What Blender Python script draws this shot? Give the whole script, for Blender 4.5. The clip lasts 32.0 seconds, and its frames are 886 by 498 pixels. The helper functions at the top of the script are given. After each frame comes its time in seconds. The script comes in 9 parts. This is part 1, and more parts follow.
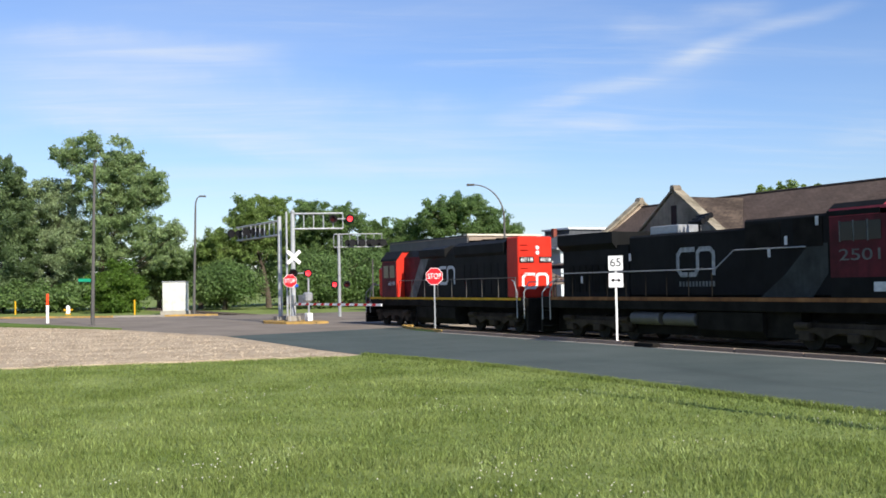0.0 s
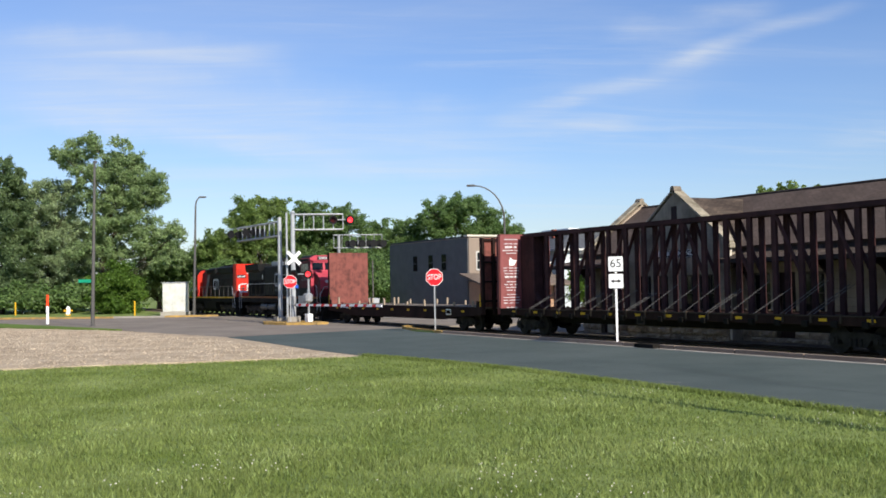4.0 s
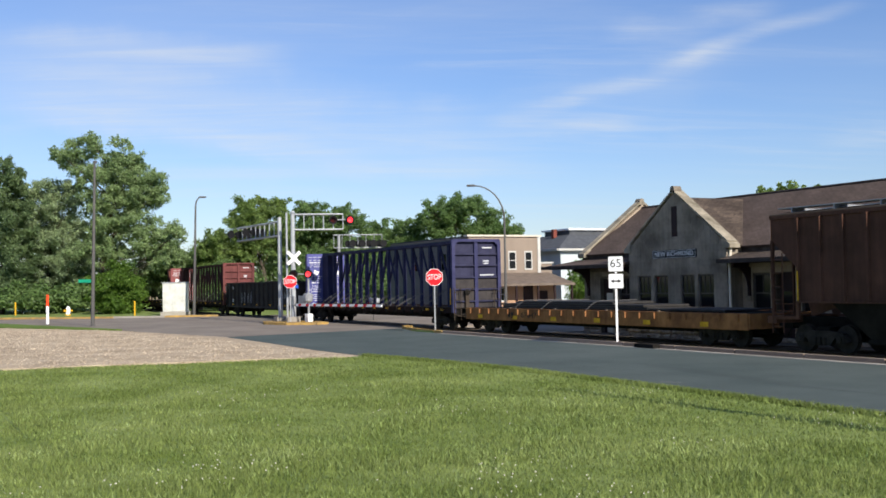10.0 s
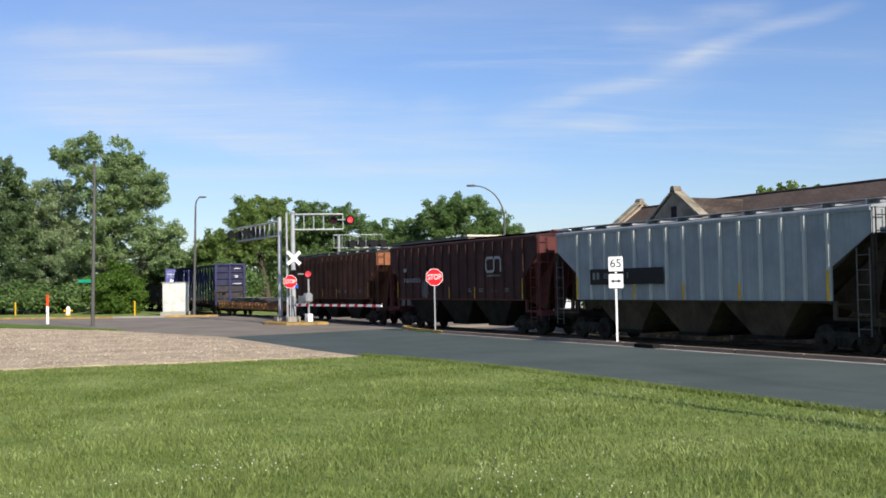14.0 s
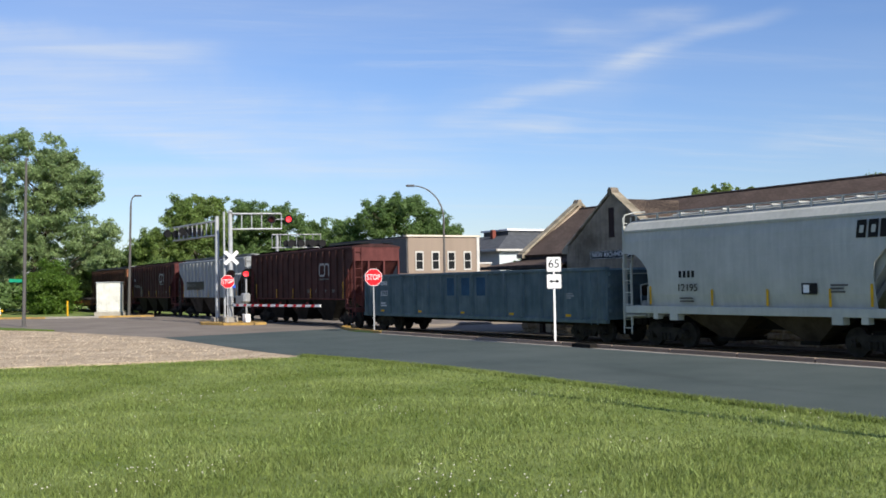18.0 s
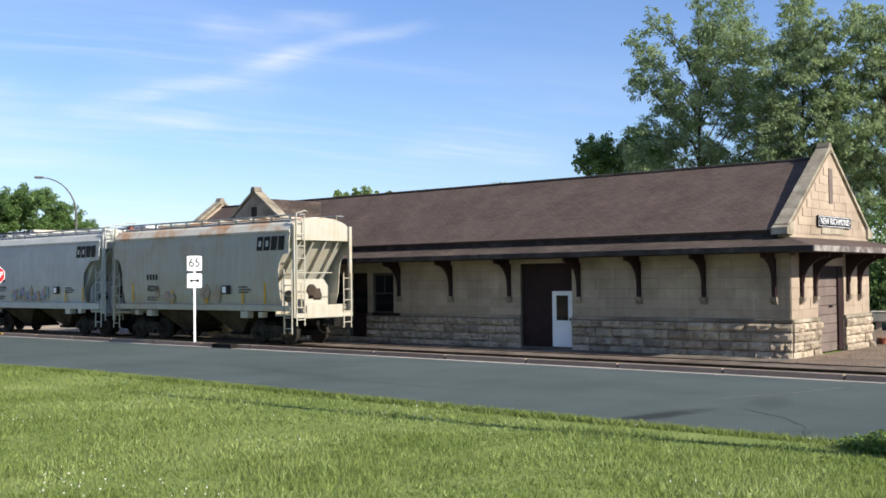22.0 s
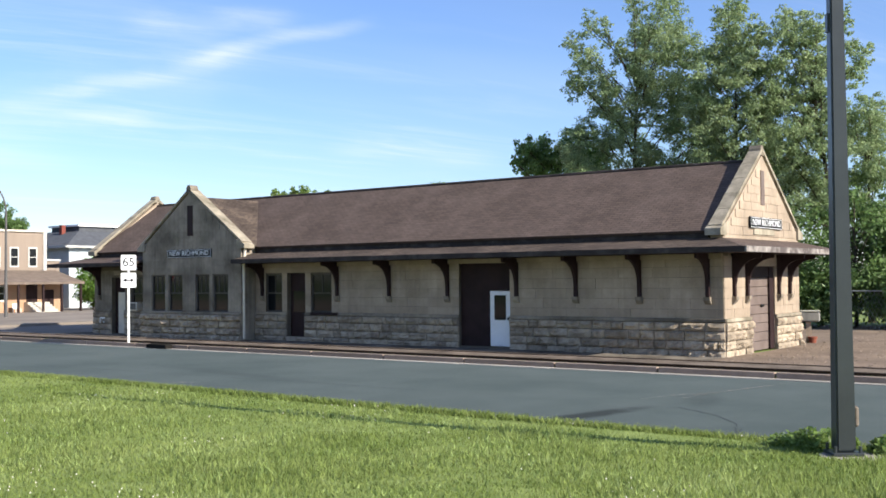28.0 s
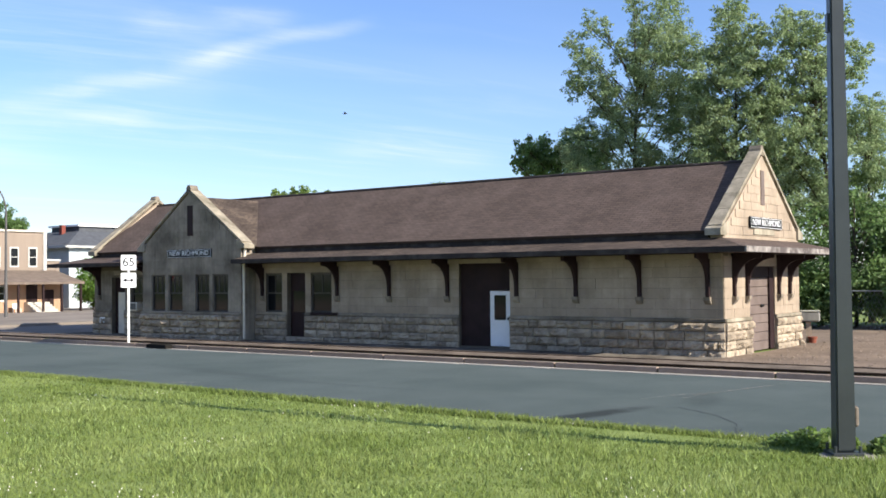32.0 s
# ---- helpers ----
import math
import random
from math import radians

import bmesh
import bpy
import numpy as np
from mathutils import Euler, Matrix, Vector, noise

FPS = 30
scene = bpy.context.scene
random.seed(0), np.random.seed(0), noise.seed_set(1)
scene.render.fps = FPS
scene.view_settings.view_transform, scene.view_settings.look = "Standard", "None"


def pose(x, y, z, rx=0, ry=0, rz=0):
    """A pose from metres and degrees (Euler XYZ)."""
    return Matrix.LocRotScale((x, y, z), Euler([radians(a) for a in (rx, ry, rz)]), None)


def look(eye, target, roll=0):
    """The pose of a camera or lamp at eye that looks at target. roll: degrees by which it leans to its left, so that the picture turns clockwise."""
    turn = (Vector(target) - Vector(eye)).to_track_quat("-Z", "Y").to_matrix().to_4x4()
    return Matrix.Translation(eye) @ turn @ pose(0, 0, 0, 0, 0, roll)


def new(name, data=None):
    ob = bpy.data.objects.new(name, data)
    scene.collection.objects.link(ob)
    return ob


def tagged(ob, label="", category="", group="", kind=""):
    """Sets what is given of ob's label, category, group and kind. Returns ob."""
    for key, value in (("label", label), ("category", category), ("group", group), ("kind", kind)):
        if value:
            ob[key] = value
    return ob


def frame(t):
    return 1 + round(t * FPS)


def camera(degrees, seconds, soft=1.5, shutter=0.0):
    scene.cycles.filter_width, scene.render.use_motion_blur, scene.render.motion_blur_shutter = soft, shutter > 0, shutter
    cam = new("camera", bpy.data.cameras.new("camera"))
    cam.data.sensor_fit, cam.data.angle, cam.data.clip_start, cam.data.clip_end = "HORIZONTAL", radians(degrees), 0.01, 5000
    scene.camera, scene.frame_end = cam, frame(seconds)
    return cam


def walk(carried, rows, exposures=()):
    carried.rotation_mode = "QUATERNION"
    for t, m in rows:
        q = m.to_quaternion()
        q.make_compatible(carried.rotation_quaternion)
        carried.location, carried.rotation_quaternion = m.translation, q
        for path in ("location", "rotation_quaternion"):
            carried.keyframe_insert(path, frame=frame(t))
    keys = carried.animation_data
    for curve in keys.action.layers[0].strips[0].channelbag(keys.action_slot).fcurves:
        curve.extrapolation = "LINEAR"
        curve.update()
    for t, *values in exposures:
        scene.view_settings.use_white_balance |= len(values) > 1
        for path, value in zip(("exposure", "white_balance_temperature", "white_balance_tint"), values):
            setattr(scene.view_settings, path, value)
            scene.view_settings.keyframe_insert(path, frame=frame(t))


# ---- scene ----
# ---------------------------------------------------------------- camera
cam = camera(45.26, 32.0, soft=1.7)
EYE = (0.0, 0.0, 2.58)


def view(yaw, pitch, roll):
    a, b = radians(yaw), radians(pitch)
    ahead = Vector((math.sin(a) * math.cos(b), math.cos(a) * math.cos(b), math.sin(b)))
    return look(EYE, Vector(EYE) + ahead, roll)


# seconds, heading clockwise from +y, tilt, lean: a pan on a tripod
PAN = [(0.0, -62.612, 1.885, -1.075), (0.5, -62.615, 1.931, -1.075), (5.0, -62.615, 1.931, -1.075), (17.0, -62.615, 1.931, -1.075), (17.2, -62.58, 1.930, -1.075),
       (17.5, -61.85, 1.914, -1.07), (18.0, -59.342, 1.878, -1.02), (18.5, -56.102, 1.829, -0.94), (19.0, -52.824, 1.769, -0.86),
       (19.5, -49.38, 1.714, -0.77), (20.0, -47.191, 1.690, -0.70), (20.5, -45.21, 1.655, -0.68), (21.0, -43.482, 1.640, -0.66),
       (21.5, -42.003, 1.613, -0.65), (22.0, -40.233, 1.587, -0.64), (22.5, -38.763, 1.564, -0.61), (23.0, -37.575, 1.541, -0.59),
       (23.5, -36.959, 1.540, -0.585), (24.0, -36.915, 1.538, -0.584), (32.0, -36.915, 1.538, -0.584)]
walk(cam, [(t, view(*v)) for t, *v in PAN],
     exposures=[(0.0, 0.50), (3.0, 0.40), (6.0, 0.36), (17.0, 0.36), (19.0, 0.38), (20.0, 0.48), (21.0, 0.59), (22.0, 0.72), (23.0, 0.89), (24.5, 0.92), (32.0, 0.92)])

# ---------------------------------------------------------------- sky, sun
SUN_AZ, SUN_EL = 2.5, 31.0          # degrees from +x towards +y, and above the horizon
world = bpy.data.worlds.new("sky")
scene.world = world
world.use_nodes = True
wn, wl = world.node_tree.nodes, world.node_tree.links
wn.clear()


def wmath(op, a, b=None):
    n = wn.new("ShaderNodeMath")
    n.operation = op
    for i, v in enumerate((a, b)):
        if v is None:
            continue
        if isinstance(v, (int, float)):
            n.inputs[i].default_value = v
        else:
            wl.new(v, n.inputs[i])
    return n.outputs[0]


sky = wn.new("ShaderNodeTexSky")
sky.sky_type = "NISHITA"
sky.sun_disc = False
sky.sun_elevation = radians(SUN_EL)
sky.sun_rotation = radians(90 - SUN_AZ)
sky.altitude = 300
sky.air_density, sky.dust_density, sky.ozone_density = 1.2, 0.15, 3.5
geo = wn.new("ShaderNodeTexCoord")
sep = wn.new("ShaderNodeSeparateXYZ")
wl.new(geo.outputs["Generated"], sep.inputs[0])
dz = wmath("MAXIMUM", sep.outputs[2], 0.0)
den = wmath("ADD", dz, 0.12)
px, py = wmath("DIVIDE", sep.outputs[0], den), wmath("DIVIDE", sep.outputs[1], den)
plane = wn.new("ShaderNodeCombineXYZ")
wl.new(px, plane.inputs[0]), wl.new(py, plane.inputs[1])


def cirrus(turn, stretch, scale, detail, lo, hi, rough=0.55, distort=0.6, off=0.0):
    m = wn.new("ShaderNodeMapping")
    m.vector_type = "TEXTURE"
    m.inputs["Rotation"].default_value = (0, 0, radians(turn))
    m.inputs["Scale"].default_value = (1.0, 1.0 / stretch, 1.0)
    m.inputs["Location"].default_value = (off, off * 0.7, 0)
    wl.new(plane.outputs[0], m.inputs[0])
    n = wn.new("ShaderNodeTexNoise")
    n.inputs["Scale"].default_value, n.inputs["Detail"].default_value = scale, detail
    n.inputs["Roughness"].default_value, n.inputs["Distortion"].default_value = rough, distort
    wl.new(m.outputs[0], n.inputs["Vector"])
    r = wn.new("ShaderNodeMapRange")
    r.interpolation_type = "SMOOTHSTEP"
    r.inputs["From Min"].default_value, r.inputs["From Max"].default_value = lo, hi
    wl.new(n.outputs[0], r.inputs[0])
    return r.outputs[0]


wisps = cirrus(62, 3.2, 0.55, 7, 0.42, 0.80, off=3.1)
veil = cirrus(48, 1.6, 0.22, 4, 0.40, 0.75, off=7.7)
fine = cirrus(66, 6.0, 1.3, 8, 0.35, 0.75, rough=0.65, off=1.3)
cover = wmath("ADD", wmath("MULTIPLY", wmath("MULTIPLY", wisps, fine), 0.32), wmath("MULTIPLY", veil, 0.14))


def dot(v):
    n = wn.new("ShaderNodeVectorMath")
    n.operation = "DOT_PRODUCT"
    wl.new(geo.outputs["Generated"], n.inputs[0])
    n.inputs[1].default_value = v
    return n.outputs["Value"]


def smooth(value, lo, hi):
    r = wn.new("ShaderNodeMapRange")
    r.interpolation_type = "SMOOTHSTEP"
    r.inputs["From Min"].default_value, r.inputs["From Max"].default_value = lo, hi
    wl.new(value, r.inputs[0])
    return r.outputs[0]


ripple = wn.new("ShaderNodeTexNoise")
ripple.inputs["Scale"].default_value, ripple.inputs["Detail"].default_value, ripple.inputs["Roughness"].default_value = 9.0, 7, 0.6
wl.new(geo.outputs["Generated"], ripple.inputs["Vector"])
wave = wmath("SUBTRACT", ripple.outputs[0], 0.5)


def streak(normal, along, half, width, strength, shift=0.0):
    """One long thin cloud along a great circle of the sky."""
    side = wmath("ABSOLUTE", wmath("ADD", wmath("ADD", dot(normal), shift), wmath("MULTIPLY", wave, width * 1.6)))
    band = wmath("SUBTRACT", 1.0, smooth(side, 0.0, width))
    ends = wmath("SUBTRACT", 1.0, smooth(wmath("ABSOLUTE", dot(along)), half * 0.6, half * 1.25))
    return wmath("MULTIPLY", wmath("MULTIPLY", wmath("MULTIPLY", band, ends), wmath("ADD", wmath("MULTIPLY", fine, 0.7), 0.55)), strength)


for args in (((0.0197, 0.3168, -0.9483), (0.6168, 0.7426, 0.2609), 0.105, 0.013, 0.22), ((-0.0012, 0.3051, -0.9523), (0.7127, 0.6682, 0.2132), 0.085, 0.010, 0.24),
             ((0.0197, 0.3168, -0.9483), (0.6168, 0.7426, 0.2609), 0.100, 0.040, 0.12), ((-0.1515, 0.1800, -0.9719), (0.6599, 0.7504, 0.0361), 0.070, 0.016, 0.24),
             ((-0.2041, -0.1113, -0.9726), (0.2682, 0.9491, -0.1649), 0.240, 0.050, 0.30), ((-0.1741, -0.1186, -0.9776), (0.2247, 0.9618, -0.1567), 0.160, 0.022, 0.26),
             ((-0.2219, 0.0019, -0.9751), (0.2028, 0.9782, -0.0442), 0.110, 0.020, 0.28), ((-0.0963, 0.0465, -0.9943), (0.3671, 0.9301, 0.0079), 0.200, 0.012, 0.22),
             ((-0.1319, 0.0634, -0.9892), (0.5563, 0.8307, -0.0210), 0.070, 0.016, 0.22), ((-0.1125, 0.0564, -0.9921), (0.7777, 0.6264, -0.0526), 0.075, 0.016, 0.20)):
    cover = wmath("ADD", cover, streak(*args))
haze = wn.new("ShaderNodeMapRange")                     # thin white haze low over the horizon
haze.inputs["From Min"].default_value, haze.inputs["From Max"].default_value = 0.0, 0.24
haze.inputs["To Min"].default_value, haze.inputs["To Max"].default_value = 0.04, 0.0
wl.new(dz, haze.inputs[0])
cover = wmath("MINIMUM", wmath("ADD", cover, haze.outputs[0]), 0.85)
mixc = wn.new("ShaderNodeMix")
mixc.data_type = "RGBA"
wl.new(cover, mixc.inputs[0])
tint = wn.new("ShaderNodeMix")
tint.data_type, tint.blend_type = "RGBA", "MULTIPLY"
tint.inputs[0].default_value = 1.0
tint.inputs[7].default_value = (0.975, 1.075, 1.41, 1)
wl.new(sky.outputs[0], tint.inputs[6])
wl.new(tint.outputs[2], mixc.inputs[6])
mixc.inputs[7].default_value = (8.2, 8.6, 9.0, 1)
back = wn.new("ShaderNodeBackground")
back.inputs["Strength"].default_value = 0.072
wout = wn.new("ShaderNodeOutputWorld")
wl.new(mixc.outputs[2], back.inputs[0])
wl.new(back.outputs[0], wout.inputs[0])

sun_data = bpy.data.lights.new("sun", "SUN")
sun_data.energy, sun_data.angle, sun_data.color = 5.0, radians(0.55), (1.0, 0.93, 0.82)
sun = new("sun", sun_data)
sun_way = Vector((math.cos(radians(SUN_EL)) * math.cos(radians(SUN_AZ)), math.cos(radians(SUN_EL)) * math.sin(radians(SUN_AZ)), math.sin(radians(SUN_EL))))
sun.matrix_world = look(sun_way * 60, (0, 0, 0))

# ---------------------------------------------------------------- materials
def paint(name, col, rough=0.7, metal=0.0, var=0.18, scale=1.5, bump=0.15, grain=30.0, col2=None, lo=0.35, hi=0.65, spec=0.12, streak=0.0, island=0.0, rand=0.0, wide=False):
    """A weathered surface: two scales of noise in colour, fine relief, optional runs of dirt down the sides."""
    m = bpy.data.materials.new(name)
    m.use_nodes = True
    n, l = m.node_tree.nodes, m.node_tree.links
    b = n["Principled BSDF"]
    tc = n.new("ShaderNodeTexCoord")
    big, small = n.new("ShaderNodeTexNoise"), n.new("ShaderNodeTexNoise")
    big.inputs["Scale"].default_value, big.inputs["Detail"].default_value = scale, 6
    big.inputs["Roughness"].default_value = 0.62
    small.inputs["Scale"].default_value, small.inputs["Detail"].default_value = grain, 3
    at = n.new("ShaderNodeNewGeometry").outputs["Position"] if wide else tc.outputs["Object"]   # wide: stains run on over many stones
    l.new(at, big.inputs["Vector"]), l.new(at, small.inputs["Vector"])
    ramp = n.new("ShaderNodeValToRGB")
    ramp.color_ramp.elements[0].position, ramp.color_ramp.elements[1].position = lo, hi
    c2 = col2 or tuple(min(1.0, c * (1 + var)) for c in col)
    c1 = col if col2 else tuple(c * (1 - var) for c in col)
    ramp.color_ramp.elements[0].color, ramp.color_ramp.elements[1].color = (*c1, 1), (*c2, 1)
    l.new(big.outputs[0], ramp.inputs[0])
    out = ramp.outputs[0]

    def scaled(colour, factor, low, high):
        mr = n.new("ShaderNodeMapRange")
        mr.inputs["To Min"].default_value, mr.inputs["To Max"].default_value = low, high
        l.new(factor, mr.inputs[0])
        mx = n.new("ShaderNodeMix")
        mx.data_type, mx.blend_type = "RGBA", "MULTIPLY"
        mx.inputs[0].default_value = 1.0
        l.new(colour, mx.inputs[6]), l.new(mr.outputs[0], mx.inputs[7])
        return mx.outputs[2]

    out = scaled(out, small.outputs[0], 1 - var * 0.9, 1 + var * 0.9)
    if streak:
        mp, st = n.new("ShaderNodeMapping"), n.new("ShaderNodeTexNoise")
        mp.inputs["Scale"].default_value = (5.0, 5.0, 0.35)
        st.inputs["Scale"].default_value, st.inputs["Detail"].default_value = 1.4, 5
        l.new(at, mp.inputs[0]), l.new(mp.outputs[0], st.inputs["Vector"])
        out = scaled(out, st.outputs[0], 1 - streak, 1 + streak * 0.7)
    if island:
        g = n.new("ShaderNodeNewGeometry")
        out = scaled(out, g.outputs["Random Per Island"], 1 - island, 1 + island)
    if rand:
        oi = n.new("ShaderNodeObjectInfo")
        out = scaled(out, oi.outputs["Random"], 1 - rand, 1 + rand)
    l.new(out, b.inputs["Base Color"])
    b.inputs["Roughness"].default_value, b.inputs["Metallic"].default_value = rough, metal
    b.inputs["Specular IOR Level"].default_value = spec
    if bump:
        bp = n.new("ShaderNodeBump")
        bp.inputs["Strength"].default_value, bp.inputs["Distance"].default_value = bump, 0.02
        l.new(small.outputs[0], bp.inputs["Height"])
        l.new(bp.outputs[0], b.inputs["Normal"])
    return m


def leafy(name, dark, light, gloss=0.45):
    m = paint(name, dark, rough=gloss, col2=light, scale=0.35, grain=3.0, bump=0.0, var=0.2, island=0.38, spec=0.25, lo=0.3, hi=0.7)
    n, l = m.node_tree.nodes, m.node_tree.links
    b = n["Principled BSDF"]
    tr, mx = n.new("ShaderNodeBsdfTranslucent"), n.new("ShaderNodeMixShader")
    mx.inputs[0].default_value = 0.5
    l.new(b.inputs["Base Color"].links[0].from_socket, tr.inputs["Color"])
    l.new(b.outputs[0], mx.inputs[1]), l.new(tr.outputs[0], mx.inputs[2])
    l.new(mx.outputs[0], n["Material Output"].inputs[0])
    return m


def glowing(name, col, strength):
    m = bpy.data.materials.new(name)
    m.use_nodes = True
    b = m.node_tree.nodes["Principled BSDF"]
    b.inputs["Base Color"].default_value = (*col, 1)
    b.inputs["Emission Color"].default_value = (*col, 1)
    b.inputs["Emission Strength"].default_value = strength
    return m


def shingled(name, col, col2, lift=1.0):
    m = paint(name, col, rough=0.95, col2=col2, scale=0.7, grain=14, bump=0.3, var=0.2, spec=0.15, streak=0.12)
    n, l = m.node_tree.nodes, m.node_tree.links
    b = n["Principled BSDF"]
    tc, br = n.new("ShaderNodeTexCoord"), n.new("ShaderNodeTexBrick")
    br.inputs["Scale"].default_value = 1.0
    br.inputs["Brick Width"].default_value, br.inputs["Row Height"].default_value, br.inputs["Mortar Size"].default_value = 0.30, 0.13, 0.012
    br.inputs["Color1"].default_value, br.inputs["Color2"].default_value, br.inputs["Mortar"].default_value = (1 + 0.12 * lift, 1 + 0.1 * lift, 1 + 0.1 * lift, 1), (1 - 0.14 * lift, 1 - 0.14 * lift, 1 - 0.12 * lift, 1), (1 - 0.38 * lift, 1 - 0.4 * lift, 1 - 0.4 * lift, 1)
    l.new(tc.outputs["UV"], br.inputs["Vector"])
    mx = n.new("ShaderNodeMix")
    mx.data_type, mx.blend_type = "RGBA", "MULTIPLY"
    mx.inputs[0].default_value = 1.0
    l.new(b.inputs["Base Color"].links[0].from_socket, mx.inputs[6]), l.new(br.outputs[0], mx.inputs[7])
    l.new(mx.outputs[2], b.inputs["Base Color"])
    bp = n.new("ShaderNodeBump")
    bp.inputs["Strength"].default_value, bp.inputs["Distance"].default_value = 0.5, 0.03
    l.new(br.outputs[0], bp.inputs["Height"]), l.new(bp.outputs[0], b.inputs["Normal"])
    return m


def road_paint(name):
    """Worn asphalt with three soft darker patches and pale scuffs of their own shape."""
    m = paint(name, (0.060, 0.078, 0.073), rough=0.92, col2=(0.085, 0.104, 0.098), scale=0.28, grain=40, bump=0.35, var=0.16, spec=0.2)
    n, l = m.node_tree.nodes, m.node_tree.links
    b = n["Principled BSDF"]
    tc = n.new("ShaderNodeTexCoord")
    for place, turn, size, dark in (((-9.25, 16.7, 0.13), -12.0, (0.42, 2.0, 1.0), 0.38), ((-8.55, 19.9, 0.13), 20.0, (0.5, 1.6, 1.0), 0.82), ((-21.5, 19.0, 0.13), 80.0, (0.5, 5.0, 1.0), 0.86)):
        mp, gr, no, mul, mr, mx = n.new("ShaderNodeMapping"), n.new("ShaderNodeTexGradient"), n.new("ShaderNodeTexNoise"), n.new("ShaderNodeMath"), n.new("ShaderNodeMapRange"), n.new("ShaderNodeMix")
        mp.vector_type = "TEXTURE"
        mp.inputs["Location"].default_value, mp.inputs["Rotation"].default_value, mp.inputs["Scale"].default_value = place, (0, 0, radians(turn)), size
        gr.gradient_type = "SPHERICAL"
        no.inputs["Scale"].default_value, no.inputs["Detail"].default_value = 3.0, 6
        l.new(tc.outputs["Object"], mp.inputs[0]), l.new(mp.outputs[0], gr.inputs[0]), l.new(tc.outputs["Object"], no.inputs["Vector"])
        mul.operation = "MULTIPLY"
        l.new(gr.outputs[1], mul.inputs[0]), l.new(no.outputs[0], mul.inputs[1])
        mr.inputs["From Min"].default_value, mr.inputs["From Max"].default_value = 0.05, 0.30
        mr.inputs["To Min"].default_value, mr.inputs["To Max"].default_value = 1.0, dark
        l.new(mul.outputs[0], mr.inputs[0])
        mx.data_type, mx.blend_type = "RGBA", "MULTIPLY"
        mx.inputs[0].default_value = 1.0
        l.new(b.inputs["Base Color"].links[0].from_socket, mx.inputs[6]), l.new(mr.outputs[0], mx.inputs[7])
        l.new(mx.outputs[2], b.inputs["Base Color"])
    return m


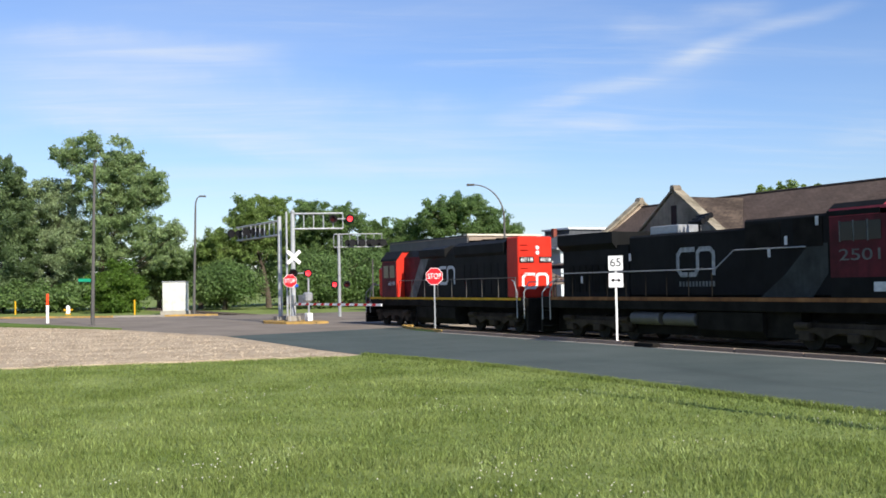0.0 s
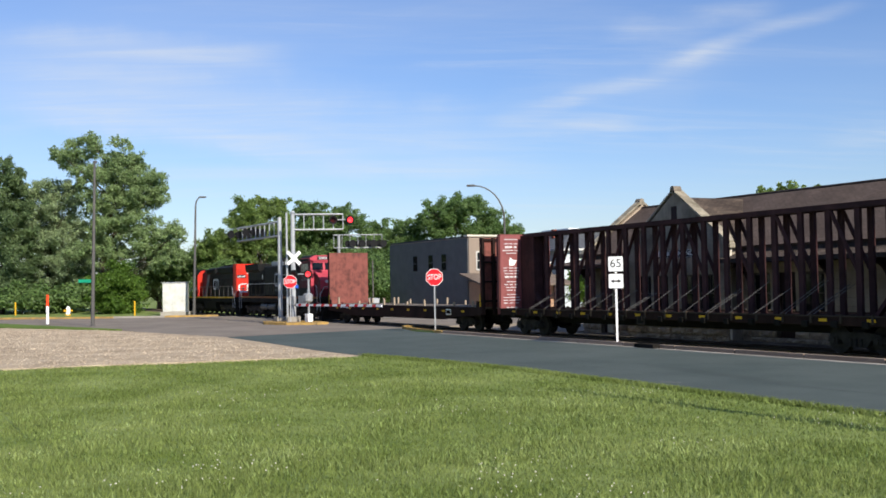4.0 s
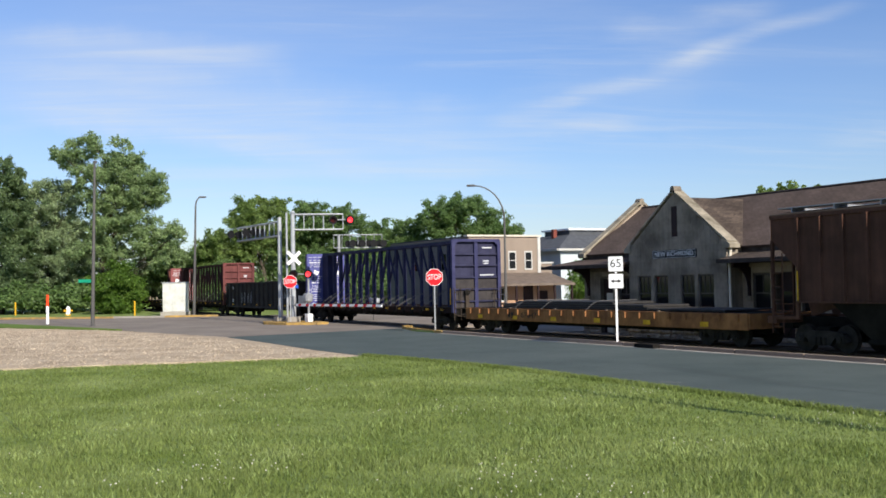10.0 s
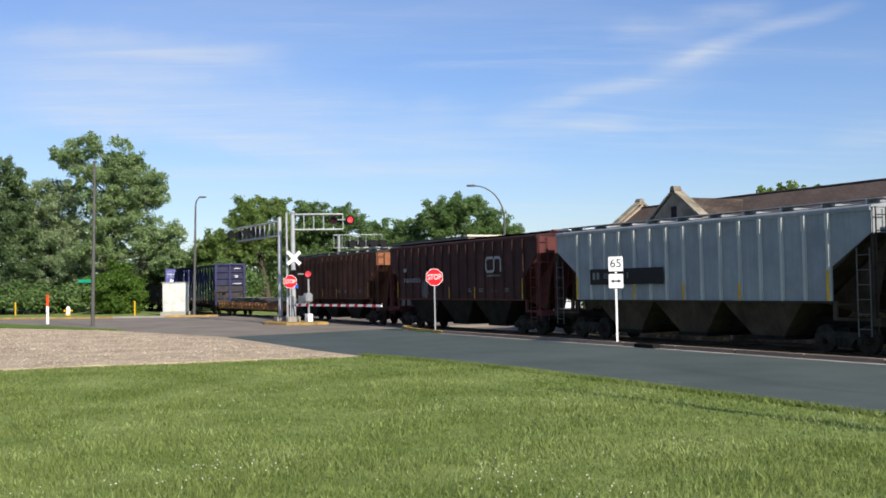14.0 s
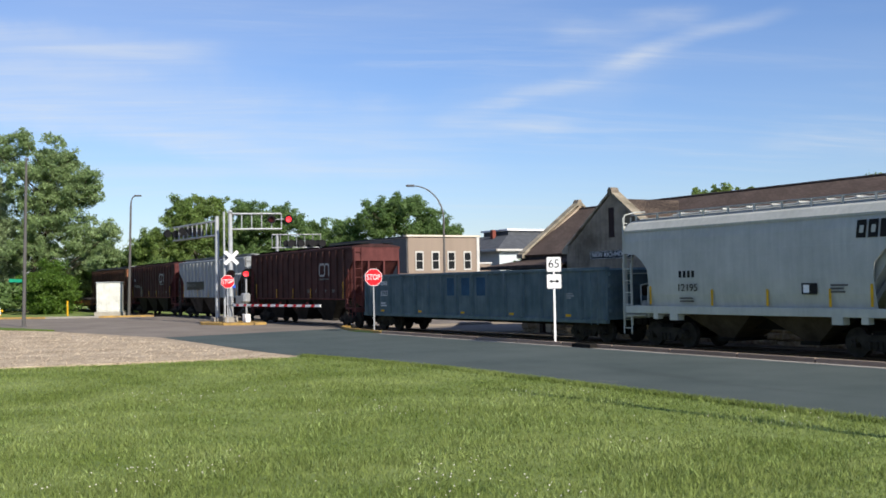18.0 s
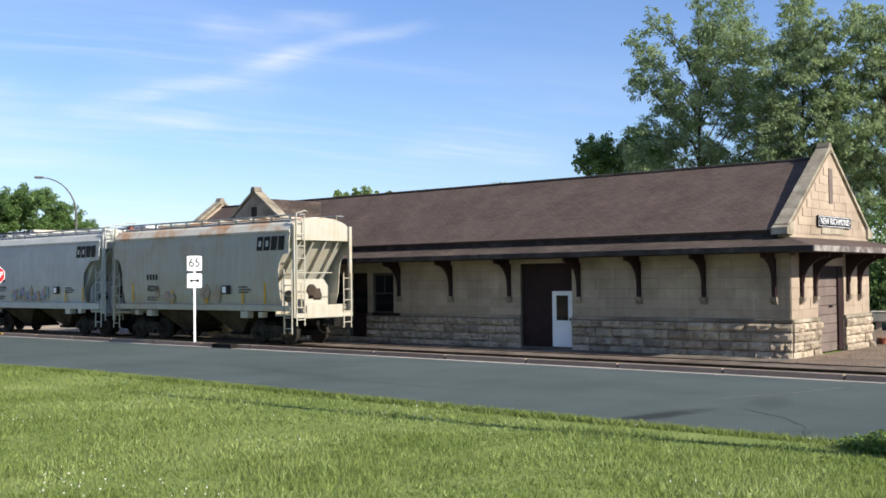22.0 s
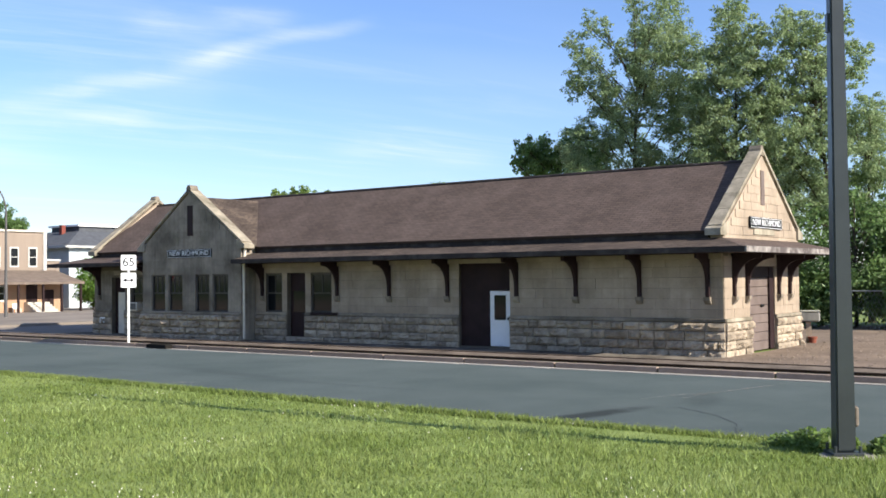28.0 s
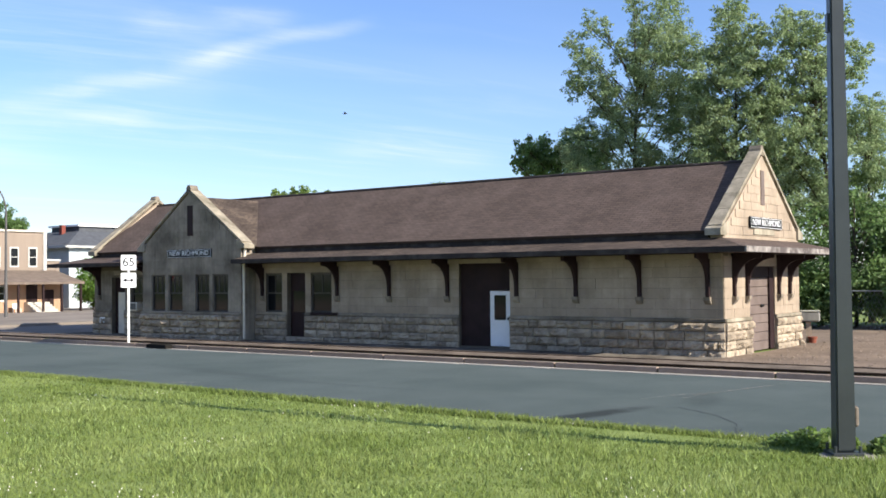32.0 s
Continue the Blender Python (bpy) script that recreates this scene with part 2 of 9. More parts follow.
M = dict(
    grass=paint("grass", (0.130, 0.180, 0.043), rough=0.9, col2=(0.225, 0.275, 0.09), scale=0.35, grain=9, bump=0.6, var=0.28),
    blade=leafy("grass_blade", (0.160, 0.215, 0.046), (0.30, 0.355, 0.115), 0.6),
    clover=paint("clover_head", (0.75, 0.72, 0.62), rough=0.9, bump=0),
    blade_light=leafy("pale_grass_blade", (0.25, 0.33, 0.09), (0.40, 0.47, 0.19), 0.55),
    far_grass=paint("far_grass", (0.09, 0.14, 0.025), rough=0.95, col2=(0.13, 0.19, 0.04), scale=0.15, grain=4, bump=0.4, var=0.25),
    asphalt=road_paint("asphalt"),
    old_asphalt=paint("old_asphalt", (0.180, 0.154, 0.128), rough=0.95, col2=(0.245, 0.211, 0.178), scale=0.25, grain=25, bump=0.3, var=0.18, spec=0.12),
    gravel=paint("gravel", (0.30, 0.235, 0.162), rough=0.98, col2=(0.48, 0.39, 0.282), scale=0.55, grain=11, bump=1.0, var=0.40, spec=0.08),
    pebble=paint("pebble", (0.28, 0.222, 0.158), rough=0.95, col2=(0.44, 0.36, 0.265), scale=0.6, grain=5, bump=0, var=0.2, island=0.45, spec=0.1),
    yard_pebble=paint("yard_pebble", (0.15, 0.118, 0.09), rough=0.95, col2=(0.23, 0.18, 0.14), scale=0.6, grain=5, bump=0, var=0.2, island=0.4, spec=0.1),
    loco_dim=paint("grimy_stripe", (0.04, 0.044, 0.042), rough=0.7, var=0.3, scale=1.5, streak=0.3),
    yard=paint("yard_gravel", (0.15, 0.115, 0.088), rough=0.98, col2=(0.23, 0.175, 0.13), scale=0.5, grain=9, bump=0.8, var=0.32, spec=0.1),
    concrete=paint("concrete", (0.27, 0.245, 0.21), rough=0.92, col2=(0.36, 0.33, 0.285), scale=0.8, grain=22, bump=0.3, rand=0.14),
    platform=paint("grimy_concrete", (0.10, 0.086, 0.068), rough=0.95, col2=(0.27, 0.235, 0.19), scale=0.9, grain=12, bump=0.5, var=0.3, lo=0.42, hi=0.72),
    pale_step=paint("pale_concrete_step", (0.42, 0.38, 0.32), rough=0.9, col2=(0.55, 0.50, 0.43), scale=1.5),
    kerb=paint("brown_kerb", (0.20, 0.150, 0.118), rough=0.92, col2=(0.30, 0.235, 0.185), scale=0.8, grain=22, bump=0.4, rand=0.16),
    yellow_kerb=paint("yellow_kerb", (0.24, 0.17, 0.085), rough=0.85, col2=(0.50, 0.31, 0.085), scale=1.5, grain=18, bump=0.3, var=0.2),
    patch=paint("dark_patch", (0.022, 0.025, 0.028), rough=0.85, col2=(0.035, 0.04, 0.044), scale=1.2),
    rail=paint("rail_steel", (0.07, 0.045, 0.03), rough=0.55, metal=0.6, scale=2),
    bed=paint("dirt_ballast", (0.085, 0.068, 0.054), rough=0.98, col2=(0.20, 0.160, 0.125), scale=0.8, grain=12, bump=0.8, var=0.3, spec=0.1),
    stone=paint("limestone", (0.285, 0.226, 0.168), rough=0.94, col2=(0.42, 0.338, 0.255), scale=0.7, grain=26, bump=0.5, rand=0.07, streak=0.22, wide=True),
    rock=paint("rock_faced_stone", (0.20, 0.160, 0.118), rough=0.95, col2=(0.47, 0.39, 0.29), scale=2.4, grain=14, bump=0.8, rand=0.22, wide=True, lo=0.3, hi=0.72),
    mortar=paint("mortar", (0.13, 0.11, 0.085), rough=0.97, scale=2),
    grey_stone=paint("grey_weathered_stone", (0.145, 0.122, 0.094), rough=0.95, col2=(0.335, 0.285, 0.225), scale=0.6, grain=24, bump=0.5, rand=0.09, streak=0.36, wide=True),
    coping=paint("coping_stone", (0.165, 0.145, 0.105), rough=0.92, col2=(0.40, 0.35, 0.27), scale=1.0, grain=20, bump=0.4, rand=0.12, streak=0.3, wide=True),
    shingle=shingled("shingles", (0.090, 0.067, 0.055), (0.122, 0.092, 0.077)),
    old_shingle=shingled("mossy_shingles", (0.060, 0.047, 0.038), (0.125, 0.098, 0.076), 1.8),
    fascia=paint("dark_fascia", (0.036, 0.029, 0.027), rough=0.7, col2=(0.085, 0.072, 0.065), scale=2, var=0.3, lo=0.45, hi=0.75, streak=0.2),
    worn_fascia=paint("worn_fascia", (0.10, 0.085, 0.08), rough=0.8, col2=(0.34, 0.31, 0.28), scale=2.2, lo=0.42, hi=0.66),
    brown=paint("dark_brown_paint", (0.028, 0.016, 0.016), rough=0.6, scale=1.2, var=0.22),
    garage=paint("brown_door_paint", (0.155, 0.120, 0.105), rough=0.6, scale=1.5, var=0.15),
    white=paint("white_paint", (0.78, 0.78, 0.78), rough=0.5, var=0.05),
    cream=paint("cream_paint", (0.62, 0.56, 0.46), rough=0.6, var=0.08),
    sign_black=paint("sign_black", (0.012, 0.012, 0.013), rough=0.5),
    sign_white=paint("sign_white", (0.82, 0.82, 0.82), rough=0.45, var=0.04),
    sign_red=paint("sign_red", (0.62, 0.02, 0.03), rough=0.4, var=0.06),
    sign_green=paint("sign_green", (0.01, 0.25, 0.14), rough=0.4),
    sign_blue=paint("sign_blue", (0.03, 0.10, 0.50), rough=0.4),
    galv=paint("galvanised_steel", (0.36, 0.37, 0.38), rough=0.5, metal=0.5, var=0.14, scale=4),
    silver=paint("silver_paint", (0.44, 0.455, 0.47), rough=0.45, metal=0.35, var=0.12, scale=3, streak=0.1),
    dark_pole=paint("dark_bronze_pole", (0.030, 0.035, 0.036), rough=0.35, var=0.12, scale=2, spec=0.5, bump=0.02),
    lamp_grey=paint("lamp_pole_grey", (0.115, 0.11, 0.105), rough=0.5, metal=0.2, var=0.1),
    black=paint("black_paint", (0.010, 0.010, 0.011), rough=0.5, var=0.25, scale=1.5),
    soot=paint("grimy_black_steel", (0.0145, 0.0132, 0.0118), rough=0.85, var=0.35, scale=1.6, spec=0.06),
    loco_black=paint("locomotive_black", (0.0105, 0.0108, 0.0110), rough=0.55, var=0.3, scale=0.8, streak=0.25, spec=0.06),
    loco_red=paint("locomotive_red", (0.56, 0.032, 0.018), rough=0.42, var=0.12, scale=1.2, streak=0.12),
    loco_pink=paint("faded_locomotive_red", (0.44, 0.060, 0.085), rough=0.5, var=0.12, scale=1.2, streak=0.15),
    # cab red with grime, darkened further to carry the shade of the near side
    loco_red_shaded=paint("grimy_shaded_red_paint", (0.060, 0.012, 0.015), rough=0.6, col2=(0.13, 0.020, 0.028), scale=1.1, var=0.2, streak=0.3),
    dark_sill=paint("dark_brown_sill", (0.018, 0.011, 0.010), rough=0.85, col2=(0.034, 0.019, 0.016), scale=1.0, var=0.25, streak=0.3, spec=0.06),
    old_timber=paint("grey_old_timber", (0.15, 0.125, 0.10), rough=0.95, scale=3, var=0.25),
    loco_grey=paint("faded_grey_stripe", (0.13, 0.14, 0.135), rough=0.6, var=0.35, scale=1.5, streak=0.3),
    loco_white=paint("lettering_white", (0.55, 0.56, 0.58), rough=0.6, var=0.2, scale=4),
    yellow=paint("safety_yellow", (0.60, 0.34, 0.02), rough=0.6, var=0.2, scale=3),
    rust=paint("rusty_red_steel", (0.105, 0.042, 0.036), rough=0.85, col2=(0.225, 0.078, 0.064), scale=2.2, var=0.25, streak=0.22, lo=0.32, hi=0.58),
    maroon=paint("maroon_steel", (0.036, 0.018, 0.018), rough=0.8, col2=(0.072, 0.032, 0.031), scale=1.0, var=0.2, streak=0.3),
    maroon_end=paint("maroon_end_steel", (0.115, 0.040, 0.038), rough=0.75, col2=(0.175, 0.060, 0.055), scale=1.0, var=0.18, streak=0.3),
    blue_steel=paint("dark_blue_steel", (0.016, 0.018, 0.050), rough=0.65, col2=(0.028, 0.030, 0.075), scale=1.0, var=0.2, streak=0.25),
    blue_end=paint("blue_bulkhead_steel", (0.040, 0.042, 0.15), rough=0.6, col2=(0.065, 0.065, 0.21), scale=1.0, var=0.2, streak=0.25),
    rim_blue=paint("dusty_blue_rim", (0.034, 0.036, 0.090), rough=0.75, col2=(0.058, 0.058, 0.13), scale=1.4, var=0.25, streak=0.35),
    wing_blue=paint("blue_wing_panel", (0.075, 0.082, 0.24), rough=0.6, col2=(0.11, 0.115, 0.31), scale=1.0, var=0.15, streak=0.2),
    wing_maroon=paint("maroon_wing_panel", (0.20, 0.062, 0.062), rough=0.7, col2=(0.27, 0.09, 0.088), scale=1.0, var=0.15, streak=0.25),
    gon_black=paint("gondola_black", (0.022, 0.021, 0.019), rough=0.8, col2=(0.040, 0.037, 0.032), scale=0.9, var=0.2, streak=0.35),
    gon_blue=paint("gondola_blue", (0.074, 0.112, 0.132), rough=0.75, col2=(0.125, 0.170, 0.195), scale=0.9, var=0.15, streak=0.35),
    ochre=paint("rusty_ochre_steel", (0.16, 0.070, 0.032), rough=0.85, col2=(0.33, 0.155, 0.062), scale=1.2, var=0.2, streak=0.35),
    brown_hop=paint("brown_hopper_steel", (0.070, 0.036, 0.025), rough=0.85, col2=(0.12, 0.058, 0.040), scale=0.7, var=0.2, streak=0.4),
    ic_hop=paint("oxide_hopper_steel", (0.044, 0.023, 0.021), rough=0.8, col2=(0.074, 0.036, 0.032), scale=0.8, var=0.2, streak=0.35),
    ic_end=paint("dark_oxide_end", (0.085, 0.030, 0.029), rough=0.8, col2=(0.135, 0.046, 0.043), scale=1.0, var=0.2, streak=0.3),
    orange_end=paint("orange_hopper_end", (0.25, 0.095, 0.045), rough=0.8, col2=(0.33, 0.145, 0.075), scale=1.0, var=0.2, streak=0.25),
    grey_hop=paint("grey_hopper_steel", (0.235, 0.255, 0.268), rough=0.65, col2=(0.315, 0.335, 0.35), scale=0.8, var=0.12, streak=0.22),
    gx_light=paint("light_grey_hopper", (0.41, 0.42, 0.39), rough=0.65, col2=(0.51, 0.515, 0.48), scale=0.6, var=0.1, streak=0.18),
    gx_dark=paint("sooty_grey_hopper", (0.180, 0.173, 0.155), rough=0.75, col2=(0.315, 0.303, 0.27), scale=0.45, var=0.15, streak=0.38),
    gx_tan=paint("stained_cream_hopper", (0.41, 0.395, 0.33), rough=0.75, col2=(0.40, 0.325, 0.22), scale=0.9, var=0.1, streak=0.22, lo=0.45, hi=0.75),
    roof_tan=paint("rust_stained_roof", (0.52, 0.49, 0.42), rough=0.75, col2=(0.42, 0.22, 0.10), scale=1.1, var=0.15, lo=0.45, hi=0.68),
    timber=paint("weathered_timber", (0.34, 0.27, 0.20), rough=0.9, scale=3),
    steel_load=paint("steel_plate_load", (0.05, 0.047, 0.045), rough=0.6, metal=0.4, scale=2),
    interior=paint("dim_interior", (0.05, 0.045, 0.04), rough=0.9),
    tan_siding=paint("tan_siding", (0.27, 0.215, 0.17), rough=0.8, var=0.08, scale=0.8, bump=0.1),
    grey_siding=paint("grey_siding", (0.13, 0.13, 0.13), rough=0.8, var=0.1, scale=0.8),
    salmon=paint("salmon_wall", (0.42, 0.26, 0.165), rough=0.8, var=0.08),
    white_siding=paint("white_siding", (0.52, 0.57, 0.58), rough=0.8, var=0.06),
    grey_roof=paint("grey_shingle_roof", (0.085, 0.09, 0.10), rough=0.9, scale=2, var=0.15),
    tan_roof=paint("tan_porch_roof", (0.16, 0.125, 0.10), rough=0.9, scale=2),
    chimney=paint("chimney_brick", (0.20, 0.06, 0.045), rough=0.9, scale=5),
    trim=paint("white_trim", (0.50, 0.49, 0.46), rough=0.6, var=0.08),
    bark=paint("bark", (0.085, 0.070, 0.052), rough=0.95, scale=3, var=0.3, bump=0.8, grain=12),
    sash=paint("worn_sash_paint", (0.075, 0.066, 0.058), rough=0.7, scale=3, var=0.2),
    end_blue=paint("sooty_blue_end", (0.026, 0.027, 0.055), rough=0.75, col2=(0.045, 0.045, 0.085), scale=1.2, var=0.25, streak=0.3),
    chalk=paint("faded_chalk", (0.30, 0.31, 0.31), rough=0.9, scale=6, var=0.35),
    spray_teal=paint("faded_teal_spray", (0.24, 0.33, 0.32), rough=0.8, scale=5, var=0.25, bump=0),
    spray_mauve=paint("faded_mauve_spray", (0.28, 0.25, 0.34), rough=0.8, scale=5, var=0.25, bump=0),
    spray_tan=paint("faded_tan_spray", (0.33, 0.26, 0.19), rough=0.8, scale=5, var=0.25, bump=0),
    feather=paint("dark_feather", (0.05, 0.045, 0.04), rough=0.8, scale=8, var=0.3),
    truck_steel=paint("dusty_cast_steel", (0.020, 0.018, 0.016), rough=0.9, col2=(0.044, 0.039, 0.034), scale=2.0, var=0.3, spec=0.08),
    end_grime=paint("sooty_brown_end", (0.040, 0.036, 0.038), rough=0.9, col2=(0.070, 0.062, 0.060), scale=1.6, var=0.25, streak=0.3, spec=0.08),
    case_white=paint("weathered_white_case", (0.50, 0.50, 0.46), rough=0.6, col2=(0.66, 0.66, 0.62), scale=1.2, var=0.12, streak=0.2),
    grey_dirt=paint("grimy_brown_steel", (0.036, 0.028, 0.022), rough=0.9, col2=(0.070, 0.055, 0.043), scale=1.2, var=0.3, streak=0.3, spec=0.06),
    gon_patch=paint("dark_blue_patch", (0.030, 0.075, 0.135), rough=0.75, scale=1.2, var=0.2),
    leaf=leafy("leaf_green", (0.105, 0.185, 0.056), (0.19, 0.28, 0.098)),
    leaf_cotton=leafy("cottonwood_leaf", (0.185, 0.27, 0.105), (0.325, 0.42, 0.195)),
    leaf_light=leafy("light_green_leaf", (0.138, 0.215, 0.055), (0.25, 0.335, 0.10)),
    leaf_silver=leafy("silvery_leaf", (0.215, 0.295, 0.145), (0.35, 0.43, 0.235)),
    leaf_poplar=leafy("poplar_leaf", (0.190, 0.262, 0.118), (0.325, 0.40, 0.205)),
    leaf_dark=leafy("pine_needles", (0.10, 0.158, 0.068), (0.185, 0.255, 0.11)),
    leaf_bush=leafy("bush_leaf", (0.075, 0.15, 0.02), (0.145, 0.24, 0.042)),
    red_lens=glowing("lit_red_lens", (1.0, 0.03, 0.04), 1.6),
    dull_lens=paint("unlit_red_lens", (0.045, 0.006, 0.007), rough=0.3, bump=0),
    orange=paint("orange_marker", (0.75, 0.07, 0.02), rough=0.5, var=0.05),
    terracotta=paint("terracotta", (0.24, 0.08, 0.05), rough=0.8),
)


def glass_mat(name, tint=(0.009, 0.010, 0.012)):
    m = bpy.data.materials.new(name)
    m.use_nodes = True
    b = m.node_tree.nodes["Principled BSDF"]
    b.inputs["Base Color"].default_value = (*tint, 1)
    b.inputs["Roughness"].default_value = 0.06
    b.inputs["Specular IOR Level"].default_value = 0.22
    return m


M["glass"] = glass_mat("dark_window_glass")


# ---------------------------------------------------------------- mesh helpers
def bx(bm, x0, x1, y0, y1, z0, z1):
    v = [bm.verts.new(p) for p in ((x0, y0, z0), (x1, y0, z0), (x1, y1, z0), (x0, y1, z0), (x0, y0, z1), (x1, y0, z1), (x1, y1, z1), (x0, y1, z1))]
    for f in ((3, 2, 1, 0), (4, 5, 6, 7), (0, 1, 5, 4), (1, 2, 6, 5), (2, 3, 7, 6), (3, 0, 4, 7)):
        bm.faces.new([v[i] for i in f])
    return bm


def box(x0, x1, y0, y1, z0, z1, bevel=0.0):
    bm = bx(bmesh.new(), x0, x1, y0, y1, z0, z1)
    if bevel:
        bmesh.ops.bevel(bm, geom=list(bm.edges), offset=bevel, segments=1, affect="EDGES")
    return bm


def prism(bm, pts, axis, a, b):
    """Extrude a polygon along an axis from a to b; the points are the two other axes in order."""
    def at(p, s):
        return {"x": (s, p[0], p[1]), "y": (p[0], s, p[1]), "z": (p[0], p[1], s)}[axis]
    lo, hi = [bm.verts.new(at(p, a)) for p in pts], [bm.verts.new(at(p, b)) for p in pts]
    bm.faces.new(lo), bm.faces.new(list(reversed(hi)))
    for i in range(len(pts)):
        j = (i + 1) % len(pts)
        bm.faces.new((lo[i], hi[i], hi[j], lo[j]))
    bmesh.ops.recalc_face_normals(bm, faces=list(bm.faces))
    return bm


def rod(bm, p0, p1, r0, r1=None, seg=8):
    p0, p1 = Vector(p0), Vector(p1)
    r1 = r0 if r1 is None else r1
    d = (p1 - p0).normalized()
    u = d.orthogonal().normalized()
    w = d.cross(u)
    a, b = [], []
    for i in range(seg):
        t = 2 * math.pi * i / seg
        o = u * math.cos(t) + w * math.sin(t)
        a.append(bm.verts.new(p0 + o * r0)), b.append(bm.verts.new(p1 + o * r1))
    for i in range(seg):
        j = (i + 1) % seg
        bm.faces.new((a[i], a[j], b[j], b[i]))
    bm.faces.new(list(reversed(a))), bm.faces.new(b)
    return bm


def tube(bm, pts, r0, r1=None, seg=8):
    """A round bar through several points, with closed joints."""
    r1 = r0 if r1 is None else r1
    n = len(pts) - 1
    for i in range(n):
        rod(bm, pts[i], pts[i + 1], r0 + (r1 - r0) * i / n, r0 + (r1 - r0) * (i + 1) / n, seg)
    return bm


def mesh_of(bm, name, mat, smooth=False):
    me = bpy.data.meshes.new(name)
    bm.to_mesh(me)
    bm.free()
    if mat:
        me.materials.append(M[mat] if isinstance(mat, str) else mat)
    if smooth:
        for p in me.polygons:
            p.use_smooth = True
    return me


def part(name, bm, mat, parent, label="", smooth=False):
    ob = new(name, bm if isinstance(bm, bpy.types.Mesh) else mesh_of(bm, name, mat, smooth))
    ob.parent = parent
    if label:
        ob["label"] = label
    return ob


def piece(name, me, parent, m):
    ob = new(name, me)
    ob.parent = parent
    ob.matrix_basis = m
    return ob


def thing(name, at, label, category, group="", kind=""):
    ob = new(name)
    ob.empty_display_size = 0.2
    ob.matrix_basis = at if isinstance(at, Matrix) else pose(*at)
    return tagged(ob, label, category, group, kind)


def solid(name, bm, mat, label="", category="", group="", kind="", smooth=False):
    return tagged(new(name, mesh_of(bm, name, mat, smooth)), label, category, group, kind)


def words(text, size, mat, name="lettering", width=None):
    """Lettering as a thin mesh in the x-z plane that faces -y, centred."""
    cu = bpy.data.curves.new(name, "FONT")
    cu.body, cu.size, cu.align_x, cu.align_y, cu.extrude = text, size, "CENTER", "CENTER", 0.004
    ob = new(name, cu)
    bpy.context.view_layer.update()
    me = bpy.data.meshes.new_from_object(ob.evaluated_get(bpy.context.evaluated_depsgraph_get()))
    bpy.data.objects.remove(ob)
    me.name = name
    me.transform(Matrix.Rotation(radians(90), 4, "X"))
    if width:
        xs = [v.co.x for v in me.vertices]
        me.transform(Matrix.Diagonal((width / (max(xs) - min(xs)), 1, 1, 1)))
    me.materials.clear()
    me.materials.append(M[mat])
    return me


# ---------------------------------------------------------------- ground, roads, track
def ease(t):
    t = max(0.0, min(1.0, t))
    return t * t * (3 - 2 * t)


def ground_z(x, y):
    z = 0.05
    if y < 15.36:
        z += 0.6 * ease(1 - math.hypot(x, y) / 22)
        if x > -38 and y > 2:
            z = max(z, 0.05 + 0.075 * ease((x + 37.3 - 2.4 * (y - 3.07) / 11.3) / 1.5))
    elif x > -53 and y > 24.7:
        z = 0.20 + (-0.06 - 0.20) * ease((y - 25.6) / 1.2)
    elif y > 24.7:
        z = 0.05 - 0.11 * ease((y - 25.6) / 1.2)
    if y > 24.7 and x > -53:
        z -= 0.04 * ease((y - 30) / 2)
    return z


def lattice():
    xs = [-3000, -1500, -800, -400, -250] + list(range(-200, -60, 5)) + [-60, -57, -55, -53.01, -53] + [-51 + 1.5 * i for i in range(48)] + [25, 40, 60, 100, 200, 500, 1200, 3000]
    ys = [-3000, -1000, -400, -150, -60, -30, -20, -15] + list(range(-12, 15)) + [14.6, 15.2, 15.36, 15.5, 18, 21, 24, 24.69, 24.71, 25.2, 25.6, 25.9, 26.2, 26.5, 26.8, 28, 30, 31, 32, 34, 38, 45, 60, 80, 120, 200, 400, 900, 3000]
    verts = [(x, y, ground_z(x, y)) for y in ys for x in xs]
    w = len(xs)
    faces = [(j * w + i, j * w + i + 1, (j + 1) * w + i + 1, (j + 1) * w + i) for j in range(len(ys) - 1) for i in range(w - 1)]
    me = bpy.data.meshes.new("ground")
    me.from_pydata(verts, [], faces)
    me.materials.append(M["grass"])
    return me


tagged(new("ground", lattice()), "mown green lawn sloping gently down to the road", "lawn", kind="structure")


def slab(name, pts, z, mat, label, category, depth=0.25):
    bm = prism(bmesh.new(), pts, "z", z - depth, z)
    return solid(name, bm, mat, label, category, kind="structure")


EDGE = [(-53.2, 15.06), (-46, 14.9), (-39, 14.62), (-34.6, 14.75), (-30, 15.4), (-26, 15.72), (-20, 15.6), (-13, 15.42), (-5, 15.25), (60, 15.2), (300, 15.2)]
slab("road", EDGE + [(300, 24.62), (-47.8, 24.62), (-52.6, 25.2), (-55.6, 26.0)], 0.13, "asphalt", "dark grey asphalt road with faint cracks", "road")
slab("crossing_street", [(-112, 4), (-108, 8.9), (-103, 13.6), (-99.3, 17.7), (-97, 21.8), (-95, 26.9), (-94, 40), (-93, 120), (-59, 120), (-57, 60), (-57, 26.9), (-55.62, 26.0), (-53.22, 15.06), (-68, 12.8), (-90.5, 7.6)], 0.10, "old_asphalt", "pale worn asphalt street over the railway crossing", "road")
slab("gravel_drive", [(-108, 2.2), (-90.5, 7.3), (-80.5, 6.65), (-67.9, 12.4), (-53.3, 15.1), (-39, 14.68), (-34.7, 14.8), (-36.0, 11.3), (-37.0, 6.0), (-37.3, 3.07), (-45, -8), (-70, -30), (-120, -20)], 0.122, "gravel", "pinkish gravel drive beside the lawn", "drive")
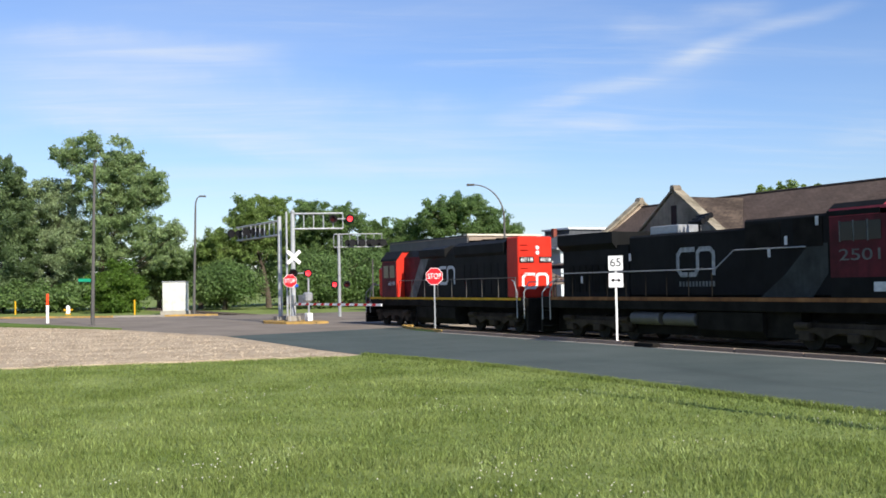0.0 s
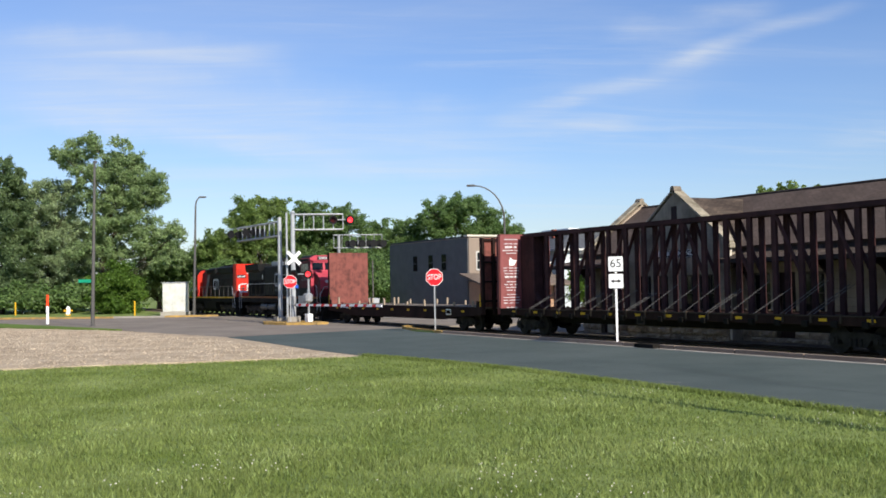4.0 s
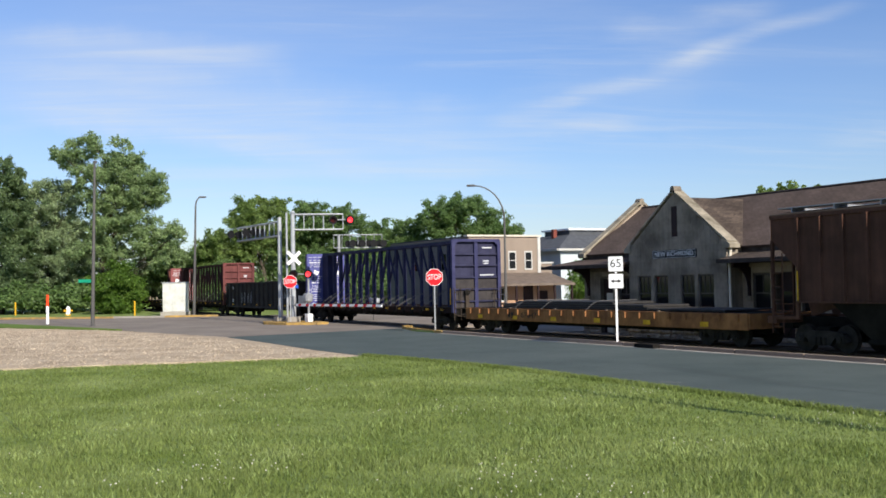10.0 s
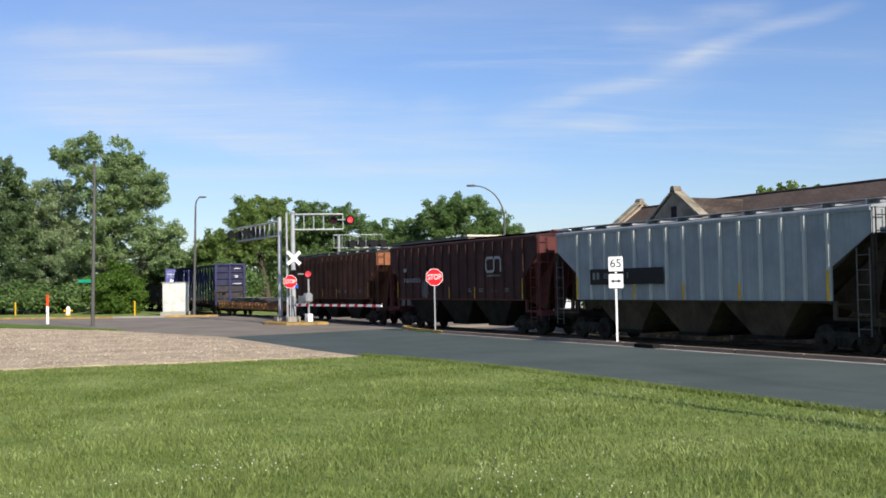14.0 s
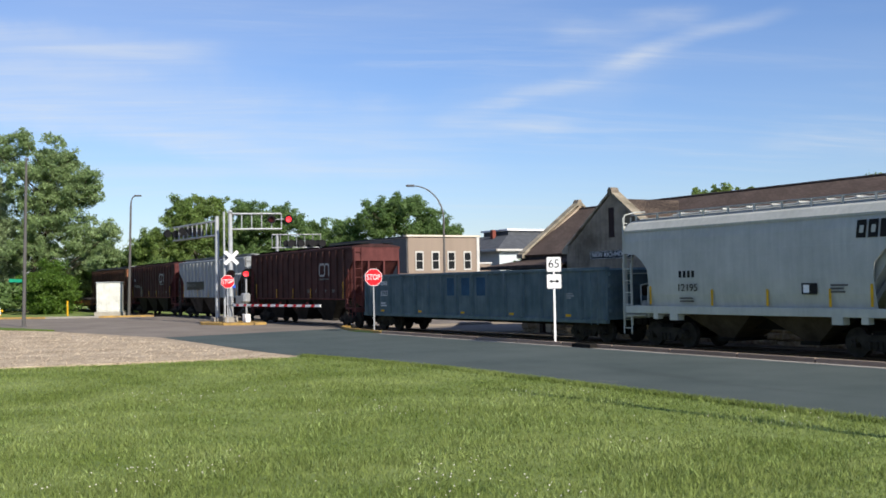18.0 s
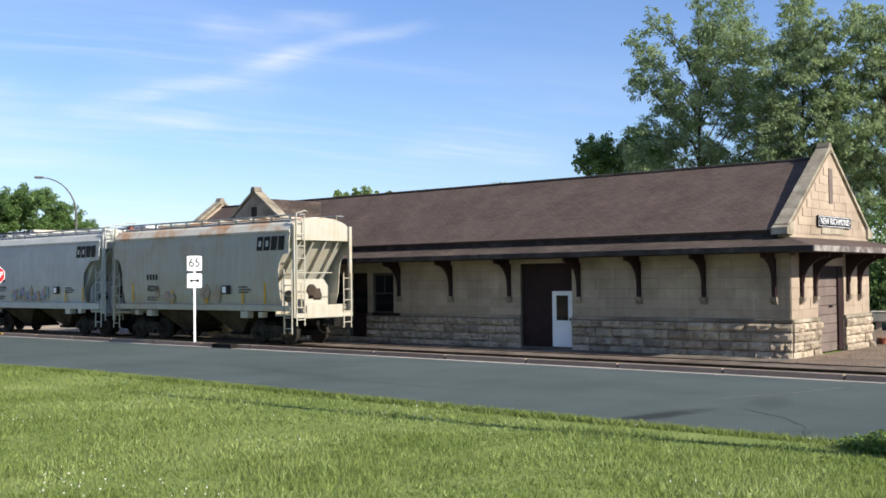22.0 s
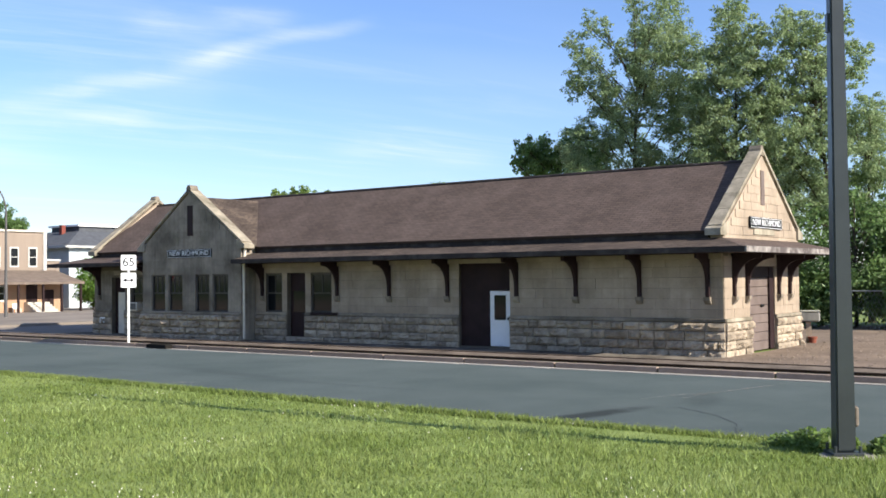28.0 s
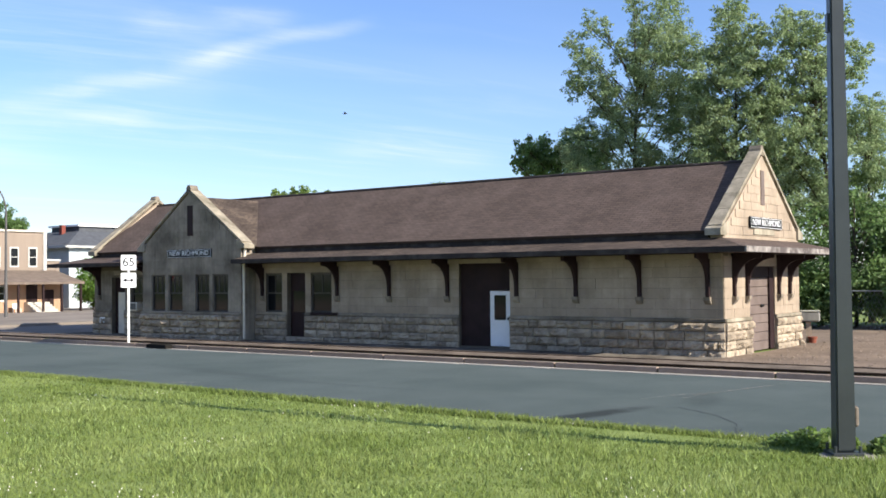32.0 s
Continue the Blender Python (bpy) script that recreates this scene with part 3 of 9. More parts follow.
slab("depot_yard", [(-47, 40.2), (-13.2, 40.2), (-13.2, 30.2), (60, 30.2), (60, 56), (-47, 56)], -0.07, "yard", "brown gravel yard beside the depot", "yard")
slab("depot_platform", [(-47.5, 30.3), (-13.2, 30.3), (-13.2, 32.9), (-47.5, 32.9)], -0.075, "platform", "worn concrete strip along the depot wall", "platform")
slab("parking_lot", [(-93, 30.5), (-47.5, 30.5), (-47.5, 44), (-78, 44), (-78, 120), (-93, 120)], -0.045, "old_asphalt", "sunlit parking lot beyond the tracks", "parking lot")
slab("pavement", [(-78, 44.0), (-47.5, 44.0), (-47.5, 47), (-78, 47)], 0.0, "concrete", "pale concrete pavement before the house", "pavement")
slab("grass_island", [(-90.3, 7.55), (-79, 10.2), (-68.3, 12.7), (-67.9, 12.3), (-80.5, 6.75), (-92, 4.0), (-104, 3)], 0.19, "far_grass", "small grass island by the street", "grass")
tagged(bpy.data.objects["parking_lot"], kind="structure")

# kerb stones along the track side of the road
kerb = thing("kerb", (0, 0, 0), "brown-stained concrete kerb along the road", "kerb", kind="structure")
kerb_mesh = mesh_of(box(-1.475, 1.475, 0, 0.17, -0.2, 0.145, 0.012), "kerb_stone", "kerb")
for i in range(36):
    piece("kerb_stone", kerb_mesh, kerb, pose(-46.3 + 3.0 * i, 24.625, 0.13))
gutter_mesh = mesh_of(box(-1.485, 1.485, -0.32, 0.0, -0.1, 0.012), "gutter_slab", "concrete")
for i in range(36):
    piece("gutter_slab", gutter_mesh, kerb, pose(-46.3 + 3.0 * i, 24.62, 0.13))
nose = thing("island_kerb", (0, 0, 0), "yellow-painted kerb at the end of the verge", "kerb", kind="structure")
NOSE = [(-47.9, 24.62), (-50.3, 24.82), (-52.6, 25.15), (-54.4, 25.6), (-55.7, 26.1), (-56.0, 26.5), (-55.4, 26.7)]
for a, b in zip(NOSE, NOSE[1:]):
    L, ang = math.hypot(b[0] - a[0], b[1] - a[1]), math.degrees(math.atan2(b[1] - a[1], b[0] - a[0]))
    part("kerb_stone", box(0, L, -0.16, 0.0, -0.2, 0.15, 0.012), "yellow_kerb", nose).matrix_basis = pose(a[0], a[1], 0.12, 0, 0, ang)
far = thing("far_kerb", (0, 0, 0), "yellow-painted kerb across the street", "kerb", kind="structure")
FARK = [(-130, -6), (-112, 5), (-108, 8.9), (-103, 13.6), (-99.3, 17.7), (-97, 21.8), (-95.2, 26.2)]
for i, (a, b) in enumerate(zip(FARK, FARK[1:])):
    L, ang = math.hypot(b[0] - a[0], b[1] - a[1]), math.degrees(math.atan2(b[1] - a[1], b[0] - a[0]))
    part("kerb_stone", box(0, L, 0.0, 0.3, -0.2, 0.17, 0.02), "concrete" if i == 4 else "yellow_kerb", far).matrix_basis = pose(a[0], a[1], 0.1, 0, 0, ang)

# drain grate in the gutter
drain = thing("drain_inlet", (-31.2, 24.6, 0.13), "rusty cast-iron kerb drain", "drain")
part("frame", box(-0.55, 0.55, -0.28, 0.18, -0.05, 0.155, 0.01), "soot", drain)
for i in range(9):
    part("bar", box(-0.45 + 0.105 * i, -0.40 + 0.105 * i, -0.26, 0.0, 0.155, 0.17), "soot", drain)

# track: straight past the depot, bending slightly away beyond the crossing
TRACK_Y, RAIL_Z = 28.37, 0.10


def track_y(x):
    if x > -54:
        return TRACK_Y
    return TRACK_Y + (0.0235 * (-54 - x) ** 2 / 24 if x > -66 else 0.0235 * (-60 - x))


RUN = [-520, -300, -200, -150, -120, -100, -93, -84, -75, -66, -63, -60, -57.5, -54, -40, -20, 0, 60, 420]


def along_track(pts, x0=-520, x1=420):
    """A profile (across, height) swept along the track."""
    bm = bmesh.new()
    rings = [[bm.verts.new((x, track_y(x) + a, b)) for a, b in pts] for x in RUN if x0 <= x <= x1]
    for r0, r1 in zip(rings, rings[1:]):
        for k in range(len(pts)):
            m = (k + 1) % len(pts)
            bm.faces.new((r0[k], r1[k], r1[m], r0[m]))
    bm.faces.new(rings[0]), bm.faces.new(list(reversed(rings[-1])))
    bmesh.ops.recalc_face_normals(bm, faces=list(bm.faces))
    return bm


solid("track_bed", along_track([(-1.92, -0.12), (-1.2, -0.02), (-0.86, -0.01), (-0.70, 0.05), (0.66, 0.075), (1.25, 0.07), (1.75, -0.02), (1.93, -0.12)]), "bed", "brown dirt and fine stone filled in about the rails", "ballast", kind="structure")
track = thing("railway_track", (0, 0, 0), "single railway track with brown steel rails", "track", kind="structure")
for s in (-1, 1):
    y = s * 0.755
    part("rail", along_track([(y - 0.07, -0.06), (y + 0.07, -0.06), (y + 0.07, -0.04), (y + 0.012, -0.02), (y + 0.012, 0.05), (y + 0.036, 0.065), (y + 0.036, RAIL_Z), (y - 0.036, RAIL_Z), (y - 0.036, 0.065), (y - 0.012, 0.05), (y - 0.012, -0.02), (y - 0.07, -0.04)]), "rail", track)
part("crossing_panel", along_track([(-0.70, -0.1), (0.70, -0.1), (0.70, RAIL_Z - 0.006), (-0.70, RAIL_Z - 0.006)], -93, -57.5), "old_asphalt", track, "worn crossing panel between the rails")


# scuffs, seams and cracks in the road
def crack(pts, width, mat, label, seed):
    """A thin wandering line laid just proud of the asphalt."""
    rng = random.Random(seed)
    line = []
    for (xa, ya), (xb, yb) in zip(pts, pts[1:]):
        for i in range(8):
            t = i / 8
            line.append((xa + (xb - xa) * t + rng.uniform(-0.03, 0.03), ya + (yb - ya) * t + rng.uniform(-0.03, 0.03)))
    line.append(pts[-1])
    bm = bmesh.new()
    rows = [[bm.verts.new((x, y - width * rng.uniform(0.4, 1.0), 0.1335)), bm.verts.new((x, y + width * rng.uniform(0.4, 1.0), 0.1335))] for x, y in line]
    for a, b in zip(rows, rows[1:]):
        bm.faces.new((a[0], b[0], b[1], a[1]))
    solid("road_crack", bm, mat, label, "crack", kind="structure")


crack([(-9.6, 19.3), (-9.36, 20.2), (-8.9, 20.9), (-8.45, 22.6), (-8.05, 24.3)], 0.025, "concrete", "pale worn seam across the road", 1)
crack([(-9.2, 19.9), (-8.85, 20.6), (-8.6, 21.6)], 0.02, "patch", "dark crack in the asphalt", 2)
crack([(-6.1, 15.3), (-6.36, 16.0), (-6.72, 16.9), (-7.3, 17.6), (-8.4, 18.4)], 0.018, "patch", "dark crack in the asphalt", 3)
crack([(-20.6, 16.6), (-20.1, 16.75)], 0.03, "concrete", "pale scuff on the asphalt", 4)
crack([(-38.0, 17.5), (-30.0, 17.9), (-20.0, 18.1), (-12.0, 18.4)], 0.012, "patch", "long dark seam along the road", 5)
crack([(-8.75, 21.3), (-8.6, 22.2), (-8.35, 23.1)], 0.05, "concrete", "pale worn seam across the road", 6)
crack([(-9.0, 19.9), (-8.75, 21.0)], 0.05, "concrete", "pale worn seam across the road", 7)
crack([(-6.1, 15.25), (-6.2, 15.7), (-6.42, 16.4)], 0.03, "patch", "dark crack in the asphalt", 8)


# loose stones over the gravel drive and the yard
def pebbles(count, seed, x0, x1, y0, y1, z, inside):
    rng = random.Random(seed)
    verts, faces = [], []
    while count:
        x, y = rng.uniform(x0, x1), rng.uniform(y0, y1)
        if not inside(x, y):
            continue
        count -= 1
        s = rng.uniform(0.018, 0.055)
        i = len(verts)
        k = [rng.uniform(0.6, 1.2) * s for _ in range(6)]
        verts += [(x + k[0], y, z), (x - k[1], y, z), (x, y + k[2], z), (x, y - k[3], z), (x + k[4] * 0.2, y, z + 0.7 * k[5])]
        faces += [(i, i + 2, i + 4), (i + 2, i + 1, i + 4), (i + 1, i + 3, i + 4), (i + 3, i, i + 4)]
    me = bpy.data.meshes.new("gravel_stones")
    me.from_pydata(verts, [], faces)
    return me


drive_stones = pebbles(26000, 17, -92, -35.2, -6, 14.2, 0.12, lambda x, y: x < -37.1 + max(0, y - 3) * 0.19 and y < 14.2 + (x + 53) * 0.16 + (5 if x > -53 else 0) and y > -6)
drive_stones.materials.append(M["pebble"])
tagged(new("gravel_stones", drive_stones), "loose tan gravel stones on the drive", "gravel", kind="stuff")
yard_stones = pebbles(4000, 18, -13, 8, 30.6, 50, -0.07, lambda x, y: True)
yard_stones.materials.append(M["yard_pebble"])
tagged(new("gravel_stones", yard_stones), "loose stones scattered over the yard", "gravel", kind="stuff")


# ---------------------------------------------------------------- the depot
DX0, DX1, DY0, DY1 = -46.96, -13.36, 32.81, 40.06       # outer faces of the walls
BX0, BX1, BY = -41.92, -35.07, 31.95                    # bay
WT = 0.42
RIDGE_Y, RIDGE_Z = (DY0 + DY1) / 2, 6.58
Z0, LEDGE, TOP = -0.25, 1.05, 3.75
depot = thing("depot", (0, 0, 0), "old stone railway depot with a long brown shingle roof", "depot")


def rand(a, b):
    return random.uniform(a, b)


# six rough stones that the courses draw on: one metre long, high and deep
def rough_stone(seed, proud):
    rng = random.Random(seed)
    bm = bmesh.new()
    n, k = 6, 4
    grid = [[bm.verts.new((-0.5 + i / n, (-proud * (0.15 + 0.85 * rng.random()) if 0 < i < n and 0 < j < k else 0.0), -0.5 + j / k)) for i in range(n + 1)] for j in range(k + 1)]
    for j in range(k):
        for i in range(n):
            bm.faces.new((grid[j][i], grid[j][i + 1], grid[j + 1][i + 1], grid[j + 1][i]))
    rim = grid[0] + [grid[j][n] for j in range(1, k + 1)] + grid[k][-2::-1] + [grid[j][0] for j in range(k - 1, 0, -1)]
    deep = [bm.verts.new((v.co.x, 0.5, v.co.z)) for v in rim]
    for i in range(len(rim)):
        j = (i + 1) % len(rim)
        bm.faces.new((rim[j], rim[i], deep[i], deep[j]))
    return bm


ROCKS = [mesh_of(rough_stone(i, 0.55), "stone", "rock") for i in range(6)]
BLOCK = mesh_of(box(-0.5, 0.5, 0, 0.5, -0.5, 0.5), "block", "stone")
GREY_BLOCK = mesh_of(box(-0.5, 0.5, 0, 0.5, -0.5, 0.5), "block", "grey_stone")


def course(parent, origin, turn, x0, x1, zs, kinds, lengths, gaps=(), skip=None, joint=0.012, proud=0.03, seed=1):
    """Rows of stones on a wall face; x runs along the face, and the face looks to its own -y. gaps: openings (x0, x1, z0, z1)."""
    rng = random.Random(seed)
    base = Matrix.Translation(origin) @ Matrix.Rotation(radians(turn), 4, "Z")
    for za, zb in zip(zs, zs[1:]):
        spans = [(x0, x1)]
        for g in gaps:
            if g[2] < (za + zb) / 2 < g[3]:
                cut = []
                for a, b in spans:
                    if g[1] <= a or g[0] >= b:
                        cut.append((a, b))
                    else:
                        cut += [(a, g[0])] if g[0] > a + 0.05 else []
                        cut += [(g[1], b)] if g[1] < b - 0.05 else []
                spans = cut
        for a, b in spans:
            x = a
            while x < b - 0.02:
                w = rng.uniform(*lengths)
                if b - (x + w) < lengths[0] * 0.6:
                    w = b - x
                if not skip or not skip(x, x + w, za, zb):
                    me = rng.choice(kinds)
                    d = proud * rng.uniform(0.7, 1.3)
                    piece("stone" if len(kinds) > 1 else "block", me, parent, base @ Matrix.Translation((x + w / 2, -d, (za + zb) / 2)) @ Matrix.Diagonal((w - joint, d * 2 if len(kinds) > 1 else d * 2, zb - za - joint, 1)))
                x += w


def wall_boxes(bm, x0, x1, y0, y1, z0, z1, gaps):
    """A wall along x with openings through it."""
    xs = sorted({x0, x1, *[g[0] for g in gaps], *[g[1] for g in gaps]})
    for a, b in zip(xs, xs[1:]):
        cuts = sorted((g[2], g[3]) for g in gaps if g[0] < (a + b) / 2 < g[1])
        z = z0
        for ga, gb in cuts:
            if ga > z + 1e-4:
                bx(bm, a, b, y0, y1, z, ga)
            z = max(z, gb)
        if z < z1 - 1e-4:
            bx(bm, a, b, y0, y1, z, z1)
    return bm


# openings: x0, x1, z0, z1
FRONT = [(-45.54, -44.45, -0.05, 2.75), (-43.95, -42.95, 1.12, 2.75), (-34.45, -33.42, 1.15, 2.80), (-33.12, -32.02, 0.0, 2.84), (-31.70, -30.50, 1.15, 2.80), (-23.90, -21.58, -0.02, 3.10)]
BAY = [(-41.28, -40.26, 1.14, 2.83), (-40.04, -39.02, 1.14, 2.83), (-38.15, -37.17, 1.14, 2.83), (-36.95, -35.92, 1.14, 2.83)]
SIDE = [(35.05, 37.45, -0.26, 2.95)]

bm = wall_boxes(bmesh.new(), DX0, BX0, DY0, DY0 + WT, Z0, TOP, FRONT[:2])
part("front_wall", bm, "mortar", depot)
bm = wall_boxes(bmesh.new(), BX1, DX1, DY0, DY0 + WT, Z0, TOP, FRONT[2:])
part("front_wall", bm, "mortar", depot, "weathered buff limestone wall")
bm = wall_boxes(bmesh.new(), BX0, BX1, BY, BY + WT, Z0, 4.15, BAY)
prism(bm, [(BX0, 4.15), (BX1, 4.15), ((BX0 + BX1) / 2, 6.62)], "y", BY, BY + WT)
part("bay_wall", bm, "grey_stone", depot, "grey weathered gable of the projecting bay")
bm = bx(bmesh.new(), BX0, BX0 + WT, BY + WT, DY0 + WT, Z0, 4.15)
part("bay_side", bm, "grey_stone", depot)
bm = bx(bmesh.new(), BX1 - WT, BX1, BY + WT, DY0 + WT, Z0, 4.15)
part("bay_side", bm, "grey_stone", depot)
bm = bmesh.new()
wall_boxes(bm, DY0 + WT, DY1, 0, WT, Z0, TOP, SIDE)
bmesh.ops.transform(bm, matrix=Matrix.Translation((DX1, 0, 0)) @ Matrix.Rotation(radians(90), 4, "Z"), verts=list(bm.verts))
prism(bm, [(DY0, TOP), (DY1, TOP), (DY1, 4.0), (RIDGE_Y, 6.75), (DY0, 4.0)], "x", DX1 - WT, DX1)
part("gable_wall", bm, "stone", depot, "sunlit buff limestone gable")
bm = bx(bmesh.new(), DX0, DX0 + WT, DY0 + WT, DY1, Z0, TOP)
prism(bm, [(DY0, TOP), (DY1, TOP), (DY1, 4.0), (RIDGE_Y, 6.75), (DY0, 4.0)], "x", DX0, DX0 + WT)
part("gable_wall", bm, "stone", depot)
part("back_wall", box(DX0 + WT, DX1 - WT, DY1 - WT, DY1, Z0, TOP), "stone", depot)
part("floor", box(DX0 + WT, DX1 - WT, DY0 + WT, DY1 - WT, Z0, -0.06), "interior", depot)
part("partition", box(-40.0, -24.2, 35.2, 35.3, -0.05, 3.6), "interior", depot, "dim inner wall")


# roofs, with a running length for the shingle rows
def roof_plane(name, quad, mat, thick=0.10, label=""):
    bm = bmesh.new()
    uv = bm.loops.layers.uv.new("UVMap")
    a, b, c, d = [Vector(p) for p in quad]                # a, b along the eave; c, d along the top
    nrm = (b - a).cross(d - a).normalized()
    if nrm.z < 0:
        nrm = -nrm
    top = [bm.verts.new(p) for p in (a, b, c, d)]
    low = [bm.verts.new(p - nrm * thick) for p in (a, b, c, d)]
    f = bm.faces.new(top)
    along, up = (b - a).normalized(), None
    up = nrm.cross(along)
    for lp in f.loops:
        lp[uv].uv = ((lp.vert.co - a).dot(along), (lp.vert.co - a).dot(up))
    bm.faces.new(list(reversed(low)))
    for i in range(4):
        j = (i + 1) % 4
        bm.faces.new((top[i], low[i], low[j], top[j]))
    bmesh.ops.recalc_face_normals(bm, faces=list(bm.faces))
    return part(name, bm, mat, depot, label)


EV = 4.02
roof_plane("roof", [(DX0 + 0.3, DY0 - 0.22, EV), (DX1 - 0.3, DY0 - 0.22, EV), (DX1 - 0.3, RIDGE_Y, RIDGE_Z), (DX0 + 0.3, RIDGE_Y, RIDGE_Z)], "shingle", label="long brown shingle roof slope")
roof_plane("roof", [(DX1 - 0.3, DY1 + 0.22, EV), (DX0 + 0.3, DY1 + 0.22, EV), (DX0 + 0.3, RIDGE_Y, RIDGE_Z), (DX1 - 0.3, RIDGE_Y, RIDGE_Z)], "shingle")
rc = bmesh.new()
tube(rc, [(DX0 + 0.35, RIDGE_Y, RIDGE_Z), (DX1 - 0.35, RIDGE_Y, RIDGE_Z)], 0.07)
part("ridge_cap", rc, "fascia", depot)
BC, BRZ = (BX0 + BX1) / 2, 6.42                          # bay ridge
yb = RIDGE_Y - (RIDGE_Z - BRZ) / (RIDGE_Z - EV) * (RIDGE_Y - DY0 + 0.22)
roof_plane("bay_roof", [(BX1 + 0.22, 32.75, 4.06), (BX1 + 0.22, BY + 0.3, 4.06), (BC, BY + 0.3, BRZ), (BC, yb, BRZ)], "old_shingle", label="mossy shingle slope of the bay")
roof_plane("bay_roof", [(BX0 - 0.22, BY + 0.3, 4.06), (BX0 - 0.22, 32.75, 4.06), (BC, yb, BRZ), (BC, BY + 0.3, BRZ)], "old_shingle")
# band between roof and canopy
for x0, x1 in ((DX0, BX0 - 0.1), (BX1 + 0.1, DX1 - 0.45)):
    part("frieze", box(x0, x1, DY0 - 0.10, DY0 - 0.003, 3.70, 3.98), "fascia", depot)
# canopy
CE, CZ = 31.37, 3.43
roof_plane("canopy", [(BX1, CE, CZ), (DX1 + 1.3, CE, CZ), (DX1, DY0 - 0.05, 3.78), (BX1, DY0 - 0.05, 3.78)], "old_shingle", label="shingled canopy roof along the front")
roof_plane("canopy", [(DX0 - 1.9, CE, CZ), (BX0, CE, CZ), (BX0, DY0 - 0.05, 3.78), (DX0, DY0 - 0.05, 3.78)], "shingle")
roof_plane("canopy", [(DX1 + 1.3, CE, CZ), (DX1 + 1.3, DY1 + 1.4, CZ), (DX1, DY1, 3.78), (DX1, DY0 - 0.05, 3.78)], "shingle", label="canopy roof over the gable door")
roof_plane("canopy", [(DX0 - 1.9, DY1 + 1.4, CZ), (DX0 - 1.9, CE, CZ), (DX0, DY0 - 0.05, 3.78), (DX0, DY1, 3.78)], "shingle")
roof_plane("canopy", [(DX1 + 1.3, DY1 + 1.4, CZ), (DX0 - 1.9, DY1 + 1.4, CZ), (DX0, DY1, 3.78), (DX1, DY1, 3.78)], "shingle")
for x0, x1 in ((BX1 + 0.005, DX1 + 1.3), (DX0 - 1.9, BX0 - 0.005)):
    part("fascia", box(x0, x1, CE - 0.05, CE + 0.0, 3.28, 3.46), "fascia", depot)
    part("soffit", box(x0, x1, CE + 0.005, DY0 - 0.005, 3.28, 3.31), "brown", depot)
part("fascia", box(DX1 + 1.305, DX1 + 1.36, CE - 0.05, DY1 + 1.4, 3.28, 3.46), "worn_fascia", depot, "peeling pale fascia board")
part("soffit", box(DX1 + 0.005, DX1 + 1.3, DY0, DY1 + 1.4, 3.28, 3.31), "brown", depot)
part("fascia", box(DX0 - 1.96, DX0 - 1.905, CE - 0.05, DY1 + 1.4, 3.28, 3.46), "fascia", depot)
part("soffit", box(DX0 - 1.9, DX0 - 0.005, DY0, DY1 + 1.4, 3.28, 3.31), "brown", depot)
part("beam", box(BX1 + 0.01, DX1 - 0.01, DY0 - 0.12, DY0 - 0.004, 3.1, 3.27), "stone", depot)


# parapets with coping
def coping(x, name="coping"):
    for s, ye in ((1, DY0), (-1, DY1)):
        a, b = Vector((0, ye - s * 0.12, 4.12)), Vector((0, RIDGE_Y, 6.90))
        d = (b - a).normalized()
        up = Vector((0, -d.z * s, d.y * s)) * s
        up = Vector((0, -d.z, d.y)) if s == 1 else Vector((0, d.z, -d.y))
        n = 5
        for i in range(n):
            p, q = a + (b - a) * (i / n), a + (b - a) * ((i + 1) / n - 0.004)
            prof = [p, q, q + up * 0.10, p + up * 0.10]
            bm = prism(bmesh.new(), [(v.y, v.z) for v in prof], "x", x - 0.22, x + 0.24)
            part("coping_stone", bm, "coping", depot)
        bm = prism(bmesh.new(), [(ye - s * 0.36, 3.86), (ye + s * 0.18, 3.86), (ye + s * 0.18, 4.3), (ye - s * 0.1, 4.2), (ye - s * 0.36, 4.08)], "x", x - 0.26, x + 0.28)
        part("kneeler", bm, "coping", depot)
    bm = prism(bmesh.new(), [(RIDGE_Y - 0.2, 6.74), (RIDGE_Y + 0.2, 6.74), (RIDGE_Y + 0.15, 6.98), (RIDGE_Y + 0.08, 7.1), (RIDGE_Y - 0.08, 7.1), (RIDGE_Y - 0.15, 6.98)], "x", x - 0.2, x + 0.22)
    part("finial", bm, "grey_stone", depot, "weathered apex stone")


coping(DX1 - 0.2), coping(DX0 + 0.2)
for s, xe in ((1, BX0), (-1, BX1)):
    a, b = Vector((xe - s * 0.1, 0, 4.18)), Vector((BC, 0, 6.68))
    d = (b - a).normalized()
    up = Vector((-d.z, 0, d.x)) if s == 1 else Vector((d.z, 0, -d.x))
    for i in range(4):
        p, q = a + (b - a) * (i / 4), a + (b - a) * ((i + 1) / 4 - 0.004)
        prof = [p, q, q + up * 0.09, p + up * 0.09]
        part("coping_stone", prism(bmesh.new(), [(v.x, v.z) for v in prof], "y", BY - 0.08, BY + 0.48), "coping", depot)
    part("kneeler", prism(bmesh.new(), [(xe - s * 0.3, 3.95), (xe + s * 0.2, 3.95), (xe + s * 0.2, 4.35), (xe - s * 0.05, 4.25), (xe - s * 0.3, 4.12)], "y", BY - 0.1, BY + 0.5), "coping", depot)
part("finial", prism(bmesh.new(), [(BC - 0.17, 6.58), (BC + 0.17, 6.58), (BC + 0.15, 6.8), (BC + 0.08, 6.93), (BC - 0.08, 6.93), (BC - 0.15, 6.8)], "y", BY - 0.08, BY + 0.36), "grey_stone", depot)


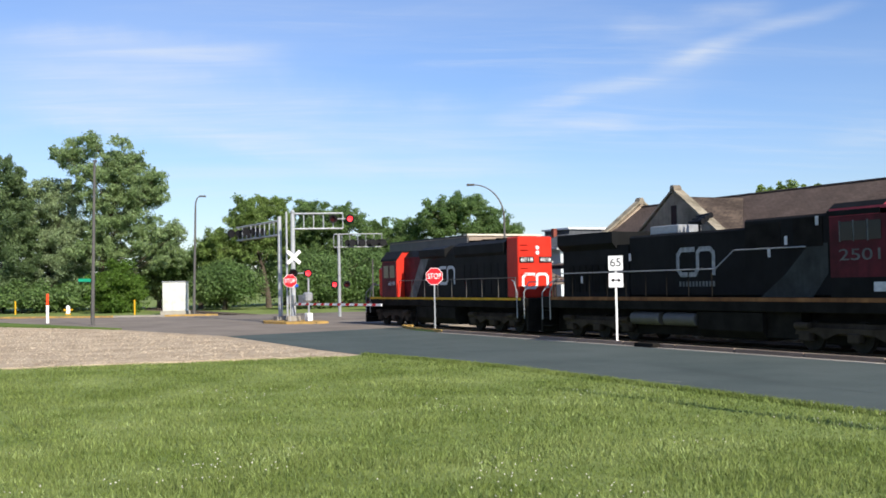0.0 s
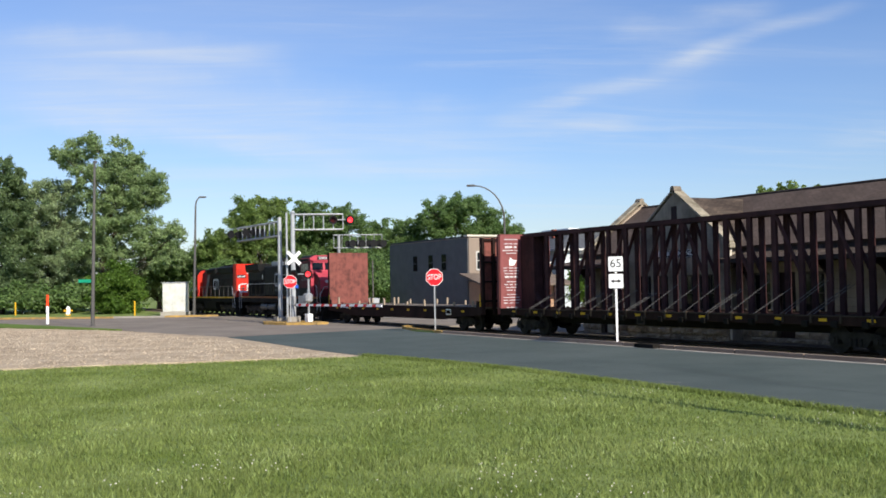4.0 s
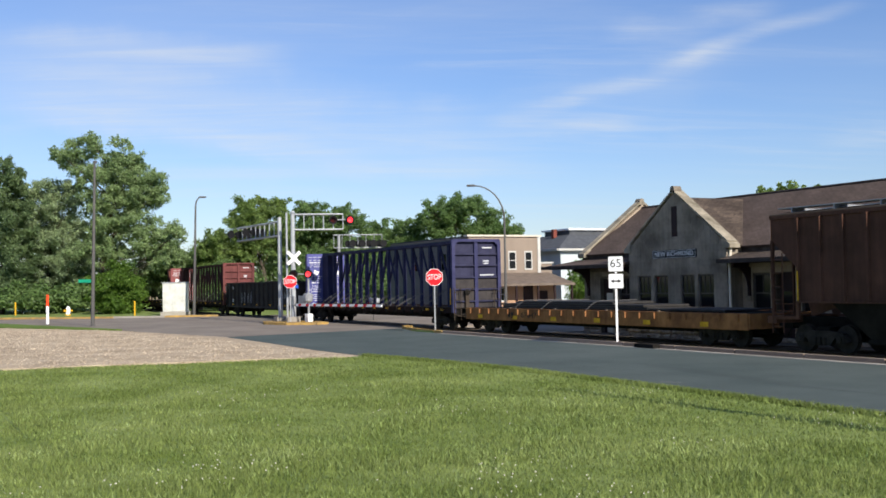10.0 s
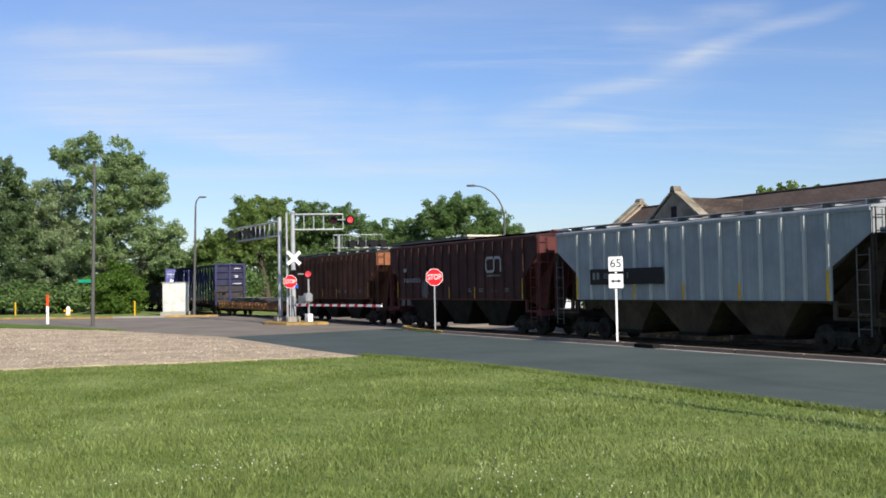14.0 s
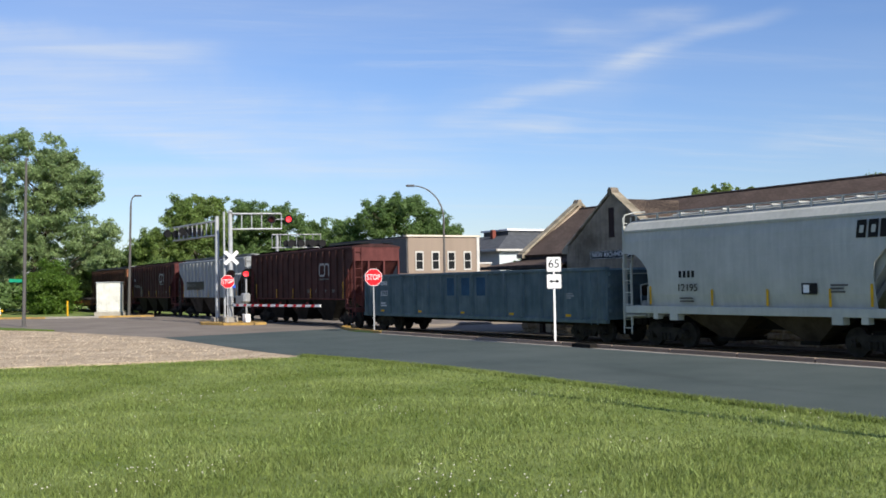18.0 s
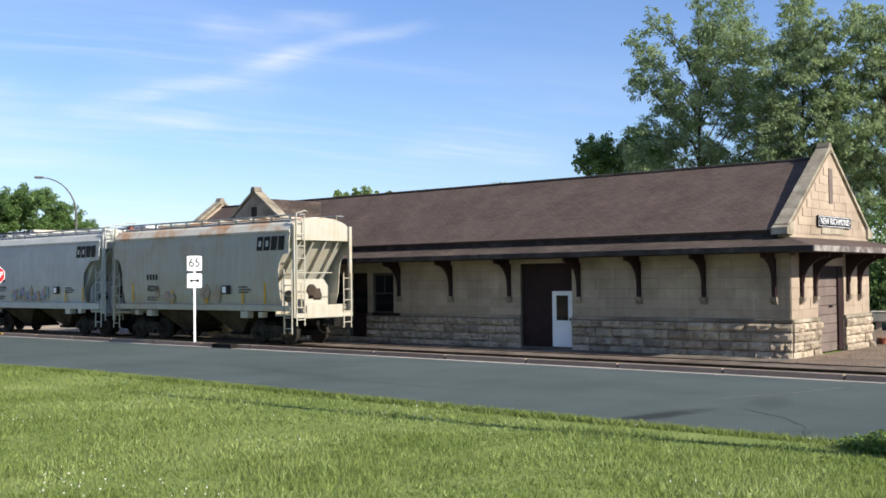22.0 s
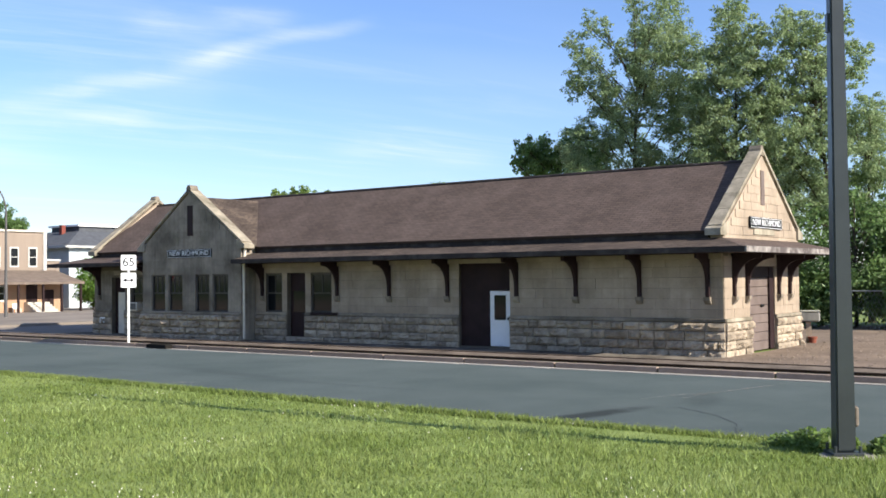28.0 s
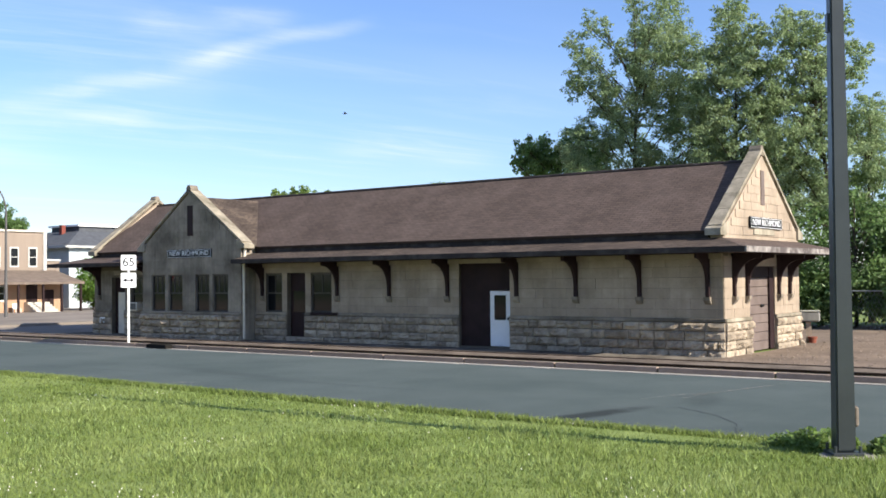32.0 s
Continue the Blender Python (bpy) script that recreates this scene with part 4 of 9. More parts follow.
# brackets under the canopy
def bracket(m):
    """A curved timber bracket on the wall; it reaches out to its own -y."""
    br = part("bracket", box(-0.065, 0.065, -0.13, -0.004, 1.86, 3.27, 0.01), "brown", depot, "dark brown curved timber bracket")
    br.matrix_basis = m
    arc = [(-1.0, 3.14), (-1.0, 3.275), (-0.1, 3.275), (-0.1, 2.25)]
    n = 7
    for i in range(n + 1):
        t = math.pi / 2 * i / n
        arc.append((-0.15 - 0.82 * (1 - math.cos(t)), 2.3 + 0.82 * math.sin(t)))
    part("arch", prism(bmesh.new(), arc, "x", -0.05, 0.05), "brown", br)
    part("corbel", prism(bmesh.new(), [(-0.19, 1.86), (0.0, 1.86), (0.0, 1.62), (-0.06, 1.62), (-0.17, 1.75)], "x", -0.11, 0.11), "grey_stone", br, "stone corbel")


for x in (-46.49, -42.4, -34.6, -30.15, -27.33, -24.41, -21.26, -18.77, -16.31, -13.87):
    bracket(pose(x, DY0, 0))
for y in (33.55, 34.7, 37.75, 38.9):
    bracket(pose(DX1, y, 0, 0, 0, 90))


# ledges
for a, b in ((DX0 - 0.03, FRONT[0][0]), (FRONT[0][1], BX0)):
    part("ledge", box(a, b, DY0 - 0.09, DY0 + 0.02, LEDGE - 0.02, LEDGE + 0.10, 0.015), "grey_stone", depot)
for a, b in ((BX1, FRONT[3][0]), (FRONT[3][1], FRONT[5][0]), (FRONT[5][1], DX1 + 0.09)):
    part("ledge", box(a, b, DY0 - 0.09, DY0 + 0.02, LEDGE - 0.02, LEDGE + 0.10, 0.015), "grey_stone", depot)
part("ledge", box(BX0 - 0.05, BX1 + 0.05, BY - 0.1, BY + 0.02, LEDGE - 0.02, LEDGE + 0.09, 0.015), "grey_stone", depot)
for a, b in ((DY0 - 0.085, SIDE[0][0]), (SIDE[0][1], DY1 + 0.05)):
    part("ledge", box(DX1 - 0.02, DX1 + 0.09, a, b, LEDGE - 0.02, LEDGE + 0.10, 0.015), "coping", depot)


# windows and doors
def sash(parent, x0, x1, z0, z1, y, turn=0, bars=1, glass="glass"):
    """A timber sash window; parts of parent."""
    w = part("window", bmesh.new(), "sash", parent)
    me = w.data
    bm = bmesh.new()
    f = 0.07
    bx(bm, x0, x0 + f, y, y + 0.08, z0, z1), bx(bm, x1 - f, x1, y, y + 0.08, z0, z1)
    bx(bm, x0 + f, x1 - f, y, y + 0.08, z0, z0 + f), bx(bm, x0 + f, x1 - f, y, y + 0.08, z1 - f, z1)
    zm = (z0 + z1) / 2
    bx(bm, x0 + f, x1 - f, y - 0.01, y + 0.07, zm - 0.03, zm + 0.03)
    for i in range(1, bars + 1):
        xm = x0 + (x1 - x0) * i / (bars + 1)
        bx(bm, xm - 0.02, xm + 0.02, y + 0.01, y + 0.06, zm + 0.03, z1 - f)
    bm.to_mesh(me)
    bm.free()
    part("pane", box(x0 + f, x1 - f, y + 0.03, y + 0.045, z0 + f, zm - 0.03), glass, w)
    part("pane", box(x0 + f, x1 - f, y + 0.03, y + 0.045, zm + 0.03, z1 - f), glass, w)
    return w


sash(depot, *FRONT[1], DY0 + 0.07)
sash(depot, *FRONT[2], DY0 + 0.07)
sash(depot, *FRONT[4], DY0 + 0.07)
for g in BAY:
    sash(depot, *g, BY + 0.07, bars=2)
x0, x1, z0, z1 = FRONT[0]
part("door", box(x0 + 0.03, x1 - 0.03, DY0 + 0.2, DY0 + 0.26, z0, z1 - 0.02), "brown", depot, "dark brown boarded door")
part("plank_cover", box(x0 + 0.3, x1 - 0.05, DY0 + 0.17, DY0 + 0.195, z0, 2.0), "cream", depot, "pale plywood board")
x0, x1, z0, z1 = FRONT[3]
d = part("door", box(x0 + 0.03, x1 - 0.03, DY0 + 0.2, DY0 + 0.26, z0, z1 - 0.02, 0.01), "brown", depot, "dark brown panelled door")
part("pane", box(x0 + 0.2, x1 - 0.2, DY0 + 0.185, DY0 + 0.20, 1.15, 2.05), "glass", d)
x0, x1, z0, z1 = FRONT[5]
big = part("freight_door", box(x0, -22.57, DY0 + 0.12, DY0 + 0.2, z0, z1), "brown", depot, "tall dark brown boarded freight door")
part("transom_panel", box(-22.57, x1, DY0 + 0.12, DY0 + 0.2, 2.08, z1), "brown", big)
wd = part("white_door", box(-22.54, -21.63, DY0 + 0.10, DY0 + 0.16, 0.0, 2.06, 0.008), "white", depot, "white half-glazed entrance door")
part("pane", box(-22.34, -21.83, DY0 + 0.085, DY0 + 0.099, 0.98, 1.90), "glass", wd)
part("frame", box(-22.40, -21.77, DY0 + 0.088, DY0 + 0.0995, 0.92, 0.975), "white", wd)
part("handle", box(-21.74, -21.70, DY0 + 0.04, DY0 + 0.099, 0.98, 1.08), "black", wd)
part("sill", box(-31.6, -30.1, DY0 - 0.16, DY0 + 0.1, 1.05, 1.16), "brown", depot)
# garage door in the gable
gd = part("garage_door", bmesh.new(), "garage", depot, "brown sectional garage door")
bmg = bmesh.new()
bx(bmg, DX1 - 0.20, DX1 - 0.16, SIDE[0][0], SIDE[0][1] - 0.4, -0.05, 2.47)
bmg.to_mesh(gd.data), bmg.free()
for i in range(8):
    part("door_panel", box(DX1 - 0.158, DX1 - 0.10, SIDE[0][0], SIDE[0][1] - 0.4, -0.05 + 0.315 * i, 0.25 + 0.315 * i, 0.008), "garage", gd)
part("jamb", box(DX1 - 0.24, DX1 - 0.03, SIDE[0][1] - 0.4, SIDE[0][1], -0.05, 2.95), "brown", gd)
part("lintel_board", box(DX1 - 0.22, DX1 - 0.06, SIDE[0][0], SIDE[0][1] - 0.4, 2.475, 2.95), "brown", gd)
part("handle", box(DX1 - 0.10, DX1 - 0.06, 36.3, 36.6, 1.45, 1.52), "black", gd)


# name boards
def name_board(m):
    sg = thing("station_sign", m, "black station name board with white letters", "sign", "station signs")
    part("board", box(-1.55, 1.55, -0.05, 0.0, -0.19, 0.19, 0.006), "sign_black", sg)
    for a, b, c, e in ((-1.5, 1.5, 0.155, 0.17), (-1.5, 1.5, -0.17, -0.155), (-1.5, -1.485, -0.155, 0.155), (1.485, 1.5, -0.155, 0.155)):
        part("border_line", box(a, b, -0.056, -0.0505, c, e), "sign_white", sg)
    part("lettering", words("NEW RICHMOND", 0.30, "sign_white", width=2.7), None, sg).location = (0, -0.056, 0)


name_board(pose(-38.53, BY - 0.004, 3.80))
name_board(pose(DX1 + 0.05, 36.55, 4.36, 0, 0, 90))
# blind slits in the gables
part("slit", box(-38.66, -38.27, BY - 0.03, BY - 0.004, 4.6, 5.99), "brown", depot, "narrow dark wooden louvre")
part("slit", box(DX1 + 0.01, DX1 + 0.05, 36.2, 36.52, 5.0, 6.2), "garage", depot, "narrow wooden louvre")
part("relief_arch", prism(bmesh.new(), [(36.43 + 1.0 * math.cos(math.pi * i / 12), 3.95 + 0.55 * math.sin(math.pi * i / 12)) for i in range(13)], "x", DX1 - 0.02, DX1 + 0.06), "coping", depot, "pale blind arch over the gable door")
# added pale tube that stands in for the bay's sunlit edge; air conditioner
bm = tube(bmesh.new(), [(BX1 + 0.10, BY + 0.15, 4.0), (BX1 + 0.10, BY + 0.05, 3.3), (BX1 + 0.10, BY + 0.05, 0.0)], 0.06)
part("downpipe", bm, "cream", depot, "pale tube in place of the sunlit bay edge")
ac = thing("air_conditioner", (-43.4, DY0, 1.12), "small pale window air conditioner", "air conditioner")
part("case", box(-0.3, 0.3, -0.35, 0.1, 0.0, 0.4, 0.02), "cream", ac)
part("grille", box(-0.25, 0.25, -0.36, -0.352, 0.05, 0.35), "lamp_grey", ac)
for i, (x, z) in enumerate(((-46.2, 0.62), (-42.9, 0.2))):
    nt = thing("wall_notice", (x, DY0 - 0.09, z), "small white notice on the stone wall", "sign", "wall notices")
    part("plate", box(-0.22, 0.22, -0.02, 0.0, -0.14, 0.14), "sign_white", nt)
    part("mark", box(-0.13, 0.13, -0.026, -0.0205, -0.06, 0.05), "lamp_grey", nt)


# ---------------------------------------------------------------- the train
# Cars stand in their own space: x along the car from its leading end, y across (the near side is -y), z from the railhead.
WHEEL = None


def wheel_mesh():
    bm = bmesh.new()
    rod(bm, (0, -0.07, 0), (0, 0.06, 0), 0.455, seg=24)
    rod(bm, (0, 0.06, 0), (0, 0.09, 0), 0.485, seg=24)
    rod(bm, (0, -0.10, 0), (0, -0.07, 0), 0.13, seg=12)
    return mesh_of(bm, "wheel", "truck_steel")


WHEEL = wheel_mesh()
FAR_WHEEL = wheel_mesh()
FAR_WHEEL.transform(Matrix.Rotation(math.pi, 4, "Z"))


def side_frame():
    """A cast truck side with its spring pocket, seen from outside."""
    bm = bmesh.new()
    prism(bm, [(-1.15, 0.40), (-0.95, 0.66), (-0.45, 0.72), (0.45, 0.72), (0.95, 0.66), (1.15, 0.40), (0.95, 0.34), (0.62, 0.50), (0.40, 0.24), (-0.40, 0.24), (-0.62, 0.50), (-0.95, 0.34)], "y", -0.09, 0.09)
    for s in (-1, 1):
        bx(bm, s * 0.87 - 0.16, s * 0.87 + 0.16, -0.14, 0.1, 0.32, 0.60)
        rod(bm, (s * 0.87, -0.2, 0.455), (s * 0.87, -0.12, 0.455), 0.10, seg=10)
    for k in (-0.2, 0.0, 0.2):
        rod(bm, (k, -0.12, 0.27), (k, -0.12, 0.52), 0.07, seg=8)
    return mesh_of(bm, "side_frame", "truck_steel")


FRAME_MESH = side_frame()


def truck(car, x, base=1.75, axles=2):
    t = part("truck", box(x - 0.25, x + 0.25, -0.95, 0.95, 0.5, 0.85), "soot", car)
    for s, yy in ((-1, -1.02), (1, 1.02)):
        m = Matrix.Translation((x, yy, 0)) @ Matrix.Rotation(0 if s < 0 else math.pi, 4, "Z") @ Matrix.Diagonal((base / 1.75 * (1 if axles == 2 else 1.0), 1, 1, 1))
        piece("side_frame", FRAME_MESH, t, m)
    xs = [x - base / 2, x + base / 2] if axles == 2 else [x - base / 2, x, x + base / 2]
    for xx in xs:
        piece("wheel", WHEEL, t, pose(xx, -0.78, 0.455))
        piece("wheel", FAR_WHEEL, t, pose(xx, 0.78, 0.455))
        rod_ = rod(bmesh.new(), (xx, -0.7, 0.455), (xx, 0.7, 0.455), 0.085)
        part("axle", rod_, "soot", t)
    return t


def coupler(car, x, s):
    bm = bx(bmesh.new(), min(x, x + s * 0.55), max(x, x + s * 0.55), -0.09, 0.09, 0.78, 0.96)
    bx(bm, min(x + s * 0.5, x + s * 0.78), max(x + s * 0.5, x + s * 0.78), -0.16, 0.16, 0.72, 1.02)
    part("coupler", bm, "soot", car)
    part("air_hose", tube(bmesh.new(), [(x, -0.35, 0.8), (x + s * 0.25, -0.35, 0.5), (x + s * 0.5, -0.2, 0.42), (x + s * 0.62, -0.05, 0.5)], 0.025, seg=6), "soot", car)


def ladder(car, x0, x1, y, z0, z1, rungs, mat, r=0.019, axis="x"):
    """Two stiles and rungs, in a plane along or across the car."""
    lad = part("ladder", bmesh.new(), mat, car)
    bm = bmesh.new()

    def at(u, z):
        return (u, y, z) if axis == "x" else (y, u, z)
    for u in (x0, x1):
        rod(bm, at(u, z0), at(u, z1), r * 1.3, seg=6)
    bm.to_mesh(lad.data), bm.free()
    for i in range(rungs):
        z = z0 + (z1 - z0) * (i + 0.5) / rungs
        part("rung", rod(bmesh.new(), at(x0, z), at(x1, z), r, seg=6), mat, lad)
    return lad


def plate(car, x0, x1, y, z0, z1, mat, name="marking", label=""):
    return part(name, box(x0, x1, y - 0.006, y - 0.001, z0, z1), mat, car, label)


def number(car, text, x, y, z, size, mat, turn=0, width=None):
    ob = part("number", words(text, size, mat, "number", width), None, car)
    ob.matrix_basis = pose(x, y, z, 0, 0, turn)
    return ob


def bars(car, x, y, z, w, h, rows, mat, seed=1):
    """Small stencilling that cannot be read: a plain bar a line, or a few blocks where there is one line."""
    rng = random.Random(seed)
    for i in range(rows):
        zz = z - i * h * 1.7
        if rows > 1:
            part("stencil_line", box(x, x + w * rng.uniform(0.55, 1.0), y - 0.006, y - 0.001, zz, zz + h), mat, car)
            continue
        n = max(2, round(w / (h * 0.95)))
        for k in range(n):
            a = x + w * k / n
            part("stencil_block", box(a, a + w / n * 0.62, y - 0.006, y - 0.001, zz, zz + h), mat, car)


def scrawl(car, x, y, z, w, h, seed, mat="chalk", r=0.018):
    """Faint chalk loops that spell nothing."""
    rng = random.Random(seed)
    bm = bmesh.new()
    n = 5
    for k in range(n):
        cx = x + w * (k + 0.5) / n
        a0, rx, rz = rng.uniform(0, 6.3), w / n * rng.uniform(0.35, 0.7), h * rng.uniform(0.25, 0.5)
        pts = [(cx + rx * math.cos(a0 + 0.55 * i) + 0.02 * i, y - 0.004, z + h / 2 + rz * math.sin(a0 + 0.55 * i * rng.uniform(0.9, 1.1))) for i in range(9)]
        for p, q in zip(pts, pts[1:]):
            d = (Vector(q) - Vector(p)).normalized()
            o = Vector((-d.z, 0, d.x)) * r
            bm.faces.new([bm.verts.new(Vector(v) + e) for v, e in ((p, -o), (q, -o), (q, o), (p, o))])
    part("chalk_scrawl", bm, mat, car, "faint chalk scrawl")


def chalk_loops(car, y, z):
    """Four loose chalk figures in a row, each a tall drop with a short tail."""
    for x, w, h, tail in ((5.66, 0.34, 0.75, 0.25), (6.58, 0.36, 0.85, 0.1), (7.67, 0.30, 0.6, 0.35), (8.65, 0.38, 0.7, 0.45)):
        pts = [(x + w * math.sin(a) * (0.6 + 0.4 * math.cos(a / 2)), z + h * (0.5 - 0.5 * math.cos(a))) for a in [2 * math.pi * i / 14 for i in range(15)]]
        pts += [(x + 0.1, z - 0.0 + h + tail * 0.4), (x + 0.22, z + h + tail)] if h > 0.62 else [(x + 0.16, z + 0.2), (x + 0.3, z + h + tail)]
        bm = bmesh.new()
        for p, q in zip(pts, pts[1:]):
            d = (Vector((q[0], q[1])) - Vector((p[0], p[1]))).normalized() * 0.022
            bm.faces.new([bm.verts.new((u[0] + e * -d.y, y, u[1] + e * d.x)) for u, e in ((p, -1), (q, -1), (q, 1), (p, 1))])
        part("chalk_loop", bm, "chalk", car)


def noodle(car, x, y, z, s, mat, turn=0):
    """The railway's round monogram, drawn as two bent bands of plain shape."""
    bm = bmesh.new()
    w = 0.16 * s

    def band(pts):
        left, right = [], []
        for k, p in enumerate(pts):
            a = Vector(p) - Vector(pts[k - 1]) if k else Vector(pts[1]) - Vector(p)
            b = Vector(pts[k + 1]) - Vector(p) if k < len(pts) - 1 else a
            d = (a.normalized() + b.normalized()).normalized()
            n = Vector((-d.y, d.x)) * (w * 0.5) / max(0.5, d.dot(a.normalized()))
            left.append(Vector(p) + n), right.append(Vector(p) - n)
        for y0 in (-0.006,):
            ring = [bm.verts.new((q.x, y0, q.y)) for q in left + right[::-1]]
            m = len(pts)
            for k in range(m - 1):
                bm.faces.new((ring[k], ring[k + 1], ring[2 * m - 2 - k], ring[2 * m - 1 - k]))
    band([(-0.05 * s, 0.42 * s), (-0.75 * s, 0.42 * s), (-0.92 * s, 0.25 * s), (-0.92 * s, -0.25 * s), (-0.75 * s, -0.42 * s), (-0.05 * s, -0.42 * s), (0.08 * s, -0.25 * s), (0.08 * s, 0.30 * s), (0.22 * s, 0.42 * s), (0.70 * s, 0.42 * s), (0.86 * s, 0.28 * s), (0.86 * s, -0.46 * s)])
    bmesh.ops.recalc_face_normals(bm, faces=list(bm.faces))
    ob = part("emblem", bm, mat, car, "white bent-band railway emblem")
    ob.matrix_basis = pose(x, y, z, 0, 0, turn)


def shape_mark(car, x, y, z, s, mat, turn=0):
    """A lessor's mark as four slanted plain blocks."""
    for i in range(4):
        x0 = i * 0.56 * s
        bm = prism(bmesh.new(), [(x0, 0), (x0 + 0.46 * s, 0), (x0 + 0.56 * s, 0.72 * s), (x0 + 0.10 * s, 0.72 * s)], "y", -0.006, -0.001)
        part("emblem_block", bm, mat, car).matrix_basis = pose(x, y, z, 0, 0, turn)
        bm = prism(bmesh.new(), [(x0 + 0.17 * s, 0.2 * s), (x0 + 0.36 * s, 0.2 * s), (x0 + 0.42 * s, 0.5 * s), (x0 + 0.22 * s, 0.5 * s)], "y", -0.010, -0.0065)
        if i in (0, 1):
            part("emblem_gap", bm, "gx_light", car).matrix_basis = pose(x, y, z, 0, 0, turn)


CARS = []
SPEED = -12.85


def on_track(x, length):
    """Where a car stands whose leading end has come to x: both its trucks on the track."""
    a, b = x + 2.0, x + length - 2.0
    turn = math.atan2(track_y(b) - track_y(a), b - a)
    return pose(a - 2.0 * math.cos(turn), track_y(a) - 2.0 * math.sin(turn), RAIL_Z, 0, 0, math.degrees(turn))


def car(name, start, length, label, category, group=""):
    c = thing(name, on_track(start, length), label, category, group)
    CARS.append((c, start, length))
    return c


# ---- gondola
def gondola(start, L, mat, label, posts, top=2.91, num=None, seed=1, lettering="loco_white"):
    c = car("gondola", start, L, label, "gondola", "gondola cars")
    y = 1.50
    part("side_sheet", box(0.25, L - 0.25, -y, -y + 0.03, 0.95, top), mat, c), part("side_sheet", box(0.25, L - 0.25, y - 0.03, y, 0.95, top), mat, c)
    part("end_wall", box(0.2, 0.25, -y, y, 0.95, top), mat, c), part("end_wall", box(L - 0.25, L - 0.2, -y, y, 0.95, top), mat, c)
    for x in (0.2, L - 0.2):
        s = -1 if x < 1 else 1
        for z in (1.3, 1.8, 2.3, 2.75):
            part("end_rib", box(min(x, x + s * 0.1), max(x, x + s * 0.1), -y + 0.05, y - 0.05, z - 0.06, z + 0.06), mat, c)
    part("floor", box(0.25, L - 0.25, -y + 0.03, y - 0.03, 1.05, 1.12), "soot", c)
    for s in (-1, 1):
        part("top_chord", box(0.15, L - 0.15, s * y - 0.1, s * y + 0.1, top - 0.02, top + 0.12, 0.015), mat, c)
        part("side_sill", box(0.2, L - 0.2, s * y - 0.09, s * y + 0.09, 0.80, 0.96, 0.01), mat, c)
    post = mesh_of(prism(bmesh.new(), [(-0.13, 0.0), (-0.07, -0.12), (0.07, -0.12), (0.13, 0.0)], "z", 0.96, top - 0.02), "post", mat)
    post_far = mesh_of(prism(bmesh.new(), [(-0.13, 0.0), (-0.07, 0.12), (0.07, 0.12), (0.13, 0.0)], "z", 0.96, top - 0.02), "post", mat)
    for i in range(posts):
        x = 0.45 + (L - 0.9) * i / (posts - 1)
        piece("post", post, c, pose(x, -y, 0)), piece("post", post_far, c, pose(x, y, 0))
    part("centre_sill", box(0.3, L - 0.3, -0.3, 0.3, 0.62, 1.05), "soot", c)
    rng = random.Random(seed)
    for i in range(1, posts - 1, 3):
        x = 0.75 + (L - 0.9) * i / (posts - 1)
        plate(c, x, x + 0.35, -y, 1.03, 1.13, "yellow", "reflector")
    for x in (0.85, L - 1.05):
        ladder(c, x, x + 0.4, -y - 0.16, 0.75, top - 0.1, 5, mat)
    if num:
        number(c, num, 2.55, -y - 0.002, 2.0, 0.42, lettering, width=0.85)
    bars(c, 2.15, -y, 2.45, 0.8, 0.22, 1, lettering, seed)
    bars(c, 2.15, -y, 1.45, 0.85, 0.08, 2, lettering, seed + 1)
    bars(c, L - 2.9, -y, 1.95, 0.6, 0.05, 3, "chalk", seed + 2)
    if mat == "gon_blue":
        for a, b in ((9.25, 10.2), (10.6, 11.5), (11.95, 12.8)):
            plate(c, a, b, -y, 1.9, 2.75, "gon_patch", "patch_panel", "darker blue patch panel")
    else:
        chalk_loops(c, -y - 0.13, 1.22)
        scrawl(c, L - 4.3, -y, 1.55, 0.7, 0.6, seed + 1)
    truck(c, 2.0), truck(c, L - 2.0)
    coupler(c, 0.2, -1), coupler(c, L - 0.2, 1)
    return c


